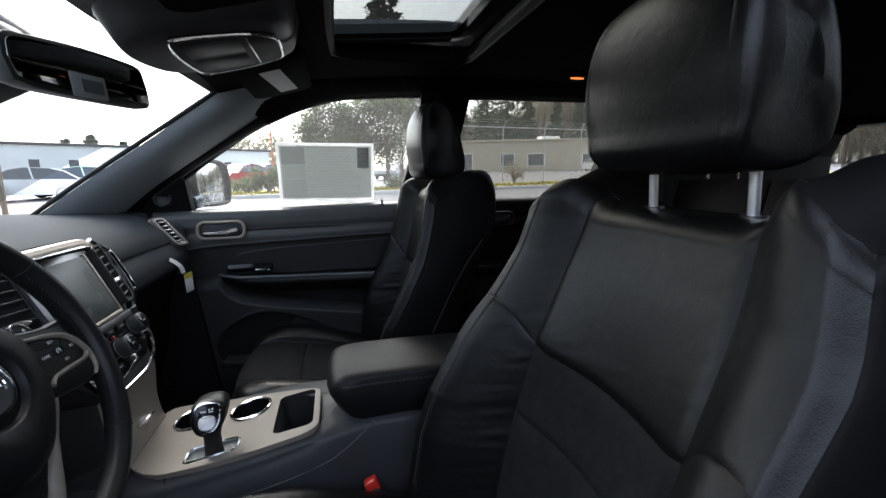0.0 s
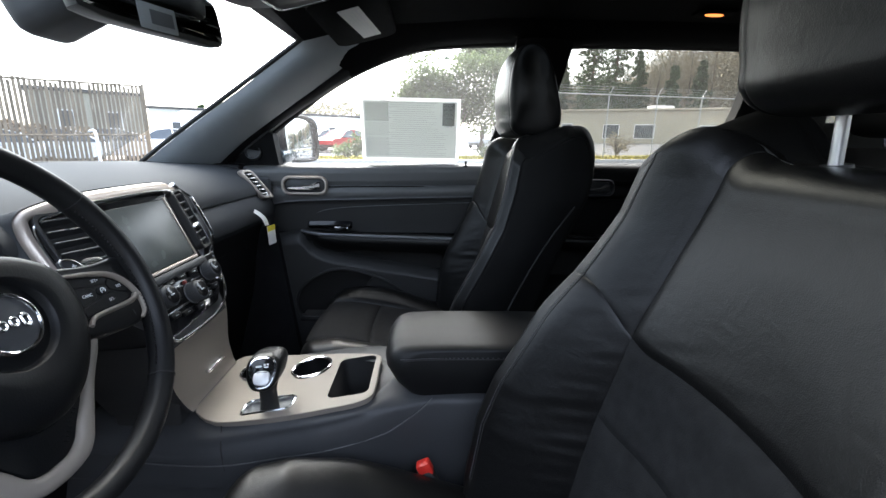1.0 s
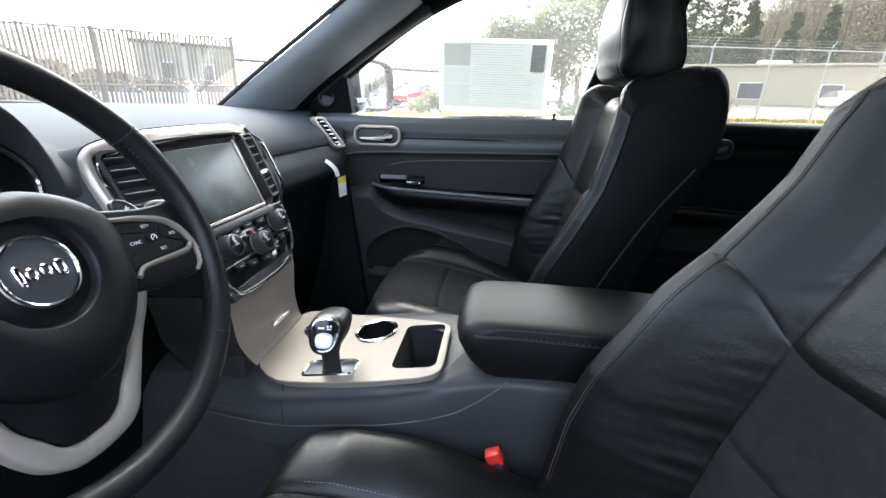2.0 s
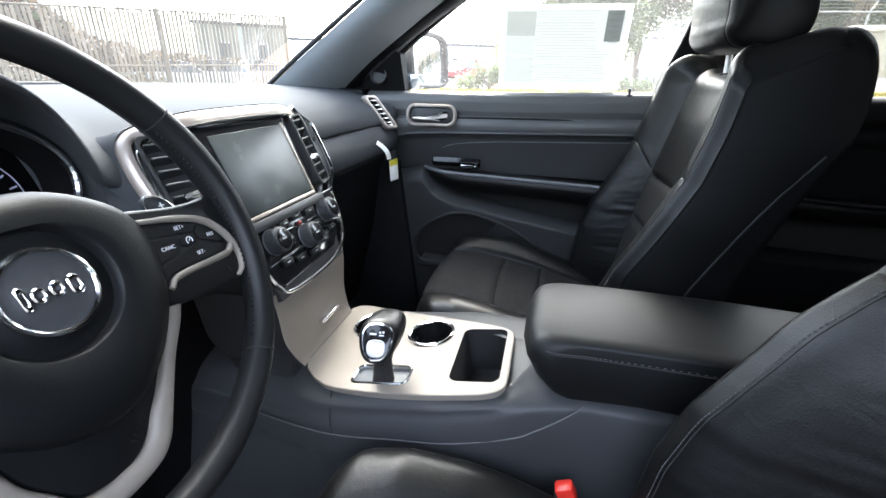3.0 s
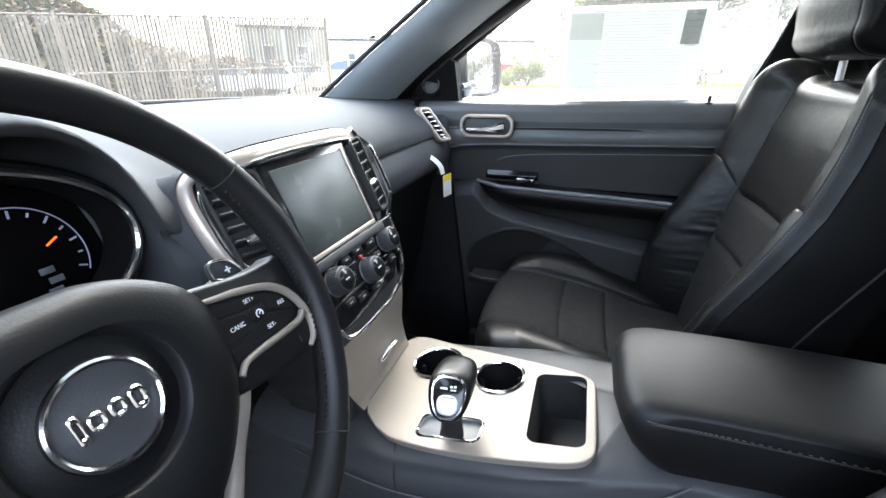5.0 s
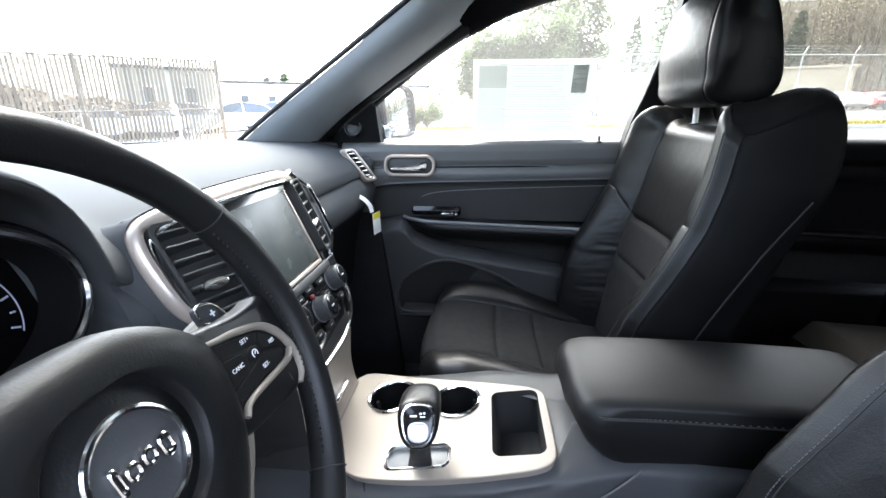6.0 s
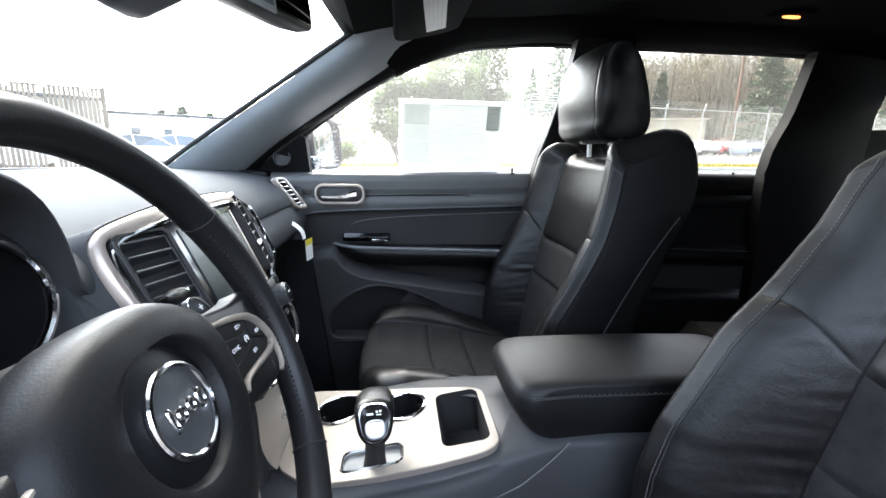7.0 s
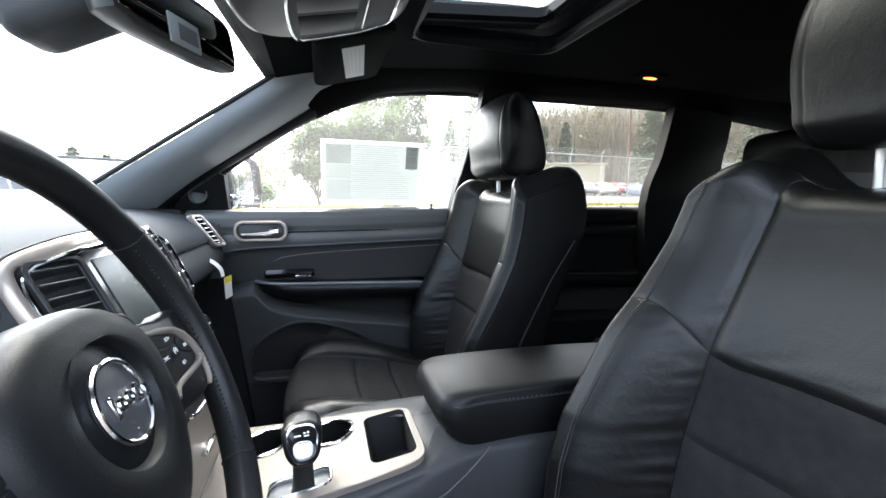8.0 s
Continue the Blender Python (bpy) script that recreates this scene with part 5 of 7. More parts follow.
    # the dark underside below the keys, with a small rocker mark
    part("spoke_mark", SW.box(sgn * 0.141, -0.045, -0.0125, 0.0008, 0.006, 0.0008, 0.0), STITCH, spoke)
    # shift paddle behind the spoke
    pad = [(0.1195, 0.027), (0.119, 0.036), (0.121, 0.0405), (0.127, 0.0410), (0.136, 0.0375), (0.143, 0.029), (0.145, 0.022), (0.135, 0.020)]
    pad = [(sgn * p.x, p.y) for p in smooth_line([(x, y, 0) for x, y in pad], 30)]
    paddle = part("shift_paddle", SW.plate(pad, -0.0455, -0.040, 0.002), DARKGREY, steering, "dark grey shift paddle")
    part("paddle_edge", tube([SW.at(x, y, -0.0400) for x, y in pad], 0.0011, 6, True), SATIN, paddle, "silver paddle edge")
    part("paddle_mark", SW.box(sgn * 0.1335, 0.0305, -0.0397, 0.0055, 0.0012, 0.0008, 0.0), LEGEND, paddle)
    part("paddle_mark", SW.box(sgn * 0.1335, 0.0305, -0.0397, 0.0012, 0.0055, 0.0008, 0.0), LEGEND, paddle)
# lower champagne spoke: one flat U from side to side
u_out = mirrored([(0.0, -0.1480), (0.024, -0.1450), (0.038, -0.1360), (0.047, -0.1240), (0.057, -0.1060), (0.069, -0.0800), (0.079, -0.0620), (0.089, -0.0420), (0.092, -0.0300)][::-1])
u_in = mirrored([(0.0, -0.1310), (0.014, -0.1305), (0.026, -0.1240), (0.035, -0.1110), (0.047, -0.0960), (0.057, -0.0760), (0.066, -0.0590), (0.078, -0.0400), (0.084, -0.0290)][::-1])
u_out, u_in = (smooth_line([(x - 0.013 * step(-0.055, -0.125, y), y, 0) for x, y in line], 97) for line in (u_out, u_in))
rings = []
for k, (a, b) in enumerate(zip(u_out, u_in)):
    deep = -0.0135 - 0.0095 * min(1, min(k, 96 - k) / 20)
    rings.append([SW.at(*(a.lerp(b, f)).xy, deep + c) for f, c in ((0.0, -0.014), (0.0, -0.003), (0.10, 0.0), (0.35, 0.0012), (0.65, 0.0012), (0.90, 0.0), (1.0, -0.003), (1.0, -0.014))])
part("lower_spoke", loft(rings), CHAMPAGNE, steering, "champagne lower spoke", 50)
part("lower_insert", SW.plate([(p.x, p.y) for p in smooth_line([(x - 0.013 * step(-0.055, -0.125, y), y, 0) for x, y in mirrored([(0.0, -0.05), (0.068, -0.056), (0.056, -0.0775), (0.045, -0.0975), (0.034, -0.112), (0.025, -0.1235), (0.012, -0.1305), (0.0, -0.1315)])], 44)], -0.05, -0.0262, 0.003), HUB, steering, "black lower spoke insert")
for k in range(8):
    a, b = 0.0305 - 0.0034 * k, -0.0985 - 0.0030 * k
    part("embossed_bar", rbox(SW.at(a - 0.003, b, -0.0260), (0.0042, 0.0016, 0.0010), 0.0003, 1, SW.turn() @ Matrix.Rotation(radians(-48), 3, "Z")), BLACKTRIM, steering)
part("hub_core", SW.plate(oval(0.070, 0.060), -0.075, -0.02, 0.01), HARD, steering)
column = thing("steering_column", SW.at(0, -0.01, -0.12), "black plastic steering column shroud", "steering column", kind="structure")
part("shroud", tube([SW.at(0, -0.012, -0.05), SW.at(0, -0.015, -0.10), SW.at(0, -0.02, -0.19)], [0.050, 0.060, 0.066], 24), HARD, column)
for sgn in (1, -1):
    part("stalk", tube([SW.at(sgn * 0.04, 0.0, -0.085), SW.at(sgn * 0.11, 0.012, -0.08), SW.at(sgn * 0.155, 0.018, -0.076)], [0.006, 0.007, 0.009], 10), HARD, column)


# ---- seats ----
def groove(d, depth=0.0052, width=0.0062):
    return depth * math.exp(-(d / width) ** 2)


BACK_EDGE = [(0.70, 0.125), (0.80, 0.118), (0.90, 0.130), (0.967, 0.152), (1.04, 0.189), (1.136, 0.233), (1.225, 0.256), (1.31, 0.272), (1.36, 0.285)]
BACK_MID = [(0.70, 0.205), (0.80, 0.215), (0.90, 0.232), (0.959, 0.244), (1.091, 0.274), (1.20, 0.298), (1.307, 0.325), (1.36, 0.338)]


def back_half(z):
    return table(z, [(0.70, 0.225), (0.80, 0.243), (0.95, 0.268), (1.08, 0.272), (1.20, 0.265), (1.28, 0.250), (1.325, 0.232), (1.36, 0.205)])


def back_top(s):
    return 1.300 + 0.048 * step(0.42, 0.80, abs(s)) - 0.048 * (max(0, abs(s) - 0.66) / 0.34) ** 2.4


def back_x(s, z):
    """Front face of a backrest: middle panel, then bolsters that come forward."""
    e, m = table(z, BACK_EDGE), table(z, BACK_MID)
    k = abs(s)
    inner = 0.56
    if k < inner:
        return m - 0.012 * (k / inner) ** 2
    t = (k - inner) / (1 - inner)
    f = m - 0.012
    peak = e - 0.010
    return f + (peak - f) * math.sin(min(1, t / 0.72) * math.pi / 2) ** 1.3 + (e - peak) * step(0.84, 1.0, t) + 0.010 * max(0, t - 0.90) / 0.10


def back_point(s, w, sink=0.0):
    """s across -1..1, w up 0..1 and over the top edge."""
    top, r = back_top(s), 0.036
    if w < 0.86:
        z = 0.72 + (top - r - 0.72) * (w / 0.86)
        return Vector((back_x(s, z) + sink, s * back_half(z), z))
    a = (w - 0.86) / 0.14 * radians(100 - 52 * step(0.45, 0.95, abs(s)))
    z = top - r
    half = back_half(z) * (1 - 0.13 * (1 - math.cos(a)) * abs(s) ** 3)
    return Vector((back_x(s, z) + r * (1 - math.cos(a)) * 1.25 + sink * math.cos(a), s * half, z + (r - sink * 0.5) * math.sin(a)))


def w_of(z):
    return (z - 0.72) / (1.29 - 0.72) * 0.86


def cross_seam(s):
    """Height of the seam over the backrest: level over the middle, rising over the bolsters."""
    return w_of(1.085) + (w_of(1.150) - w_of(1.085)) * max(0, (abs(s) - 0.56) / 0.44) ** 0.9


def seat_panel(s0, s1, w0, w1, at, shift, nu=22, nv=26, wrinkle=0.0):
    """A stitched panel of a backrest with its edges sunk into the seams."""
    sx, sy = shift
    soft = 0.0062 if max(abs(s0), abs(s1)) > 0.99 else 0.0

    def point(u, v):
        s = s0 + (s1 - s0) * u
        a, b = w0(s), w1(s)
        w = a + (b - a) * v
        d = min(u * abs(s1 - s0) * 0.26 if s0 > -1 else 1, (1 - u) * abs(s1 - s0) * 0.26 if s1 < 1 else 1, v * (b - a) * 0.55 + soft, (1 - v) * (b - a) * 0.55 + soft if b < 0.99 else 1)
        p = at(s, w, groove(d) * (1 - 0.97 * step(0.84, 0.99, abs(s))))
        if wrinkle:
            k = noise.noise(Vector((p.y * 16 + sy * 5, p.z * 75 + p.y * 30, 3.0))) * (0.5 + noise.noise(Vector((p.y * 5, p.z * 9 + sy, 7.0))))
            k *= (1 - step(0.80, 0.97, abs(s))) * step(0.0, 0.03, min(v, 1 - v) * (b - a) * 0.55)
            p.x += wrinkle * k * math.exp(-((d - 0.016) / 0.020) ** 2) + 0.35 * wrinkle * (1 - step(0.80, 0.97, abs(s))) * noise.noise(Vector((p.y * 9, p.z * 12, sy)))
        return p + Vector((sx, sy, 0))

    return sheet(point, nu, nv, lambda u, v: point(u, v) + Vector((0.03, -0.03 * (s0 + (s1 - s0) * u) ** 7, -0.004)))


def cushion_z(s, x):
    k = abs(s)
    edge = table(x, [(-0.25, 0.824), (-0.15, 0.842), (-0.07, 0.834), (0.0, 0.815), (0.12, 0.775), (0.24, 0.75)])
    mid = table(x, [(-0.25, 0.816), (-0.15, 0.816), (0.0, 0.790), (0.12, 0.762), (0.24, 0.745)])
    if k < 0.56:
        return mid
    t = (k - 0.56) / 0.44
    return mid + (edge - mid) * math.sin(min(1, t / 0.65) * math.pi / 2) - 0.022 * max(0, (t - 0.65) / 0.35) ** 2


def cushion_point(s, w, sink=0.0):
    """w from under the front lip (0) to the back (1)."""
    half = table(w, [(0, 0.215), (0.2, 0.245), (0.5, 0.262), (1, 0.262)])
    front = -0.264 + 0.03 * s * s
    if w < 0.22:
        a = (1 - w / 0.22) * radians(115)
        r = 0.05
        x0 = front + r
        return Vector((x0 - r * math.sin(a), s * half, cushion_z(s, x0) - r * (1 - math.cos(a)) * (1.2 if a < 1.57 else 1.5) - sink))
    x = front + 0.05 + (0.24 - front - 0.05) * (w - 0.22) / 0.78
    return Vector((x, s * half, cushion_z(s, x) - sink))


def stitches(name, pts, parent, mat=STITCH, size=(0.0032, 0.0009, 0.0009)):
    """Short threads along a line."""
    verts, faces = [], []
    for a, b in zip(pts, pts[1:]):
        way = (b - a).normalized()
        side = way.cross(Vector((0.3, 0.2, 0.93))).normalized()
        top = side.cross(way)
        mid, n = (a + b) / 2, len(verts)
        for x in (-1, 1):
            for y, z in ((-1, -1), (1, -1), (1, 1), (-1, 1)):
                verts.append(mid + way * x * min(size[0], (b - a).length * 0.7) / 2 + side * y * size[1] / 2 + top * z * size[2] / 2)
        faces += [tuple(n + i for i in f) for f in ((0, 1, 2, 3), (7, 6, 5, 4), (0, 4, 5, 1), (1, 5, 6, 2), (2, 6, 7, 3), (3, 7, 4, 0))]
    bm = bmesh.new()
    vs = [bm.verts.new(v) for v in verts]
    for f in faces:
        bm.faces.new([vs[i] for i in f])
    return part(name, bm, mat, parent, "", 0, "stuff")


POSTSTEEL = material("polished_steel_post", (0.85, 0.85, 0.86), 0.32, metal=0.85, mottle=0.03)


def make_headrest(parent, x0, yc, dz=0.0, post=0.0):
    side = smooth_line([(0.262, 0, 1.385), (0.256, 0, 1.44), (0.262, 0, 1.50), (0.280, 0, 1.540), (0.305, 0, 1.552), (0.335, 0, 1.540), (0.358, 0, 1.490), (0.378, 0, 1.42), (0.386, 0, 1.375),
                        (0.374, 0, 1.345), (0.330, 0, 1.334), (0.285, 0, 1.338), (0.264, 0, 1.358), (0.262, 0, 1.385)], 57)[:-1]
    c = Vector((0.318, 0, 1.443))

    def ring(f, k, bow):
        return [Vector((x0 + c.x + (p.x - c.x) * k + bow, yc + f * 0.131 * table(p.z, [(1.33, 0.90), (1.36, 0.955), (1.40, 0.99), (1.45, 1.0), (1.49, 0.985), (1.52, 0.955), (1.54, 0.915), (1.555, 0.88)]), c.z + dz + (p.z - c.z) * k)) for p in side]

    steps = [(0, 1.0), (0.2, 1.0), (0.4, 0.999), (0.6, 0.994), (0.75, 0.984), (0.80, 0.980), (0.825, 0.976), (0.838, 0.961), (0.851, 0.974), (0.89, 0.976), (0.935, 0.962), (0.968, 0.930), (0.988, 0.88), (1.002, 0.78), (1.010, 0.62), (1.014, 0.4)]
    steps = [(-f, k) for f, k in reversed(steps[1:])] + steps
    part("headrest", loft([ring(f, k, 0.012 * f * f) for f, k in steps]), LEATHER, parent, "black leather headrest", 70)
    for sg in (-1, 1):
        part("headrest_post", tube([(x0 + 0.352, yc + post + sg * 0.075, 1.25), (x0 + 0.346, yc + post + sg * 0.075, 1.35), (x0 + 0.342, yc + post + sg * 0.075, 1.42)], 0.0060, 14), POSTSTEEL, parent, "chrome headrest post")
        part("post_collar", tube([(x0 + 0.352, yc + post + sg * 0.075, 1.285), (x0 + 0.350, yc + post + sg * 0.075, 1.302)], [0.016, 0.013], 14), HARD, parent)


def make_seat(name, yc, dx_back, dx_cushion, label, lean=0.0, dx_head=0.0, dz_head=0.0, fat=0.0):
    def back_at(s, w, sink=0.0):
        p = back_point(s, w, sink)
        return p + Vector((lean * (p.z - 1.09) - fat * s * s * step(1.24, 1.06, p.z), 0, 0))

    seat = thing(name, (0.1 + dx_cushion, yc, 0.45), label, "car seat", "front seats")
    sh = (dx_back, yc)
    low, top, low2 = (lambda s: 0.0), (lambda s: 1.0), (lambda s: w_of(0.972))
    I = 0.56
    part("backrest_panel", seat_panel(-I, I, cross_seam, top, back_at, sh, 40, 50, 0.0018), LEATHER, seat, "smooth black leather upper panel", 60)
    part("backrest_panel", seat_panel(-I, I, low2, cross_seam, back_at, sh, 30, 22), SUEDE, seat, "matt black suede panel", 60)
    part("backrest_panel", seat_panel(-I, I, low, low2, back_at, sh, 30, 22), SUEDE, seat, "matt black suede panel", 60)
    for a, b in ((-1, -I), (I, 1)):
        part("bolster", seat_panel(a, b, cross_seam, top, back_at, sh, 40, 70, 0.0022), LEATHER, seat, "black leather upper bolster", 60)
        part("bolster", seat_panel(a, b, low, cross_seam, back_at, sh, 40, 110, 0.0042), LEATHER, seat, "black leather side bolster", 60)
    off = Vector((dx_back, yc, 0))

    def rear(w, s):
        """The back of the seat: straight up, then rounded over to meet the front at the top."""
        p = back_at(s, min(w, 0.82))
        x = table(p.z, [(0.70, 0.28), (0.80, 0.30), (0.966, 0.335), (1.10, 0.378), (1.20, 0.425), (1.27, 0.444), (1.34, 0.448)])
        low = Vector((x, p.y * 0.96, p.z))
        if w <= 0.82:
            return low
        a = (w - 0.82) / 0.18 * math.pi / 2
        hump = 0.055 * s * s * max(0, math.sin(2 * a)) ** 1.2
        tip = back_at(s, 1.0) + Vector((0.012, 0, -0.001))
        return Vector((tip.x + (low.x - tip.x) * max(0, math.cos(a)) ** 0.7, low.y + (tip.y - low.y) * math.sin(a) ** 2, low.z + (tip.z - low.z) * math.sin(a) ** 0.6 + hump))

    for sg in (-1, 1):
        def flank(u, v):
            a, b = back_at(sg, v), rear(v, sg)
            p = a.lerp(b, u) + off
            p.y += sg * 0.012 * math.sin(math.pi * u) - sg * groove(u * 0.15, 0.0025, 0.004)
            return p
        part("side_panel", sheet(flank, 16, 90, lambda u, v: flank(u, v) - Vector((0, sg * 0.02, 0))), SIDEVINYL, seat, "matt black vinyl seat side", 88)
        if sg * yc < 0:
            edge = 0.95 if yc > 0 else 0.865
            stitches("stitching", [back_at(sg * edge, 0.14 + 0.76 * k / 110, -0.0010) + off for k in range(111)], seat)
            part("edge_seam", tube([back_at(sg * (edge - 0.014), 0.14 + 0.76 * k / 60, -0.0002) + off for k in range(61)], 0.0008, 6), RUBBER, seat)

        arc = smooth_line([back_at(sg, v).lerp(rear(v, sg), u) + off + Vector((0, sg * (0.013 * math.sin(math.pi * u) + 0.001), 0)) for u, v in ((0.56, 0.16), (0.58, 0.32), (0.63, 0.48), (0.72, 0.62), (0.86, 0.74))], 30)
        part("shell_edge", tube(arc, 0.0018, 6), RUBBER, seat)

    def rear_face(u, v):
        return rear(v, 2 * u - 1) + off + Vector((0.018 * (1 - (2 * u - 1) ** 4), 0, 0))

    part("back_shell", sheet(rear_face, 30, 90, lambda u, v: rear_face(u, v) - Vector((0.02, 0, 0))), SIDEVINYL, seat, "black seat back shell", 60)
    part("back_top", sheet(lambda u, v: back_at(2 * u - 1, 1.0).lerp(rear(1.0, 2 * u - 1), v) + off, 24, 6, lambda u, v: back_at(2 * u - 1, 1.0).lerp(rear(1.0, 2 * u - 1), v) + off - Vector((0, 0, 0.02))), LEATHER, seat, "", 60)
    make_headrest(seat, dx_back + dx_head, yc, dz_head, -0.3 * dx_head)

    cs = (dx_cushion, yc)

    def wx(x):
        return 0.22 + (x + 0.20) / 0.44 * 0.78

    rows = ((lambda s: 0.0, lambda s: 0.085), (lambda s: 0.085, lambda s: wx(-0.070)), (lambda s: wx(-0.070), lambda s: wx(0.030)), (lambda s: wx(0.030), lambda s: 1.0))

    def cushion_panel(s0, s1, w0, w1, nu, nv):
        def point(u, v):
            s = s0 + (s1 - s0) * u
            a, b = w0(s), w1(s)
            w = a + (b - a) * v
            d = min(u * abs(s1 - s0) * 0.26, (1 - u) * abs(s1 - s0) * 0.26, v * (b - a) * 0.6, (1 - v) * (b - a) * 0.6)
            return cushion_point(s, w, groove(d)) + Vector((cs[0], cs[1], 0))
        return sheet(point, nu, nv, lambda u, v: point(u, v) + Vector((0.005, 0, -0.03)))

    part("cushion_panel", cushion_panel(-I, I, *rows[0], 26, 16), LEATHER, seat, "black leather front lip", 60)
    for r in rows[1:]:
        part("cushion_panel", cushion_panel(-I, I, *r, 26, 18), SUEDE, seat, "matt black suede seat panel", 60)
    for a, b in ((-1, -I), (I, 1)):
        part("cushion_bolster", cushion_panel(a, b, rows[0][0], rows[3][1], 22, 60), LEATHER, seat, "black leather seat bolster", 60)
    for sg in (-1, 1):
        def skirt(u, v):
            p = cushion_point(sg, v) + Vector((cs[0], cs[1], 0))
            p.y += sg * 0.012 * math.sin(math.pi * min(1, u * 1.3))
            p.z = p.z + (0.62 - p.z) * u
            return p
        part("cushion_side", sheet(skirt, 10, 30, lambda u, v: skirt(u, v) - Vector((0, sg * 0.02, 0))), LEATHER, seat, "", 60)
        stitches("stitching", [cushion_point(sg * 0.60, 0.25 + 0.7 * k / 75, -0.001) + Vector((*cs, 0)) for k in range(76)], seat)
    part("seat_base", rbox((0.02 + dx_cushion, yc, 0.60), (0.42, 0.44, 0.22), 0.02), HARD, seat)
    part("slide_rail", rbox((0.0 + dx_cushion, yc - 0.19, 0.465), (0.50, 0.03, 0.05), 0.005), RUBBER, seat)
    part("slide_rail", rbox((0.0 + dx_cushion, yc + 0.19, 0.465), (0.50, 0.03, 0.05), 0.005), RUBBER, seat)
    return seat


make_seat("passenger_seat", 0.458, 0.0, 0.0, "black leather front passenger seat with suede panels")
make_seat("driver_seat", -0.378, 0.09, 0.02, "black leather driver's seat with suede panels, set back", 0.07, 0.032, 0.012, 0.045)

for y, label in ((-0.118, "driver"), (0.20, "passenger")):
    buckle = thing("seatbelt_buckle", (0.085, y, 0.74), "black seatbelt buckle with a red release button", "seatbelt buckle", "seatbelt buckles")
    turn = Euler((0, radians(-25), 0)).to_matrix()
    part("body", rbox((0.09, y, 0.755), (0.028, 0.022, 0.075), 0.006, 2, turn), HARD, buckle)
    part("stalk", rbox((0.115, y, 0.70), (0.020, 0.010, 0.12), 0.004, 2, turn), HARD, buckle)
    part("release_button", rbox((0.077, y, 0.792), (0.024, 0.019, 0.024), 0.004, 2, turn), RED, buckle, "red release button")

stitches("stitching", [p + Vector((0, -0.0006, 0.0035)) for p in lid_seam[::1]], armrest)

# seat belt on the middle pillar
belt = thing("seat_belt", (0.36, 0.70, 0.55), "dark grey seat belt webbing hanging on the middle pillar", "seat belt")
WEBBING = material("grey_webbing", (0.10, 0.10, 0.105), 0.8, grain=0.5, grain_size=0.002, mottle=0.15)
part("webbing", band([(0.375, 0.625, 1.54), (0.352, 0.655, 1.40), (0.318, 0.692, 1.24), (0.29, 0.705, 0.95), (0.28, 0.70, 0.60)], [(0.415, 0.622, 1.54), (0.395, 0.652, 1.40), (0.362, 0.690, 1.24), (0.335, 0.703, 0.95), (0.325, 0.70, 0.60)], 30, 2, 0.002), WEBBING, belt)
part("anchor", rbox((0.395, 0.628, 1.545), (0.06, 0.03, 0.05), 0.01, 3), HARD, belt)

# rear bench, in shade
bench = thing("back_bench", (1.15, MID, 0.45), "black leather rear bench seat", "rear seat")
for yc in (-0.33, 0.04, 0.41):
    part("backrest", loft([[(x, yc + f * 0.18, z) for x, z in ((1.20 + 0.02 * f * f, 0.80), (1.25 + 0.02 * f * f, 1.0), (1.31 + 0.02 * f * f, 1.25), (1.35, 1.33), (1.40, 1.32), (1.42, 1.0), (1.38, 0.75))] for f in (-1, -0.9, 0, 0.9, 1)]), BLACKTRIM, bench)
    part("cushion", loft([[(x, yc + f * 0.18, z - 0.01 * f * f) for x, z in ((0.72, 0.62), (0.72, 0.76), (0.76, 0.81), (1.0, 0.80), (1.24, 0.77), (1.24, 0.60))] for f in (-1, -0.9, 0, 0.9, 1)]), BLACKTRIM, bench)
    if yc != 0.04:
        part("headrest", loft([[(1.34 + x * (1 - 0.12 * f ** 4), yc + f * 0.13, 1.44 + z * (1 - 0.15 * f ** 4)) for x, z in oval(0.055, 0.085, 20, 2.6)] for f in (-1, -0.93, -0.7, 0, 0.7, 0.93, 1)]), BLACKTRIM, bench)
        for sg in (-1, 1):
            part("headrest_post", tube([(1.36, yc + sg * 0.06, 1.29), (1.355, yc + sg * 0.06, 1.38)], 0.006, 8), CHROME, bench)
    part("bench_base", rbox((1.0, yc, 0.53), (0.5, 0.34, 0.14), 0.02), HARD, bench)


# ---- overhead ----
console_top = thing("overhead_console", (-0.16, MID, 1.60), "black overhead console with a chrome rimmed glasses bin", "overhead console", kind="structure")
oh = Plane((-0.165, MID - 0.01, 1.578), (0, 1, 0), (0.97, 0, 0.20))
oh.n = -Vector((-0.20, 0, 0.97)).normalized()
body = mirrored([(0.0, 0.148), (0.07, 0.146), (0.115, 0.125), (0.138, 0.07), (0.142, 0.0), (0.128, -0.07), (0.09, -0.110), (0.0, -0.125)])
body = [(p.x, p.y) for p in smooth_line([(x, y, 0) for x, y in body], 64)]
part("body", loft([[oh.at(x * k, y * k, c) for x, y in body] for k, c in ((1.08, -0.03), (1.0, 0.0), (0.96, 0.012), (0.88, 0.018), (0.4, 0.020))]), DARKGREY, console_top, "black overhead housing", 50)
lidl = [(p.x + 0.013, p.y) for p in smooth_line([(x, y, 0) for x, y in mirrored([(0.0, 0.117), (0.05, 0.115), (0.078, 0.096), (0.095, 0.060), (0.103, 0.025), (0.108, -0.015), (0.104, -0.037), (0.06, -0.046), (0.0, -0.048)])], 56)]
part("lamp_panel", oh.plate(lidl, 0.012, 0.024, 0.003), BLACKTRIM, console_top, "gloss black lamp and switch panel")
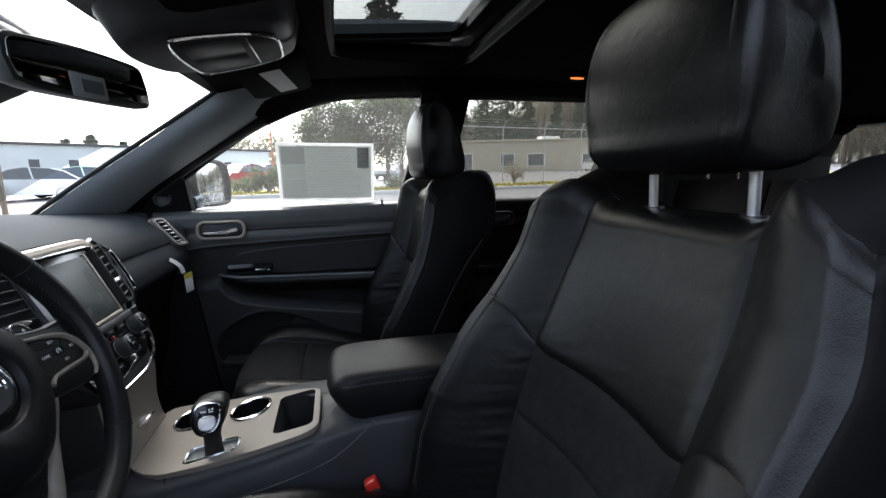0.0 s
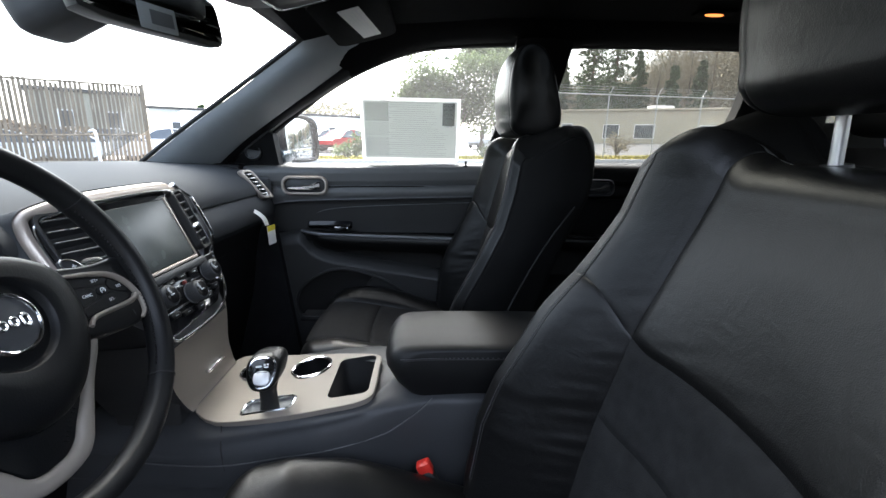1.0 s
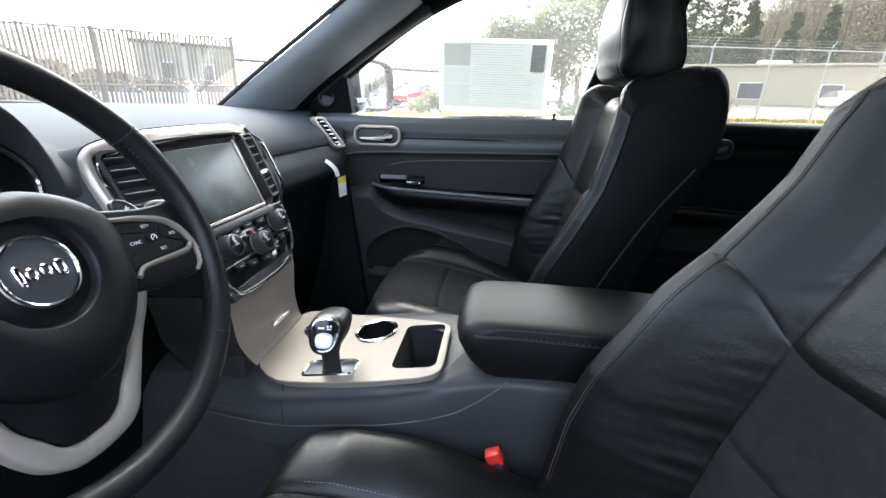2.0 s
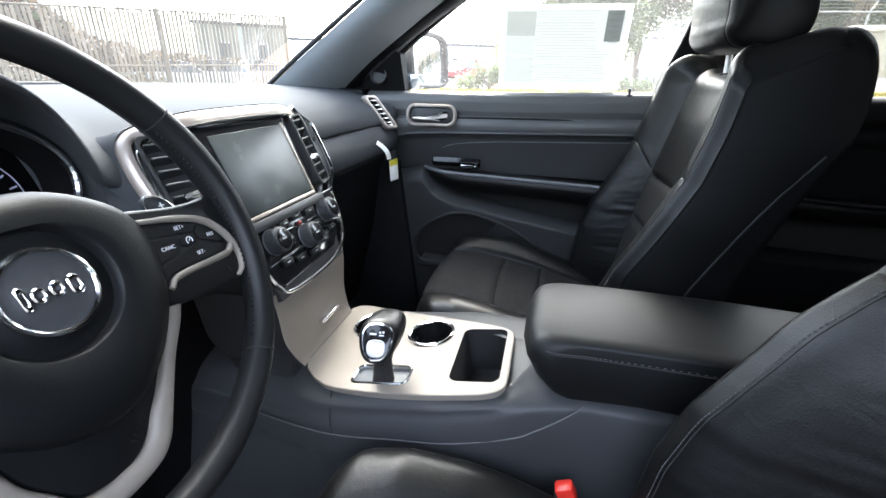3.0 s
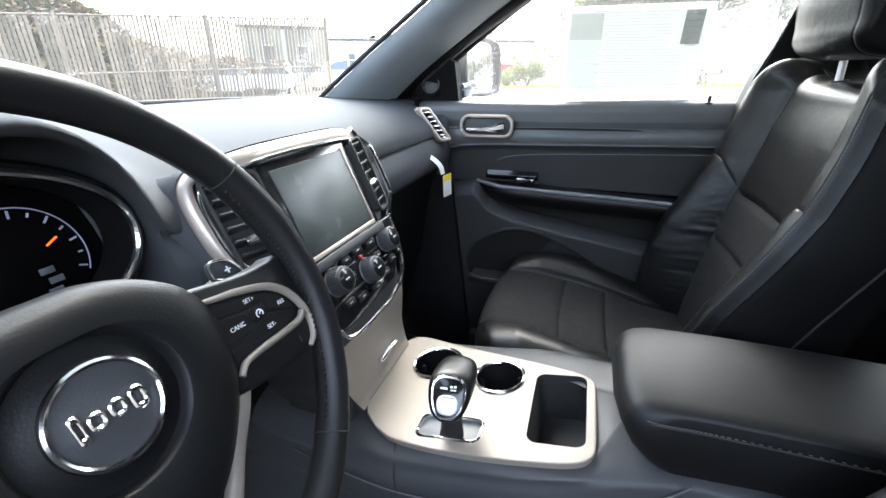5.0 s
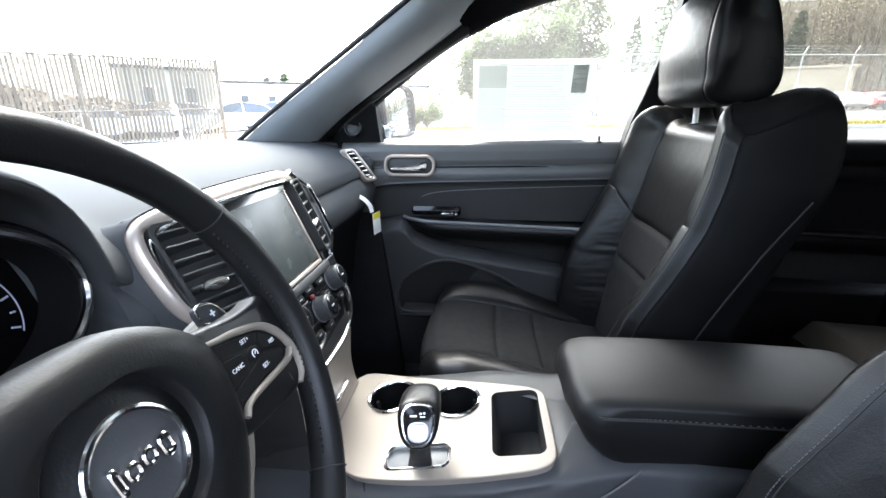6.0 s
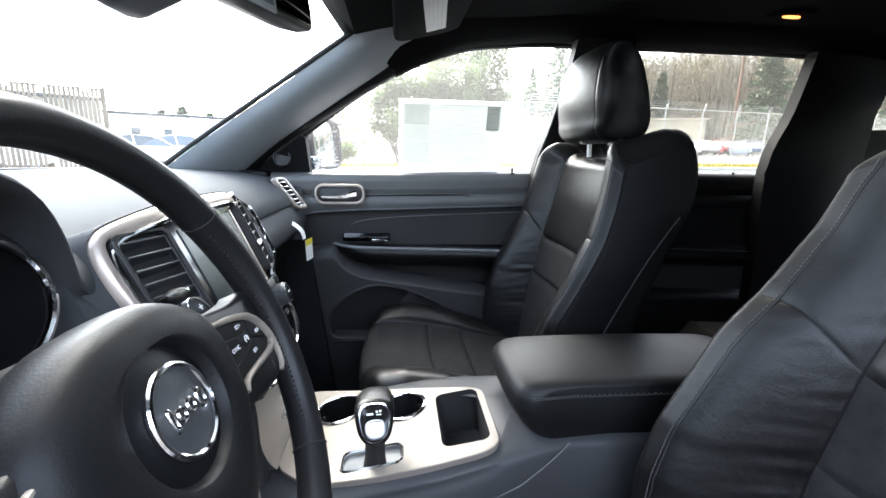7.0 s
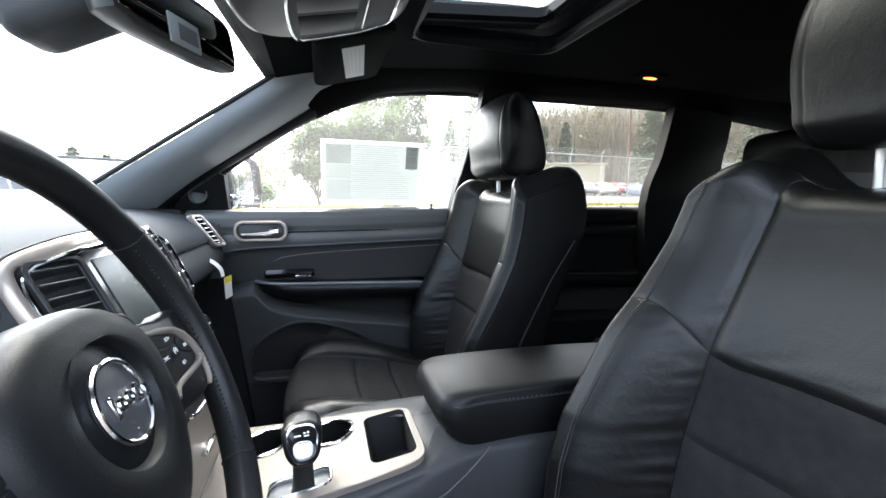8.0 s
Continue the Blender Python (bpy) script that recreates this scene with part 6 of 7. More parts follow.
part("panel_rim", tube([oh.at(x, y, 0.0235) for x, y in lidl], 0.0030, 8, True), CHROME, console_top, "chrome panel rim")
part("divider", oh.box(0.013, 0.070, 0.0245, 0.150, 0.003, 0.002, 0.0008), SATIN, console_top)
for a in (-0.032, 0.058):
    part("lens", oh.box(a, 0.012, 0.0236, 0.078, 0.090, 0.0014, 0.0005), DIALBLACK, console_top, "dark map lamp lens")
part("latch", oh.box(0.108, -0.070, 0.012, 0.006, 0.024, 0.006, 0.001), SATIN, console_top)

for sg in (1, -1):
    yv = MID + sg * 0.335
    visor = thing("sun_visor", (-0.10, yv, 1.595), "black cloth sun visor folded up, with a white label" if sg > 0 else "black cloth sun visor folded up", "sun visor", "sun visors")
    vp = Plane((-0.095, yv, 1.598), (0, 1, 0), (0.955, 0, 0.24))
    vp.n = -Vector((-0.24, 0, 0.955)).normalized()
    part("visor_pad", vp.plate(rounded(0.36, 0.165, 0.03, 6), -0.004, 0.014, 0.008), CLOTH, visor)
    part("pivot", tube([vp.at(-0.17, -0.075, 0.006), vp.at(-0.20, -0.078, 0.004)], 0.006, 10), HARD, visor)
    if sg > 0:
        tilt = Matrix.Rotation(radians(5.3), 2)
        part("label", vp.plate([tuple(tilt @ Vector(q)) for q in rounded(0.240, 0.047, 0.002, 2)], 0.0135, 0.0152, 0.0004, (0.007, 0.007)), PAPER, visor, "white warning label")
        for k in range(4):
            part("print", vp.plate([tuple(tilt @ Vector((x, y + 0.013 - 0.009 * k))) for x, y in rounded(0.20, 0.0016, 0.0005, 1)], 0.0152, 0.0156, 0.0001, (0.007, 0.007)), LEGEND, visor)

for sg in (1, -1):
    dome = thing("reading_lamp", (0.81, MID + sg * 0.43, 1.655), "small reading lamp in the headliner" if sg < 0 else "small lit amber reading lamp in the headliner", "lamp", "reading lamps")
    dp = Plane((0.81, MID + sg * 0.43, 1.659), (1, 0, 0), (0, -1, 0))
    part("lamp_body", dp.plate(rounded(0.10, 0.06, 0.015), -0.01, 0.004, 0.003), CLOTH, dome)
    part("lamp_lens", dp.plate(oval(0.024, 0.009), 0.003, 0.007, 0.002), glow("lamp_glow", (1.0, 0.25, 0.06), 0.16) if sg > 0 else PAPER, dome, "glowing amber lens" if sg > 0 else "")

# rear-view mirror
rv = Plane((-0.336, 0.0, 1.508), (0.32, 0.95, 0.02), (-0.10, 0.0, 0.99))
mirror = thing("rear_view_mirror", (-0.36, 0.035, 1.50), "black rear-view mirror with a paper label on its glass", "rear-view mirror")
shape = [(p.x, p.y) for p in smooth_line([(x, y, 0) for x, y in [(-0.125, 0.0), (-0.118, 0.030), (-0.08, 0.036), (0.0, 0.040), (0.08, 0.038), (0.112, 0.034), (0.122, 0.022), (0.126, -0.016), (0.120, -0.035), (0.10, -0.038), (0.04, -0.038), (0.0, -0.038), (-0.08, -0.036), (-0.118, -0.030)]], 48)]
part("housing", loft([[rv.at(x * k, y * k, c) for x, y in shape] for k, c in ((0.55, -0.050), (0.85, -0.040), (0.98, -0.020), (1.0, -0.004), (0.985, 0.002), (0.95, 0.003))]), HARD, mirror, "", 50)
part("mirror_face", rv.plate(shrink(shape, 0.007), 0.0, 0.0045, 0.001), DIMMIRROR, mirror, "silvered mirror glass")
part("label", rv.plate(rounded(0.062, 0.036, 0.002, 2), 0.004, 0.0058, 0.0003, (-0.004, -0.024 + 0.004)), INK, mirror, "pale grey label")
part("label_print", rv.box(0.002, -0.020, 0.0062, 0.038, 0.020, 0.0006, 0.0), DARKINK, mirror)
part("stem", tube([(-0.375, 0.0, 1.515), (-0.41, 0.01, 1.555), (-0.45, 0.02, 1.580)], [0.012, 0.014, 0.018], 12), HARD, mirror)
part("sensor_box", rbox((-0.455, -0.018, 1.512), (0.13, 0.095, 0.090), 0.026, 4, Euler((0, radians(-26), 0)).to_matrix()), DARKGREY, mirror, "grey sensor housing behind the mirror")

# outside mirror
om = thing("door_mirror", (-0.44, 1.0, 1.25), "dark painted outside door mirror with wet glass", "door mirror", kind="structure")
mo = Plane((-0.418, 1.02, 1.322), (0.22, 0.975, 0.0), (-0.05, 0, 1))
oml = [(p.x, p.y) for p in smooth_line([(x, y, 0) for x, y in [(-0.13, -0.06), (-0.135, 0.03), (-0.11, 0.078), (0.0, 0.090), (0.10, 0.075), (0.12, 0.02), (0.11, -0.055), (0.07, -0.078), (-0.08, -0.078), (-0.13, -0.06)]], 49)[:-1]]
part("housing", loft([[mo.at(x * k, y * k, c) for x, y in oml] for k, c in ((0.5, -0.12), (0.8, -0.10), (0.97, -0.05), (1.03, -0.005), (1.02, 0.004), (0.97, 0.004), (0.955, -0.006), (0.5, -0.008))]), BODYPAINT, om, "", 50)
part("mirror_face", mo.plate(shrink(oml, 0.006), -0.006, -0.001, 0.001), MIRROR, om, "silvered wet mirror glass")
part("mirror_rim", mo.rim_of([(x * 1.055, y * 1.06) for x, y in oml], shrink(oml, 0.008), -0.05, 0.008, 0.004), BLACKTRIM, om, "black mirror rim")
rnd = random.Random(8)
bm = bmesh.new()
for k in range(150):
    a, b, q = rnd.uniform(-0.11, 0.10), -0.062 + 0.13 * rnd.random() ** 1.8, rnd.uniform(0.0016, 0.0042)
    base = [bm.verts.new(mo.at(a + q * math.cos(j / 7 * math.tau), b + q * math.sin(j / 7 * math.tau), -0.0009)) for j in range(7)]
    tip = bm.verts.new(mo.at(a, b, -0.0009 + q * 0.5))
    for j in range(7):
        bm.faces.new((base[j], base[(j + 1) % 7], tip))
part("raindrops", bm, DARKPANE, om, "raindrops on the glass", 60, "stuff")
part("mirror_arm", rbox((-0.47, 0.90, 1.262), (0.09, 0.16, 0.05), 0.02), BODYPAINT, om)

# price sheet on the inside of the passenger window
sheet_1 = thing("window_sticker", (0.01, 0.845, 1.255), "white printed price sheet stuck inside the passenger window", "window sticker")
gz = Vector((0, -0.26, 1)).normalized()
sk = Plane((0.012, side_glass_y(1.362) - 0.0055, 1.362), (1, 0, 0), gz)


def on_sheet(name, a, b, w, h, c, mat, label=""):
    return part(name, sk.plate(rounded(w, h, 0.001, 2), c - 0.0004, c, 0.0001, (a, b)), mat, sheet_1, label, 0)


def thin_paper(name, colour):
    m = material(name, colour, 0.9, mottle=0.04)
    n, l = m.node_tree.nodes, m.node_tree.links
    lit, both = n.new("ShaderNodeBsdfTranslucent"), n.new("ShaderNodeMixShader")
    lit.inputs["Color"].default_value = (*colour, 1)
    both.inputs[0].default_value = 0.6
    l.new(n["Principled BSDF"].outputs[0], both.inputs[1])
    l.new(lit.outputs[0], both.inputs[2])
    l.new(both.outputs[0], n["Material Output"].inputs["Surface"])
    return m


def thin_ink(name, colour, cover):
    """Print on thin paper: it covers only part of the light."""
    m = material(name, colour, 0.9, mottle=0.06)
    n, l = m.node_tree.nodes, m.node_tree.links
    clear, both = n.new("ShaderNodeBsdfTransparent"), n.new("ShaderNodeMixShader")
    both.inputs[0].default_value = cover
    l.new(clear.outputs[0], both.inputs[1])
    l.new(n["Principled BSDF"].outputs[0], both.inputs[2])
    l.new(both.outputs[0], n["Material Output"].inputs["Surface"])
    return m


THIN = thin_paper("thin_white_paper", (0.40, 0.415, 0.405))
SLEEVE = thin_paper("white_sleeve_edge", (0.72, 0.72, 0.72))
FAINTINK = thin_ink("faint_green_grey_print", (0.36, 0.38, 0.34), 0.04)
PALEINK = thin_ink("pale_grey_print", (0.25, 0.27, 0.29), 0.07)
MIDINK = thin_ink("grey_print_box", (0.20, 0.22, 0.24), 0.14)
DEEPINK = thin_ink("dark_print_box", (0.12, 0.14, 0.15), 0.45)
on_sheet("paper", 0, 0, 0.323, 0.196, 0.0, THIN)
for a, h, w, t in ((0, 0.1035, 0.345, 0.011), (0, -0.1035, 0.345, 0.011), (-0.167, 0, 0.011, 0.196), (0.167, 0, 0.011, 0.196)):
    on_sheet("sleeve_edge", a, h, w, t, 0.0, SLEEVE, "white sleeve edge")
on_sheet("picture_box", -0.116, 0.062, 0.080, 0.062, 0.0008, MIDINK, "grey picture box")
on_sheet("picture_box", -0.116, 0.004, 0.080, 0.048, 0.0008, FAINTINK)
on_sheet("picture_box", -0.116, -0.058, 0.080, 0.068, 0.0008, FAINTINK)
on_sheet("dark_box", 0.132, 0.056, 0.042, 0.076, 0.0008, DEEPINK, "dark data box")
for k in range(26):
    on_sheet("print_bar", (0.012 if k < 13 else 0.030) - 0.006 * (k % 3), 0.093 - 0.0072 * k, (0.165, 0.15, 0.17, 0.12, 0.155)[k % 5] * (1 if k < 13 else 1.25), 0.0018 + 0.0008 * (k % 4 == 0), 0.0008, PALEINK)
for k in range(4):
    on_sheet("print_bar", 0.132, 0.085 - 0.014 * k, 0.030, 0.003, 0.0014, PALEINK)
on_sheet("print_bar", 0.135, 0.016, 0.024, 0.004, 0.0008, MIDINK)
on_sheet("print_bar", -0.085, 0.098, 0.03, 0.004, 0.0014, MIDINK)


# ---- the lot outside ----
def gz_at(x, y):
    return 0.03 * y + 0.02 * x


GROUND = material("wet_asphalt", (0.055, 0.057, 0.06), 0.62, spec=0.35, grain=0.6, grain_size=0.02, mottle=0.3, mottle_size=3.0)
GRASS = material("autumn_grass", (0.16, 0.15, 0.035), 0.9, grain=1.0, grain_size=0.05, mottle=0.5, mottle_size=0.6, tint=(0.30, 0.25, 0.05), spec=0.1)
CONCRETE = material("pale_concrete", (0.42, 0.41, 0.39), 0.8, grain=0.4, grain_size=0.02, mottle=0.15, mottle_size=0.5)
TANWALL = material("tan_wall", (0.42, 0.37, 0.27), 0.8, grain=0.2, grain_size=0.05, mottle=0.08, mottle_size=2)
GREYWALL = material("grey_corrugated_wall", (0.36, 0.335, 0.27), 0.7, grain=0.2, grain_size=0.05, mottle=0.12, mottle_size=2)
WHITEWALL = material("white_wall", (0.82, 0.82, 0.80), 0.7, mottle=0.05, mottle_size=2)
GALV = material("galvanised_steel", (0.40, 0.41, 0.41), 0.45, metal=0.6, mottle=0.12)
SLAT = material("weathered_fence_slat", (0.155, 0.118, 0.080), 0.75, mottle=0.25, mottle_size=0.4, random_piece=0.35)
BARK = material("brown_bark", (0.10, 0.075, 0.055), 0.9, grain=1.0, grain_size=0.03, mottle=0.3)
LEAF = material("mid_green_leaves", (0.060, 0.082, 0.033), 0.6, mottle=0.4, mottle_size=0.5, tint=(0.10, 0.122, 0.050))
leaf_nodes, leaf_links = LEAF.node_tree.nodes, LEAF.node_tree.links
thin, both = leaf_nodes.new("ShaderNodeBsdfTranslucent"), leaf_nodes.new("ShaderNodeMixShader")
thin.inputs["Color"].default_value = (0.09, 0.118, 0.048, 1)
both.inputs[0].default_value = 0.5
leaf_links.new(leaf_nodes["Principled BSDF"].outputs[0], both.inputs[1])
leaf_links.new(thin.outputs[0], both.inputs[2])
leaf_links.new(both.outputs[0], leaf_nodes["Material Output"].inputs["Surface"])
NEEDLE = material("dark_green_needles", (0.022, 0.045, 0.02), 0.7, mottle=0.5, mottle_size=0.6, tint=(0.05, 0.08, 0.03))
TWIG = material("bare_brown_twigs", (0.22, 0.18, 0.12), 0.9, mottle=0.4, mottle_size=2.0, tint=(0.30, 0.27, 0.18))
PALETWIG = material("pale_brown_twigs", (0.26, 0.22, 0.16), 0.9, mottle=0.4, mottle_size=2.0, tint=(0.22, 0.20, 0.14))
RUSTLEAF = material("rusty_leaves", (0.12, 0.068, 0.032), 0.8, mottle=0.4, mottle_size=1.0, tint=(0.17, 0.11, 0.055))
RUST = material("orange_paint", (0.50, 0.17, 0.06), 0.6, mottle=0.15)
TYRE = material("tyre_rubber", (0.02, 0.02, 0.02), 0.8, mottle=0.2)

solo("ground", sheet(lambda u, v: (-300 + 600 * u, -300 + 600 * v, gz_at(-300 + 600 * u, -300 + 600 * v)), 20, 20,
                     lambda u, v: (-300 + 600 * u, -300 + 600 * v, gz_at(-300 + 600 * u, -300 + 600 * v) - 0.5)), GROUND, "wet grey asphalt lot", "ground", "structure", 0)


def strip(name, x0, x1, y0, y1, h, mat, label, cat, kind="structure"):
    return solo(name, sheet(lambda u, v: (x0 + (x1 - x0) * u, y0 + (y1 - y0) * v, gz_at(x0 + (x1 - x0) * u, y0 + (y1 - y0) * v) + h), 30, 3,
                            lambda u, v: (x0 + (x1 - x0) * u, y0 + (y1 - y0) * v, gz_at(x0 + (x1 - x0) * u, y0 + (y1 - y0) * v) - 0.1)), mat, label, cat, kind, 0)


strip("kerb", -9, 40, 18.6, 18.8, 0.14, CONCRETE, "pale concrete kerb", "kerb")
strip("verge", -9, 40, 18.8, 22.5, 0.12, GRASS, "yellow autumn grass verge", "verge")

# blades and fallen leaves on the verge
rnd = random.Random(4)
bm = bmesh.new()
for k in range(2600):
    x, y = rnd.uniform(-9, 20), rnd.uniform(18.85, 21.0)
    z, a, h = gz_at(x, y) + 0.12, rnd.uniform(0, math.tau), rnd.uniform(0.04, 0.14)
    w = Vector((math.cos(a), math.sin(a), 0)) * 0.05
    p = Vector((x, y, z))
    bm.faces.new([bm.verts.new(q) for q in (p - w, p + w, p + w * 0.4 + Vector((0, 0, h)))])
solo("grass_tufts", bm, GRASS, "tufts of yellowed grass and leaves", "grass", "stuff", 0)


def leaf_cloud(points, size, rnd, droop=0.0):
    bm = bmesh.new()
    for p in points:
        s = size * rnd.uniform(0.6, 1.4)
        a = Vector((rnd.gauss(0, 1), rnd.gauss(0, 1), rnd.gauss(0, 0.6) - droop)).normalized() * s
        b = a.orthogonal().normalized() * s * 0.6
        b.rotate(Matrix.Rotation(rnd.uniform(0, 6.28), 3, a))
        bm.faces.new([bm.verts.new(q) for q in (p - a, p - b * 0.8, p + a, p + b)])
    return bm


def broad_tree(x, y, h, r, seed, mat=LEAF, label="broadleaf tree with fresh green leaves", name="tree", n=9000, trunk=None, size=0.075):
    rnd = random.Random(seed)
    z0 = gz_at(x, y)
    tree = thing(name, (x, y, z0), label, name)
    trunk = trunk if trunk is not None else h * 0.35
    bm = tube(smooth_line([(x, y, z0 - 0.1), (x + 0.1, y, z0 + trunk * 0.6), (x, y + 0.1, z0 + trunk), (x + 0.1, y, z0 + h * 0.75)], 12), [0.16 * h / 5 * (1 - 0.06 * k) for k in range(12)], 8)
    clumps = []
    for k in range(26):
        a, e = rnd.uniform(0, math.tau), rnd.uniform(-0.5, 1.0)
        c = Vector((x + math.cos(a) * r * rnd.uniform(0.25, 0.8), y + math.sin(a) * r * rnd.uniform(0.25, 0.8), z0 + trunk + (h - trunk) * (0.45 + 0.42 * e)))
        clumps.append((c, r * rnd.uniform(0.22, 0.42)))
        base = Vector((x, y, z0 + trunk * rnd.uniform(0.8, 1.3)))
        if k % 2 == 0:
            bm = joined(bm, tube([base, base.lerp(c, 0.5) + Vector((0, 0, 0.1)), c], [0.05, 0.035, 0.012], 5))
    part("trunk", bm, BARK, tree, "brown bark")
    pts = []
    for k in range(n):
        c, q = rnd.choice(clumps)
        v = Vector((rnd.gauss(0, 1), rnd.gauss(0, 1), rnd.gauss(0, 0.8)))
        pts.append(c + v.normalized() * q * rnd.random() ** 0.45)
    part("crown", leaf_cloud(pts, size, rnd), mat, tree, "", 0)
    return tree


def conifer(x, y, h, r, seed, label="tall dark green conifer", n=14000, bottom=0.08, size=0.17):
    rnd = random.Random(seed)
    z0 = gz_at(x, y)
    tree = thing("conifer", (x, y, z0), label, "conifer tree", "conifers")
    bm = tube([(x, y, z0 - 0.1), (x + 0.1, y, z0 + h * 0.5), (x, y, z0 + h)], [h * 0.012, h * 0.009, 0.03], 7)
    pts = []
    tiers = int(h * 1.6)
    for t in range(tiers):
        f = bottom + (1 - bottom) * t / tiers
        for k in range(7):
            a = rnd.uniform(0, math.tau)
            reach = r * (1 - f) ** 0.8 * rnd.uniform(0.55, 1.15) + 0.15
            base = Vector((x, y, z0 + h * f))
            tip = base + Vector((math.cos(a) * reach, math.sin(a) * reach, -0.25 * reach))
            if k < 2:
                bm = joined(bm, tube([base, tip], [0.04, 0.01], 4))
            m = max(3, int(n / tiers / 7 * (1.5 - f)))
            for _ in range(m):
                q = rnd.random() ** 0.7
                pts.append(base.lerp(tip, q) + Vector((rnd.gauss(0, 0.10 * reach), rnd.gauss(0, 0.10 * reach), rnd.gauss(-0.1, 0.14))))
    part("trunk", bm, BARK, tree, "brown bark")
    part("crown", leaf_cloud(pts, size, rnd, 0.4), NEEDLE, tree, "", 0)
    return tree


def polar(az, d):
    return (-0.1 + d * math.sin(radians(az)), -0.6 + d * math.cos(radians(az)))


broad_tree(*polar(3.5, 23.5), 5.2, 2.8, 11, n=22000, trunk=0.9, size=0.095, label="broadleaf tree with pale green leaves beside the verge")
broad_tree(*polar(-0.4, 24.5), 4.0, 1.6, 17, label="small broadleaf tree with pale leaves by the verge", n=11000, trunk=0.4, size=0.085)
broad_tree(*polar(9.0, 30), 8.2, 3.0, 12, n=24000, trunk=1.4, size=0.10, label="taller broadleaf tree with dense green leaves")
broad_tree(*polar(-7.6, 21.5), 1.25, 1.0, 13, name="bush", label="round green shrub on the verge", n=1800, trunk=0.15, size=0.07)
broad_tree(*polar(-10.2, 21.8), 0.8, 0.9, 14, name="bush", label="low yellow green shrub on the verge", n=1100, trunk=0.1, size=0.06)
broad_tree(*polar(9.5, 21.0), 0.7, 1.0, 15, name="bush", label="low yellow green shrub on the verge", n=1100, trunk=0.1, size=0.06)
broad_tree(*polar(24, 24.0), 1.3, 0.9, 16, mat=TWIG, name="bush", label="bare brown shrub by the wire fence", n=700, trunk=0.2, size=0.05)
for az, d, h, r, seed in ((16.8, 75, 13, 2.6, 21), (20.0, 72, 21, 4.2, 22), (22.6, 76, 23, 4.6, 23), (25.0, 78, 14, 3.6, 24), (28.8, 74, 11, 3.0, 25), (31.5, 78, 12, 3.0, 26), (41.6, 60, 12.5, 4.2, 27), (45.0, 66, 12, 4.0, 28), (12.6, 85, 13, 3.0, 29),
                          (-26.5, 95, 6.6, 3.4, 30), (-24.5, 96, 7.4, 3.8, 31), (-22.0, 97, 6.4, 3.4, 32), (52, 70, 14, 4, 33)):
    conifer(*polar(az, d), h, r, seed)
conifer(*polar(7.2, 34), 19, 3.2, 40, "tall open conifer standing over the lot", 3000, 0.38, 0.26)

# bare woods behind the fence
rnd = random.Random(9)
bm, pts, twigs = bmesh.new(), [], []
trunks = []
for k in range(190):
    az, d = rnd.uniform(15, 64), rnd.uniform(82, 105)
    x, y = polar(az, d)
    h = rnd.uniform(12, 19) * (1.0 if az > 27 else 0.62)
    z = gz_at(x, y)
    trunks.append(tube([(x, y, z), (x + rnd.gauss(0, 0.3), y, z + h * 0.5), (x + rnd.gauss(0, 0.5), y, z + h)], [0.22, 0.14, 0.03], 5))
    for _ in range(1500):
        f = rnd.uniform(0.12, 1)
        pts.append(Vector((x + rnd.gauss(0, 1.9), y + 8 + rnd.gauss(0, 1.5), z + h * f)))
    for _ in range(300):
        f = rnd.uniform(0.05, 1.03)
        twigs.append(Vector((x + rnd.gauss(0, 1.5), y + rnd.gauss(0, 1.5), z + h * f)))
solo("bare_wood_trunks", joined(bm, *trunks), BARK, "bare trunks of a winter wood", "wood", "stuff")
solo("withered_wood", leaf_cloud(pts, 0.19, rnd), TWIG, "withered brown leaves of a winter wood", "wood", "stuff", 0)
bm = bmesh.new()
for p in twigs:
    up = Vector((rnd.gauss(0, 0.35), rnd.gauss(0, 0.35), 1)).normalized() * rnd.uniform(0.35, 1.0)
    w = Vector((rnd.uniform(0.025, 0.05), 0, 0))
    bm.faces.new([bm.verts.new(q) for q in (p - up - w, p - up + w, p + up + w * 0.3, p + up - w * 0.3)])
solo("bare_wood_twigs", bm, PALETWIG, "pale brown twigs of a winter wood", "wood", "stuff", 0)
pts = []
for k in range(6000):
    az, d = rnd.uniform(-19, -4), rnd.uniform(70, 84)
    x, y = polar(az, d)
    pts.append(Vector((x, y, gz_at(x, y) + rnd.uniform(0.5, 7.2) * (0.8 + 0.25 * noise.noise(Vector((az * 0.5, 0, 0)))))))
solo("brown_trees", leaf_cloud(pts, 0.28, rnd), TWIG, "rusty brown tree tops behind the white building", "wood", "stuff", 0)
HEDGEGREEN = material("dull_green_hedge_leaves", (0.060, 0.070, 0.030), 0.8, mottle=0.4, mottle_size=1.0, tint=(0.10, 0.10, 0.045))
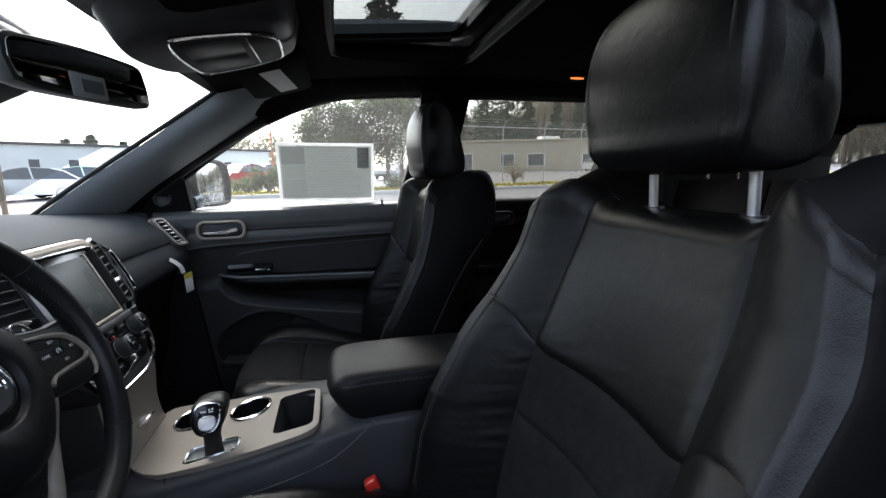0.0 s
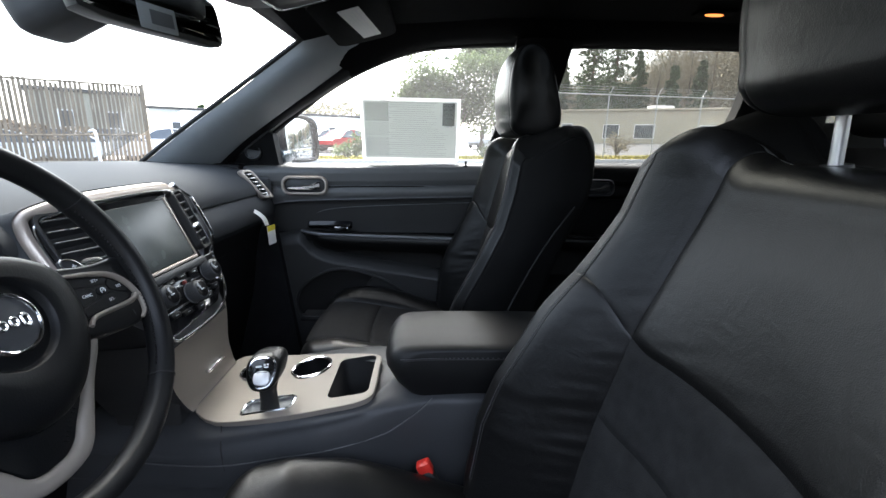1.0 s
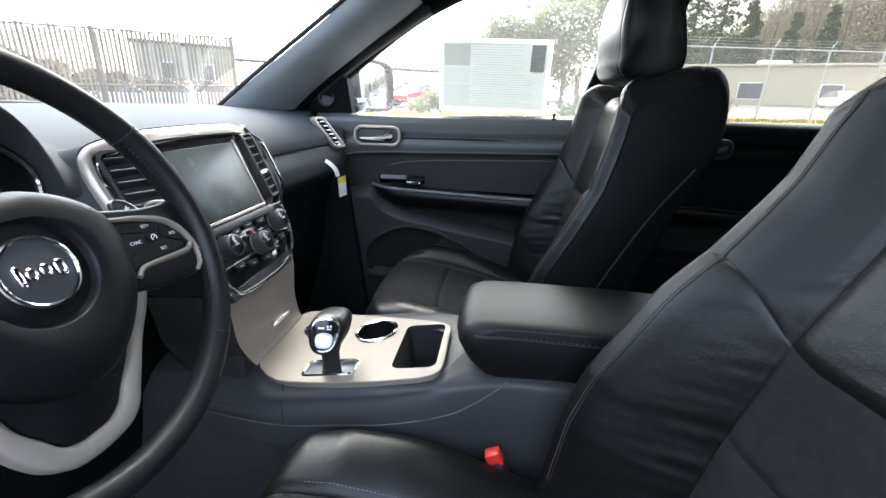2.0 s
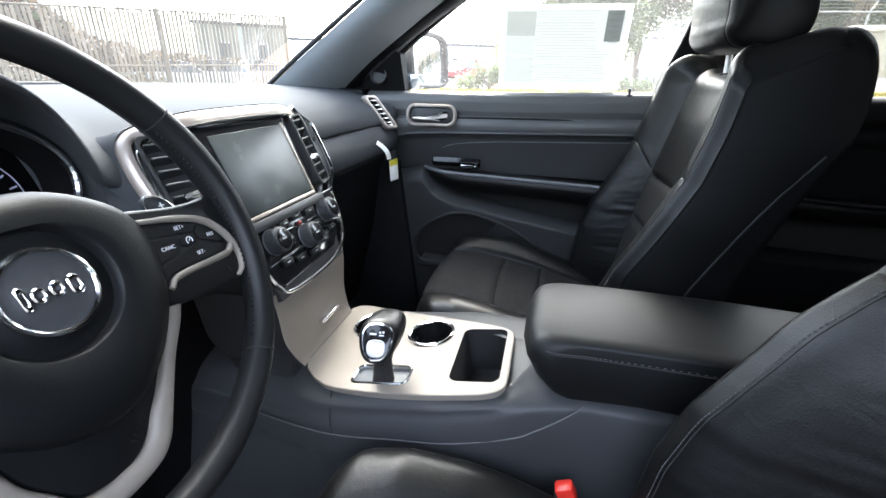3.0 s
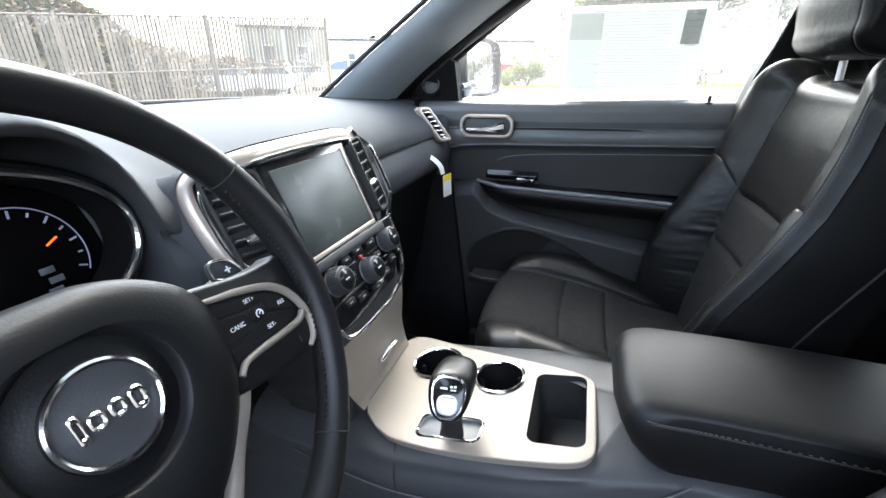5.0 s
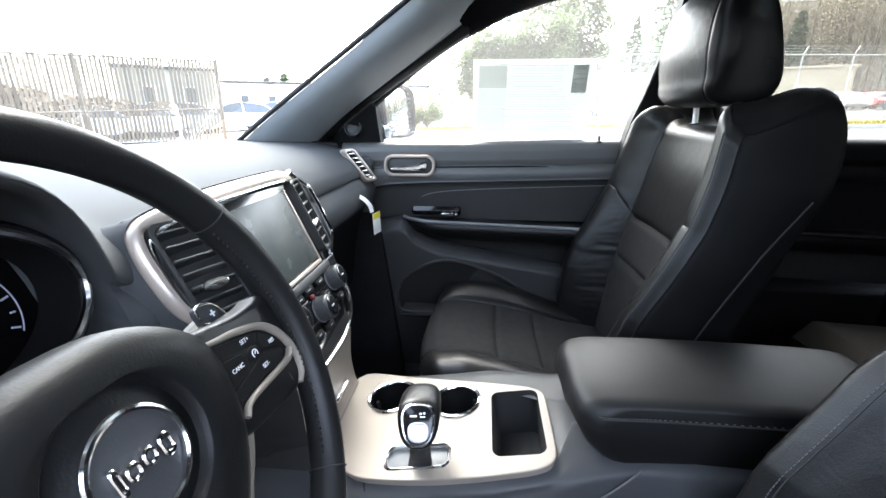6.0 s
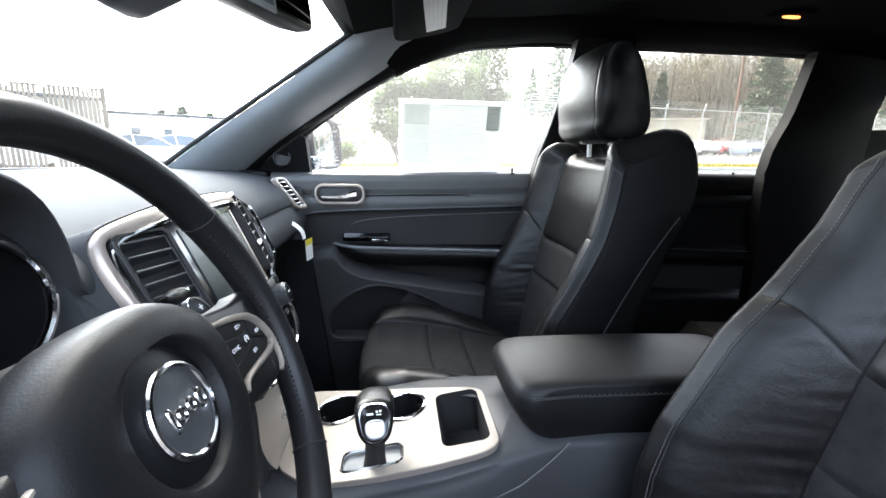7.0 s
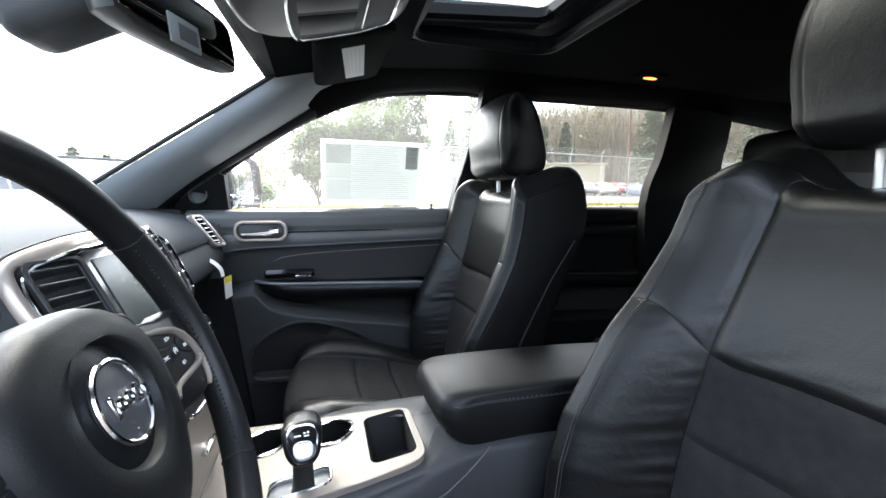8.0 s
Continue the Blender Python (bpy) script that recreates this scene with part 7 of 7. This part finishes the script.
for lo, hi, n, mat, name, label in ((-56, -36, 20000, RUSTLEAF, "hedge", "low rusty brown hedge behind the slatted fence"), (-66, -52, 15000, HEDGEGREEN, "tall_hedge", "tall dull green and brown hedge behind the slatted fence"),
                                    (-63, -50, 9000, RUSTLEAF, "tall_hedge", "tall rusty brown shrubs behind the slatted fence")):
    pts = []
    for k in range(n):
        az, d = rnd.uniform(lo, hi), rnd.uniform(24, 30)
        x, y = polar(az, d)
        top = table(az, [(-66, 6.5), (-60, 5.8), (-54, 4.2), (-50, 2.6), (-44, 1.9), (-36, 1.5)]) * (0.9 + 0.2 * noise.noise(Vector((az * 0.6, 0, 2))))
        pts.append(Vector((x, y, gz_at(x, y) + rnd.uniform(0.0, 1.0) ** 1.2 * top)))
    solo(name, leaf_cloud(pts, 0.15, rnd), mat, label, "hedge", "stuff", 0)


# ---- fences ----
slat_fence = thing("slatted_fence", (-9.5, 9.5, 0.1), "weathered grey brown slatted chain link fence", "fence")
F0, F1 = Vector((-7.40, 11.30, 0)), Vector((-17.6, 0.35, 0))
way = (F1 - F0).normalized()
length = (F1 - F0).length
turn = Matrix.Rotation(math.atan2(way.y, way.x), 3, "Z")
for k in range(6):
    p = F0 + way * (length * k / 5)
    part("post", tube([(p.x, p.y, gz_at(p.x, p.y) - 0.1), (p.x, p.y, gz_at(p.x, p.y) + 2.52)], 0.035, 8), SLAT, slat_fence)
for h in (0.12, 1.25, 2.46):
    part("rail", tube([(F0.x, F0.y, gz_at(F0.x, F0.y) + h), (F1.x, F1.y, gz_at(F1.x, F1.y) + h)], 0.022, 6), SLAT, slat_fence)
rnd = random.Random(3)
slat_mesh = None
count = int(length / 0.088)
for k in range(count):
    if rnd.random() < 0.04:
        continue
    p = F0 + way * (0.05 + 0.088 * k)
    z = gz_at(p.x, p.y)
    if slat_mesh is None:
        first = part("slat", rbox((p.x, p.y, z + 1.27), (0.060, 0.008, 2.38), 0, 1, turn), SLAT, slat_fence, "", 0)
        slat_mesh, origin = first.data, p.copy()
        origin.z = z
        continue
    ob = new("slat", slat_mesh)
    ob.parent = slat_fence
    ob.location = Vector((p.x, p.y, z + rnd.uniform(-0.06, 0.05))) - origin

wire_fence = thing("wire_fence", (12, 21, 0.8), "galvanised chain link fence with barbed wire brackets", "fence")
CORNERS = [Vector((4.3, 33.0, 0)), Vector((5.75, 19.3, 0)), Vector((22.3, 24.4, 0)), Vector((40.0, 30.0, 0))]
bm = bmesh.new()
for a, b in zip(CORNERS, CORNERS[1:]):
    n = max(1, round((b - a).length / 3.0))
    w = (b - a).normalized()
    for k in range(n):
        p = a + (b - a) * (k / n)
        z = gz_at(p.x, p.y)
        part("post", tube([(p.x, p.y, z), (p.x, p.y, z + 3.05)], 0.034 if k else 0.05, 8), GALV, wire_fence)
        part("bracket", tube([(p.x, p.y, z + 3.03), (p.x + 0.22, p.y + 0.10, z + 3.40)], 0.016, 6), GALV, wire_fence)
    part("rail", tube([(a.x, a.y, gz_at(a.x, a.y) + 3.02), (b.x, b.y, gz_at(b.x, b.y) + 3.02)], 0.03, 6), GALV, wire_fence)
    for h in (3.15, 3.27, 3.38):
        part("barbed_wire", tube([(a.x + 0.15, a.y + 0.05, gz_at(a.x, a.y) + h), (b.x + 0.15, b.y + 0.05, gz_at(b.x, b.y) + h)], 0.006, 4), GALV, wire_fence)
    length = (b - a).length
    count = int(length / 0.09)
    for k in range(-34, count):
        for s in (1, -1):
            x0, x1 = 0.09 * k, 0.09 * k + 3.0
            t0, t1 = (0.05, 3.0) if s > 0 else (3.0, 0.05)
            c0, c1 = max(0, x0), min(length, x1)
            if c1 - c0 < 0.05:
                continue
            h0, h1 = (t0 + (t1 - t0) * (c - x0) / 3.0 for c in (c0, c1))
            p, q = a + w * c0, a + w * c1
            p, q = Vector((p.x, p.y, gz_at(p.x, p.y) + h0)), Vector((q.x, q.y, gz_at(q.x, q.y) + h1))
            up = Vector((0, 0, 0.0035))
            side = Vector((-w.y, w.x, 0)) * 0.0035
            quad = [(p - up, q - up, q + up, p + up), (p - side, q - side, q + side, p + side)]
            for f in quad:
                bm.faces.new([bm.verts.new(v) for v in f])
part("wire_mesh", bm, GALV, wire_fence, "", 0, "stuff")


# ---- buildings ----
def house(name, a, b, depth, height, wall, label, openings, roof=DARKGREY, ribs=0):
    """A long low building whose front runs from a to b; openings: (along 0..1, sill, width, height, kind)."""
    a, b = Vector((*a, 0)), Vector((*b, 0))
    u = (b - a).normalized()
    n = Vector((u.y, -u.x, 0))
    if n.y > 0:
        n = -n
    z = min(gz_at(a.x, a.y), gz_at(b.x, b.y)) - 0.2
    ob = thing(name, (*((a + b) / 2).xy, z), label, "building")
    length = (b - a).length
    mid = (a + b) / 2 - n * depth / 2
    turn = Matrix((u, -n, Vector((0, 0, 1)))).transposed()
    part("wall", rbox((mid.x, mid.y, z + height / 2), (length, depth, height), 0.02, 1, turn), wall, ob)
    part("roof", rbox((mid.x, mid.y, z + height + 0.10), (length + 0.5, depth + 0.5, 0.22), 0.03, 1, turn), roof, ob, "dark roof edge")
    for k in range(ribs):
        p = a + u * (length * (k + 0.5) / ribs) + n * 0.03
        part("rib", rbox((p.x, p.y, z + height / 2), (0.06, 0.05, height - 0.1), 0, 1, turn), wall, ob, "", 0)
    for f, sill, w, h in openings:
        p = a + u * (length * f) + n * 0.02
        win = part("window", rbox((p.x, p.y, z + sill + h / 2), (w + 0.16, 0.10, h + 0.16), 0.02, 1, turn), WHITEWALL, ob, "", 0)
        part("pane", rbox((p.x + n.x * 0.035, p.y + n.y * 0.035, z + sill + h / 2), (w, 0.06, h), 0, 1, turn), DARKPANE, win, "", 0)
    return ob, u, n, z


tan, u, n, z = house("tan_building", polar(13.0, 59), polar(36.4, 59), 10, 4.05, TANWALL, "low tan painted building behind the wire fence", [(0.42, 0.9, 1.7, 1.5), (0.575, 0.9, 2.1, 1.5), (0.20, 0.3, 1.2, 2.2), (0.85, 0.9, 1.6, 1.4)], TANWALL)
p = Vector((*polar(19.3, 58.6), 0))
part("sign", rbox((p.x, p.y, z + 2.55), (2.4, 0.12, 0.55), 0.02, 1, Matrix((u, -n, Vector((0, 0, 1)))).transposed()), WHITEWALL, tan, "white sign board")
p = Vector((*polar(27.9, 62), 0))
part("roof_unit", rbox((p.x, p.y, z + 4.55), (2.8, 1.4, 0.7), 0.05), WHITEWALL, tan, "white roof vent")
house("grey_building", polar(-41, 38), polar(-32.0, 38), 9, 4.1, GREYWALL, "grey corrugated metal building", [(0.30, 1.9, 0.7, 1.0), (0.72, 1.9, 0.7, 1.0)], ribs=26)
house("white_building", polar(-31.5, 52), polar(-7.5, 54), 12, 3.75, WHITEWALL, "long white warehouse with small windows", [(0.10, 1.6, 0.7, 0.9), (0.22, 1.6, 0.7, 0.9), (0.42, 1.6, 0.7, 0.9), (0.60, 0.3, 2.6, 2.6), (0.8, 1.6, 0.7, 0.9)], ribs=30)
house("white_shed", polar(9.8, 40), polar(16.2, 40), 5, 3.1, WHITEWALL, "white site shed beyond the fence", [(0.55, 1.0, 0.8, 0.9)])


# ---- parked cars ----
def parked_car(x, y, heading, paint, label):
    z = gz_at(x, y)
    ob = thing("parked_car", (x, y, z), label, "car", "parked cars")
    turn = Matrix.Rotation(radians(heading), 4, "Z")
    place = Matrix.Translation((x, y, z)) @ turn
    lower = [(-2.15, 0.45), (-2.18, 0.72), (-1.95, 0.90), (-1.2, 0.96), (-0.5, 0.98), (0.6, 0.98), (1.5, 0.98), (2.05, 0.95), (2.15, 0.75), (2.12, 0.42), (1.6, 0.25), (-1.7, 0.25)]
    rings = [[place @ Vector((px * (1 - 0.03 * abs(f) ** 3), f * 0.88, pz - 0.05 * (pz > 0.8) * f * f)) for px, pz in lower] for f in (-1, -0.94, -0.6, 0, 0.6, 0.94, 1)]
    part("body", loft(rings), paint, ob, "", 45)
    cabin = [(-1.15, 0.94), (-0.45, 1.38), (0.1, 1.47), (0.9, 1.44), (1.45, 1.28), (1.95, 0.94)]
    rings = [[place @ Vector((px, f * (0.80 - 0.20 * max(0, pz - 0.94) / 0.5), pz)) for px, pz in cabin] for f in (-1, -0.5, 0, 0.5, 1)]
    part("glasshouse", loft(rings), DARKPANE, ob, "dark car windows", 45)
    roof = [(-0.42, 1.385), (0.1, 1.478), (0.9, 1.448), (1.38, 1.32), (1.38, 1.29), (0.9, 1.42), (0.1, 1.45), (-0.42, 1.36)]
    part("roof", loft([[place @ Vector((px, f * 0.64, pz)) for px, pz in roof] for f in (-1, -0.5, 0, 0.5, 1)]), paint, ob, "", 45)
    for f in (-1, 1):
        for q in ((-1.15, 0.95, -0.45, 1.38), (0.35, 0.95, 0.25, 1.45), (1.95, 0.95, 1.40, 1.30)):
            part("pillar", tube([place @ Vector((q[0], f * 0.80, q[1])), place @ Vector((q[2], f * 0.625, q[3]))], 0.035, 6), paint, ob)
        for wx in (-1.32, 1.32):
            c = place @ Vector((wx, f * 0.80, 0.32))
            tyre = part("wheel", tube([place @ Vector((wx + 0.24 * math.cos(k / 18 * math.tau), f * 0.80, 0.32 + 0.24 * math.sin(k / 18 * math.tau))) for k in range(18)], 0.085, 8, True), TYRE, ob)
            part("rim", rbox(c, (0.36, 0.14, 0.36), 0.1, 2, turn.to_3x3()), SATIN, tyre)
    return ob


PAINTS = {c: material(c + "_car_paint", rgb, 0.25, metal=0.2, coat=0.6, mottle=0.04) for c, rgb in (("white", (0.75, 0.75, 0.75)), ("green", (0.42, 0.58, 0.50)), ("red", (0.50, 0.03, 0.03)), ("silver", (0.45, 0.46, 0.47)), ("blue", (0.10, 0.16, 0.26)))}
for az, d, heading, c in ((-26.0, 28, 20, "green"), (-29.8, 27, 20, "white"), (-22.0, 30, 20, "silver"), (-18.0, 31, 20, "white"), (-10.6, 31, 60, "red"), (-13.5, 33, 60, "white"), (-8.2, 34, 60, "silver"),
                          (34.0, 52, 80, "silver"), (36.2, 52, 80, "white"), (38.2, 53, 80, "red"), (40.6, 50, 80, "blue"), (-36, 26, 25, "silver"), (-40, 25, 25, "white"), (-44.5, 25, 25, "white"), (7.5, 36, 70, "white"), (12, 37, 70, "white")):
    x, y = polar(az, d)
    parked_car(x, y, heading, PAINTS[c], f"{c} parked car standing on the wet lot")

x, y = polar(-36.0, 12.0)
bollard = thing("bent_pipe", (x, y, gz_at(x, y)), "white painted bent pipe standing in the lot", "pipe")
part("pipe", tube(smooth_line([(x, y, gz_at(x, y)), (x, y, 1.0), (x, y, 1.38), (x - 0.12, y + 0.1, 1.48), (x - 0.32, y + 0.25, 1.46)], 16), 0.030, 10), WHITEWALL, bollard)
x, y = polar(-7.0, 24)
pole = thing("orange_pole", (x, y, gz_at(x, y)), "slim faded orange pole by the verge", "pole")
part("pole", tube([(x, y, gz_at(x, y) - 0.1), (x, y, gz_at(x, y) + 4.5)], [0.05, 0.035], 8), RUST, pole)
x, y = polar(39.0, 62)
trunk = thing("red_trunk", (x, y, gz_at(x, y)), "tall reddish bare tree trunk", "tree trunk")
part("trunk", tube([(x, y, gz_at(x, y) - 0.1), (x + 0.05, y, 6), (x - 0.1, y, 14)], [0.26, 0.22, 0.12], 8), material("reddish_bark", (0.15, 0.085, 0.055), 0.9, grain=0.8, grain_size=0.05, mottle=0.3), trunk)

# an added, unseen wall cuts the daylight that enters by the driver's door
BLOCKWALL = material("dark_grey_render", (0.054, 0.054, 0.055), 0.85, grain=0.4, grain_size=0.02, mottle=0.2, mottle_size=0.8, spec=0.2)
solo("light_block_wall", sheet(lambda u, v: (-4.6 + 10.4 * u, -2.15, -0.4 + 2.1 * v), 20, 8, lambda u, v: (-4.6 + 10.4 * u, -2.40, -0.4 + 2.1 * v)), BLOCKWALL,
     "added unseen dark grey wall that cuts the light on the driver's side", "wall", "structure", 0)

# the driver's own door, swung open
hinge = Vector((-0.64, 2 * MID - 0.86, 0))
swing = Matrix.Rotation(radians(-72), 3, "Z")


def on_door(a, b, z):
    """a along the open door from its hinge, b towards its inner face."""
    return hinge + swing @ Vector((a, b, 0)) + Vector((0, 0, z))


open_door = thing("driver_door", on_door(0.5, 0, 0.42), "driver's door swung wide open, black trim inside", "car door")
part("outer_skin", loft([[on_door(a, -0.06 - 0.05 * math.sin(math.pi * f), 0.42 + 0.80 * f) for a in (0, 0.2, 0.5, 0.8, 0.98)] for f in (0, 0.25, 0.5, 0.75, 1)], closed=False, caps=False), BODYPAINT, open_door)
part("inner_panel", rbox(on_door(0.49, 0.02, 0.83), (0.96, 0.10, 0.80), 0.03, 3, swing), HARD, open_door)
part("armrest", rbox(on_door(0.55, 0.09, 0.99), (0.60, 0.07, 0.06), 0.02, 3, swing), LEATHER, open_door)
part("glass", rbox(on_door(0.50, -0.03, 1.40), (0.86, 0.004, 0.36), 0, 1, swing), CLEARGLASS, open_door).visible_shadow = False
part("window_post", tube([on_door(0.96, -0.02, 1.22), on_door(0.92, 0.05, 1.62)], 0.03, 8), RUBBER, open_door)
part("window_top", tube([on_door(0.92, 0.05, 1.62), on_door(0.45, 0.04, 1.60), on_door(0.05, -0.02, 1.28)], 0.025, 8), RUBBER, open_door)
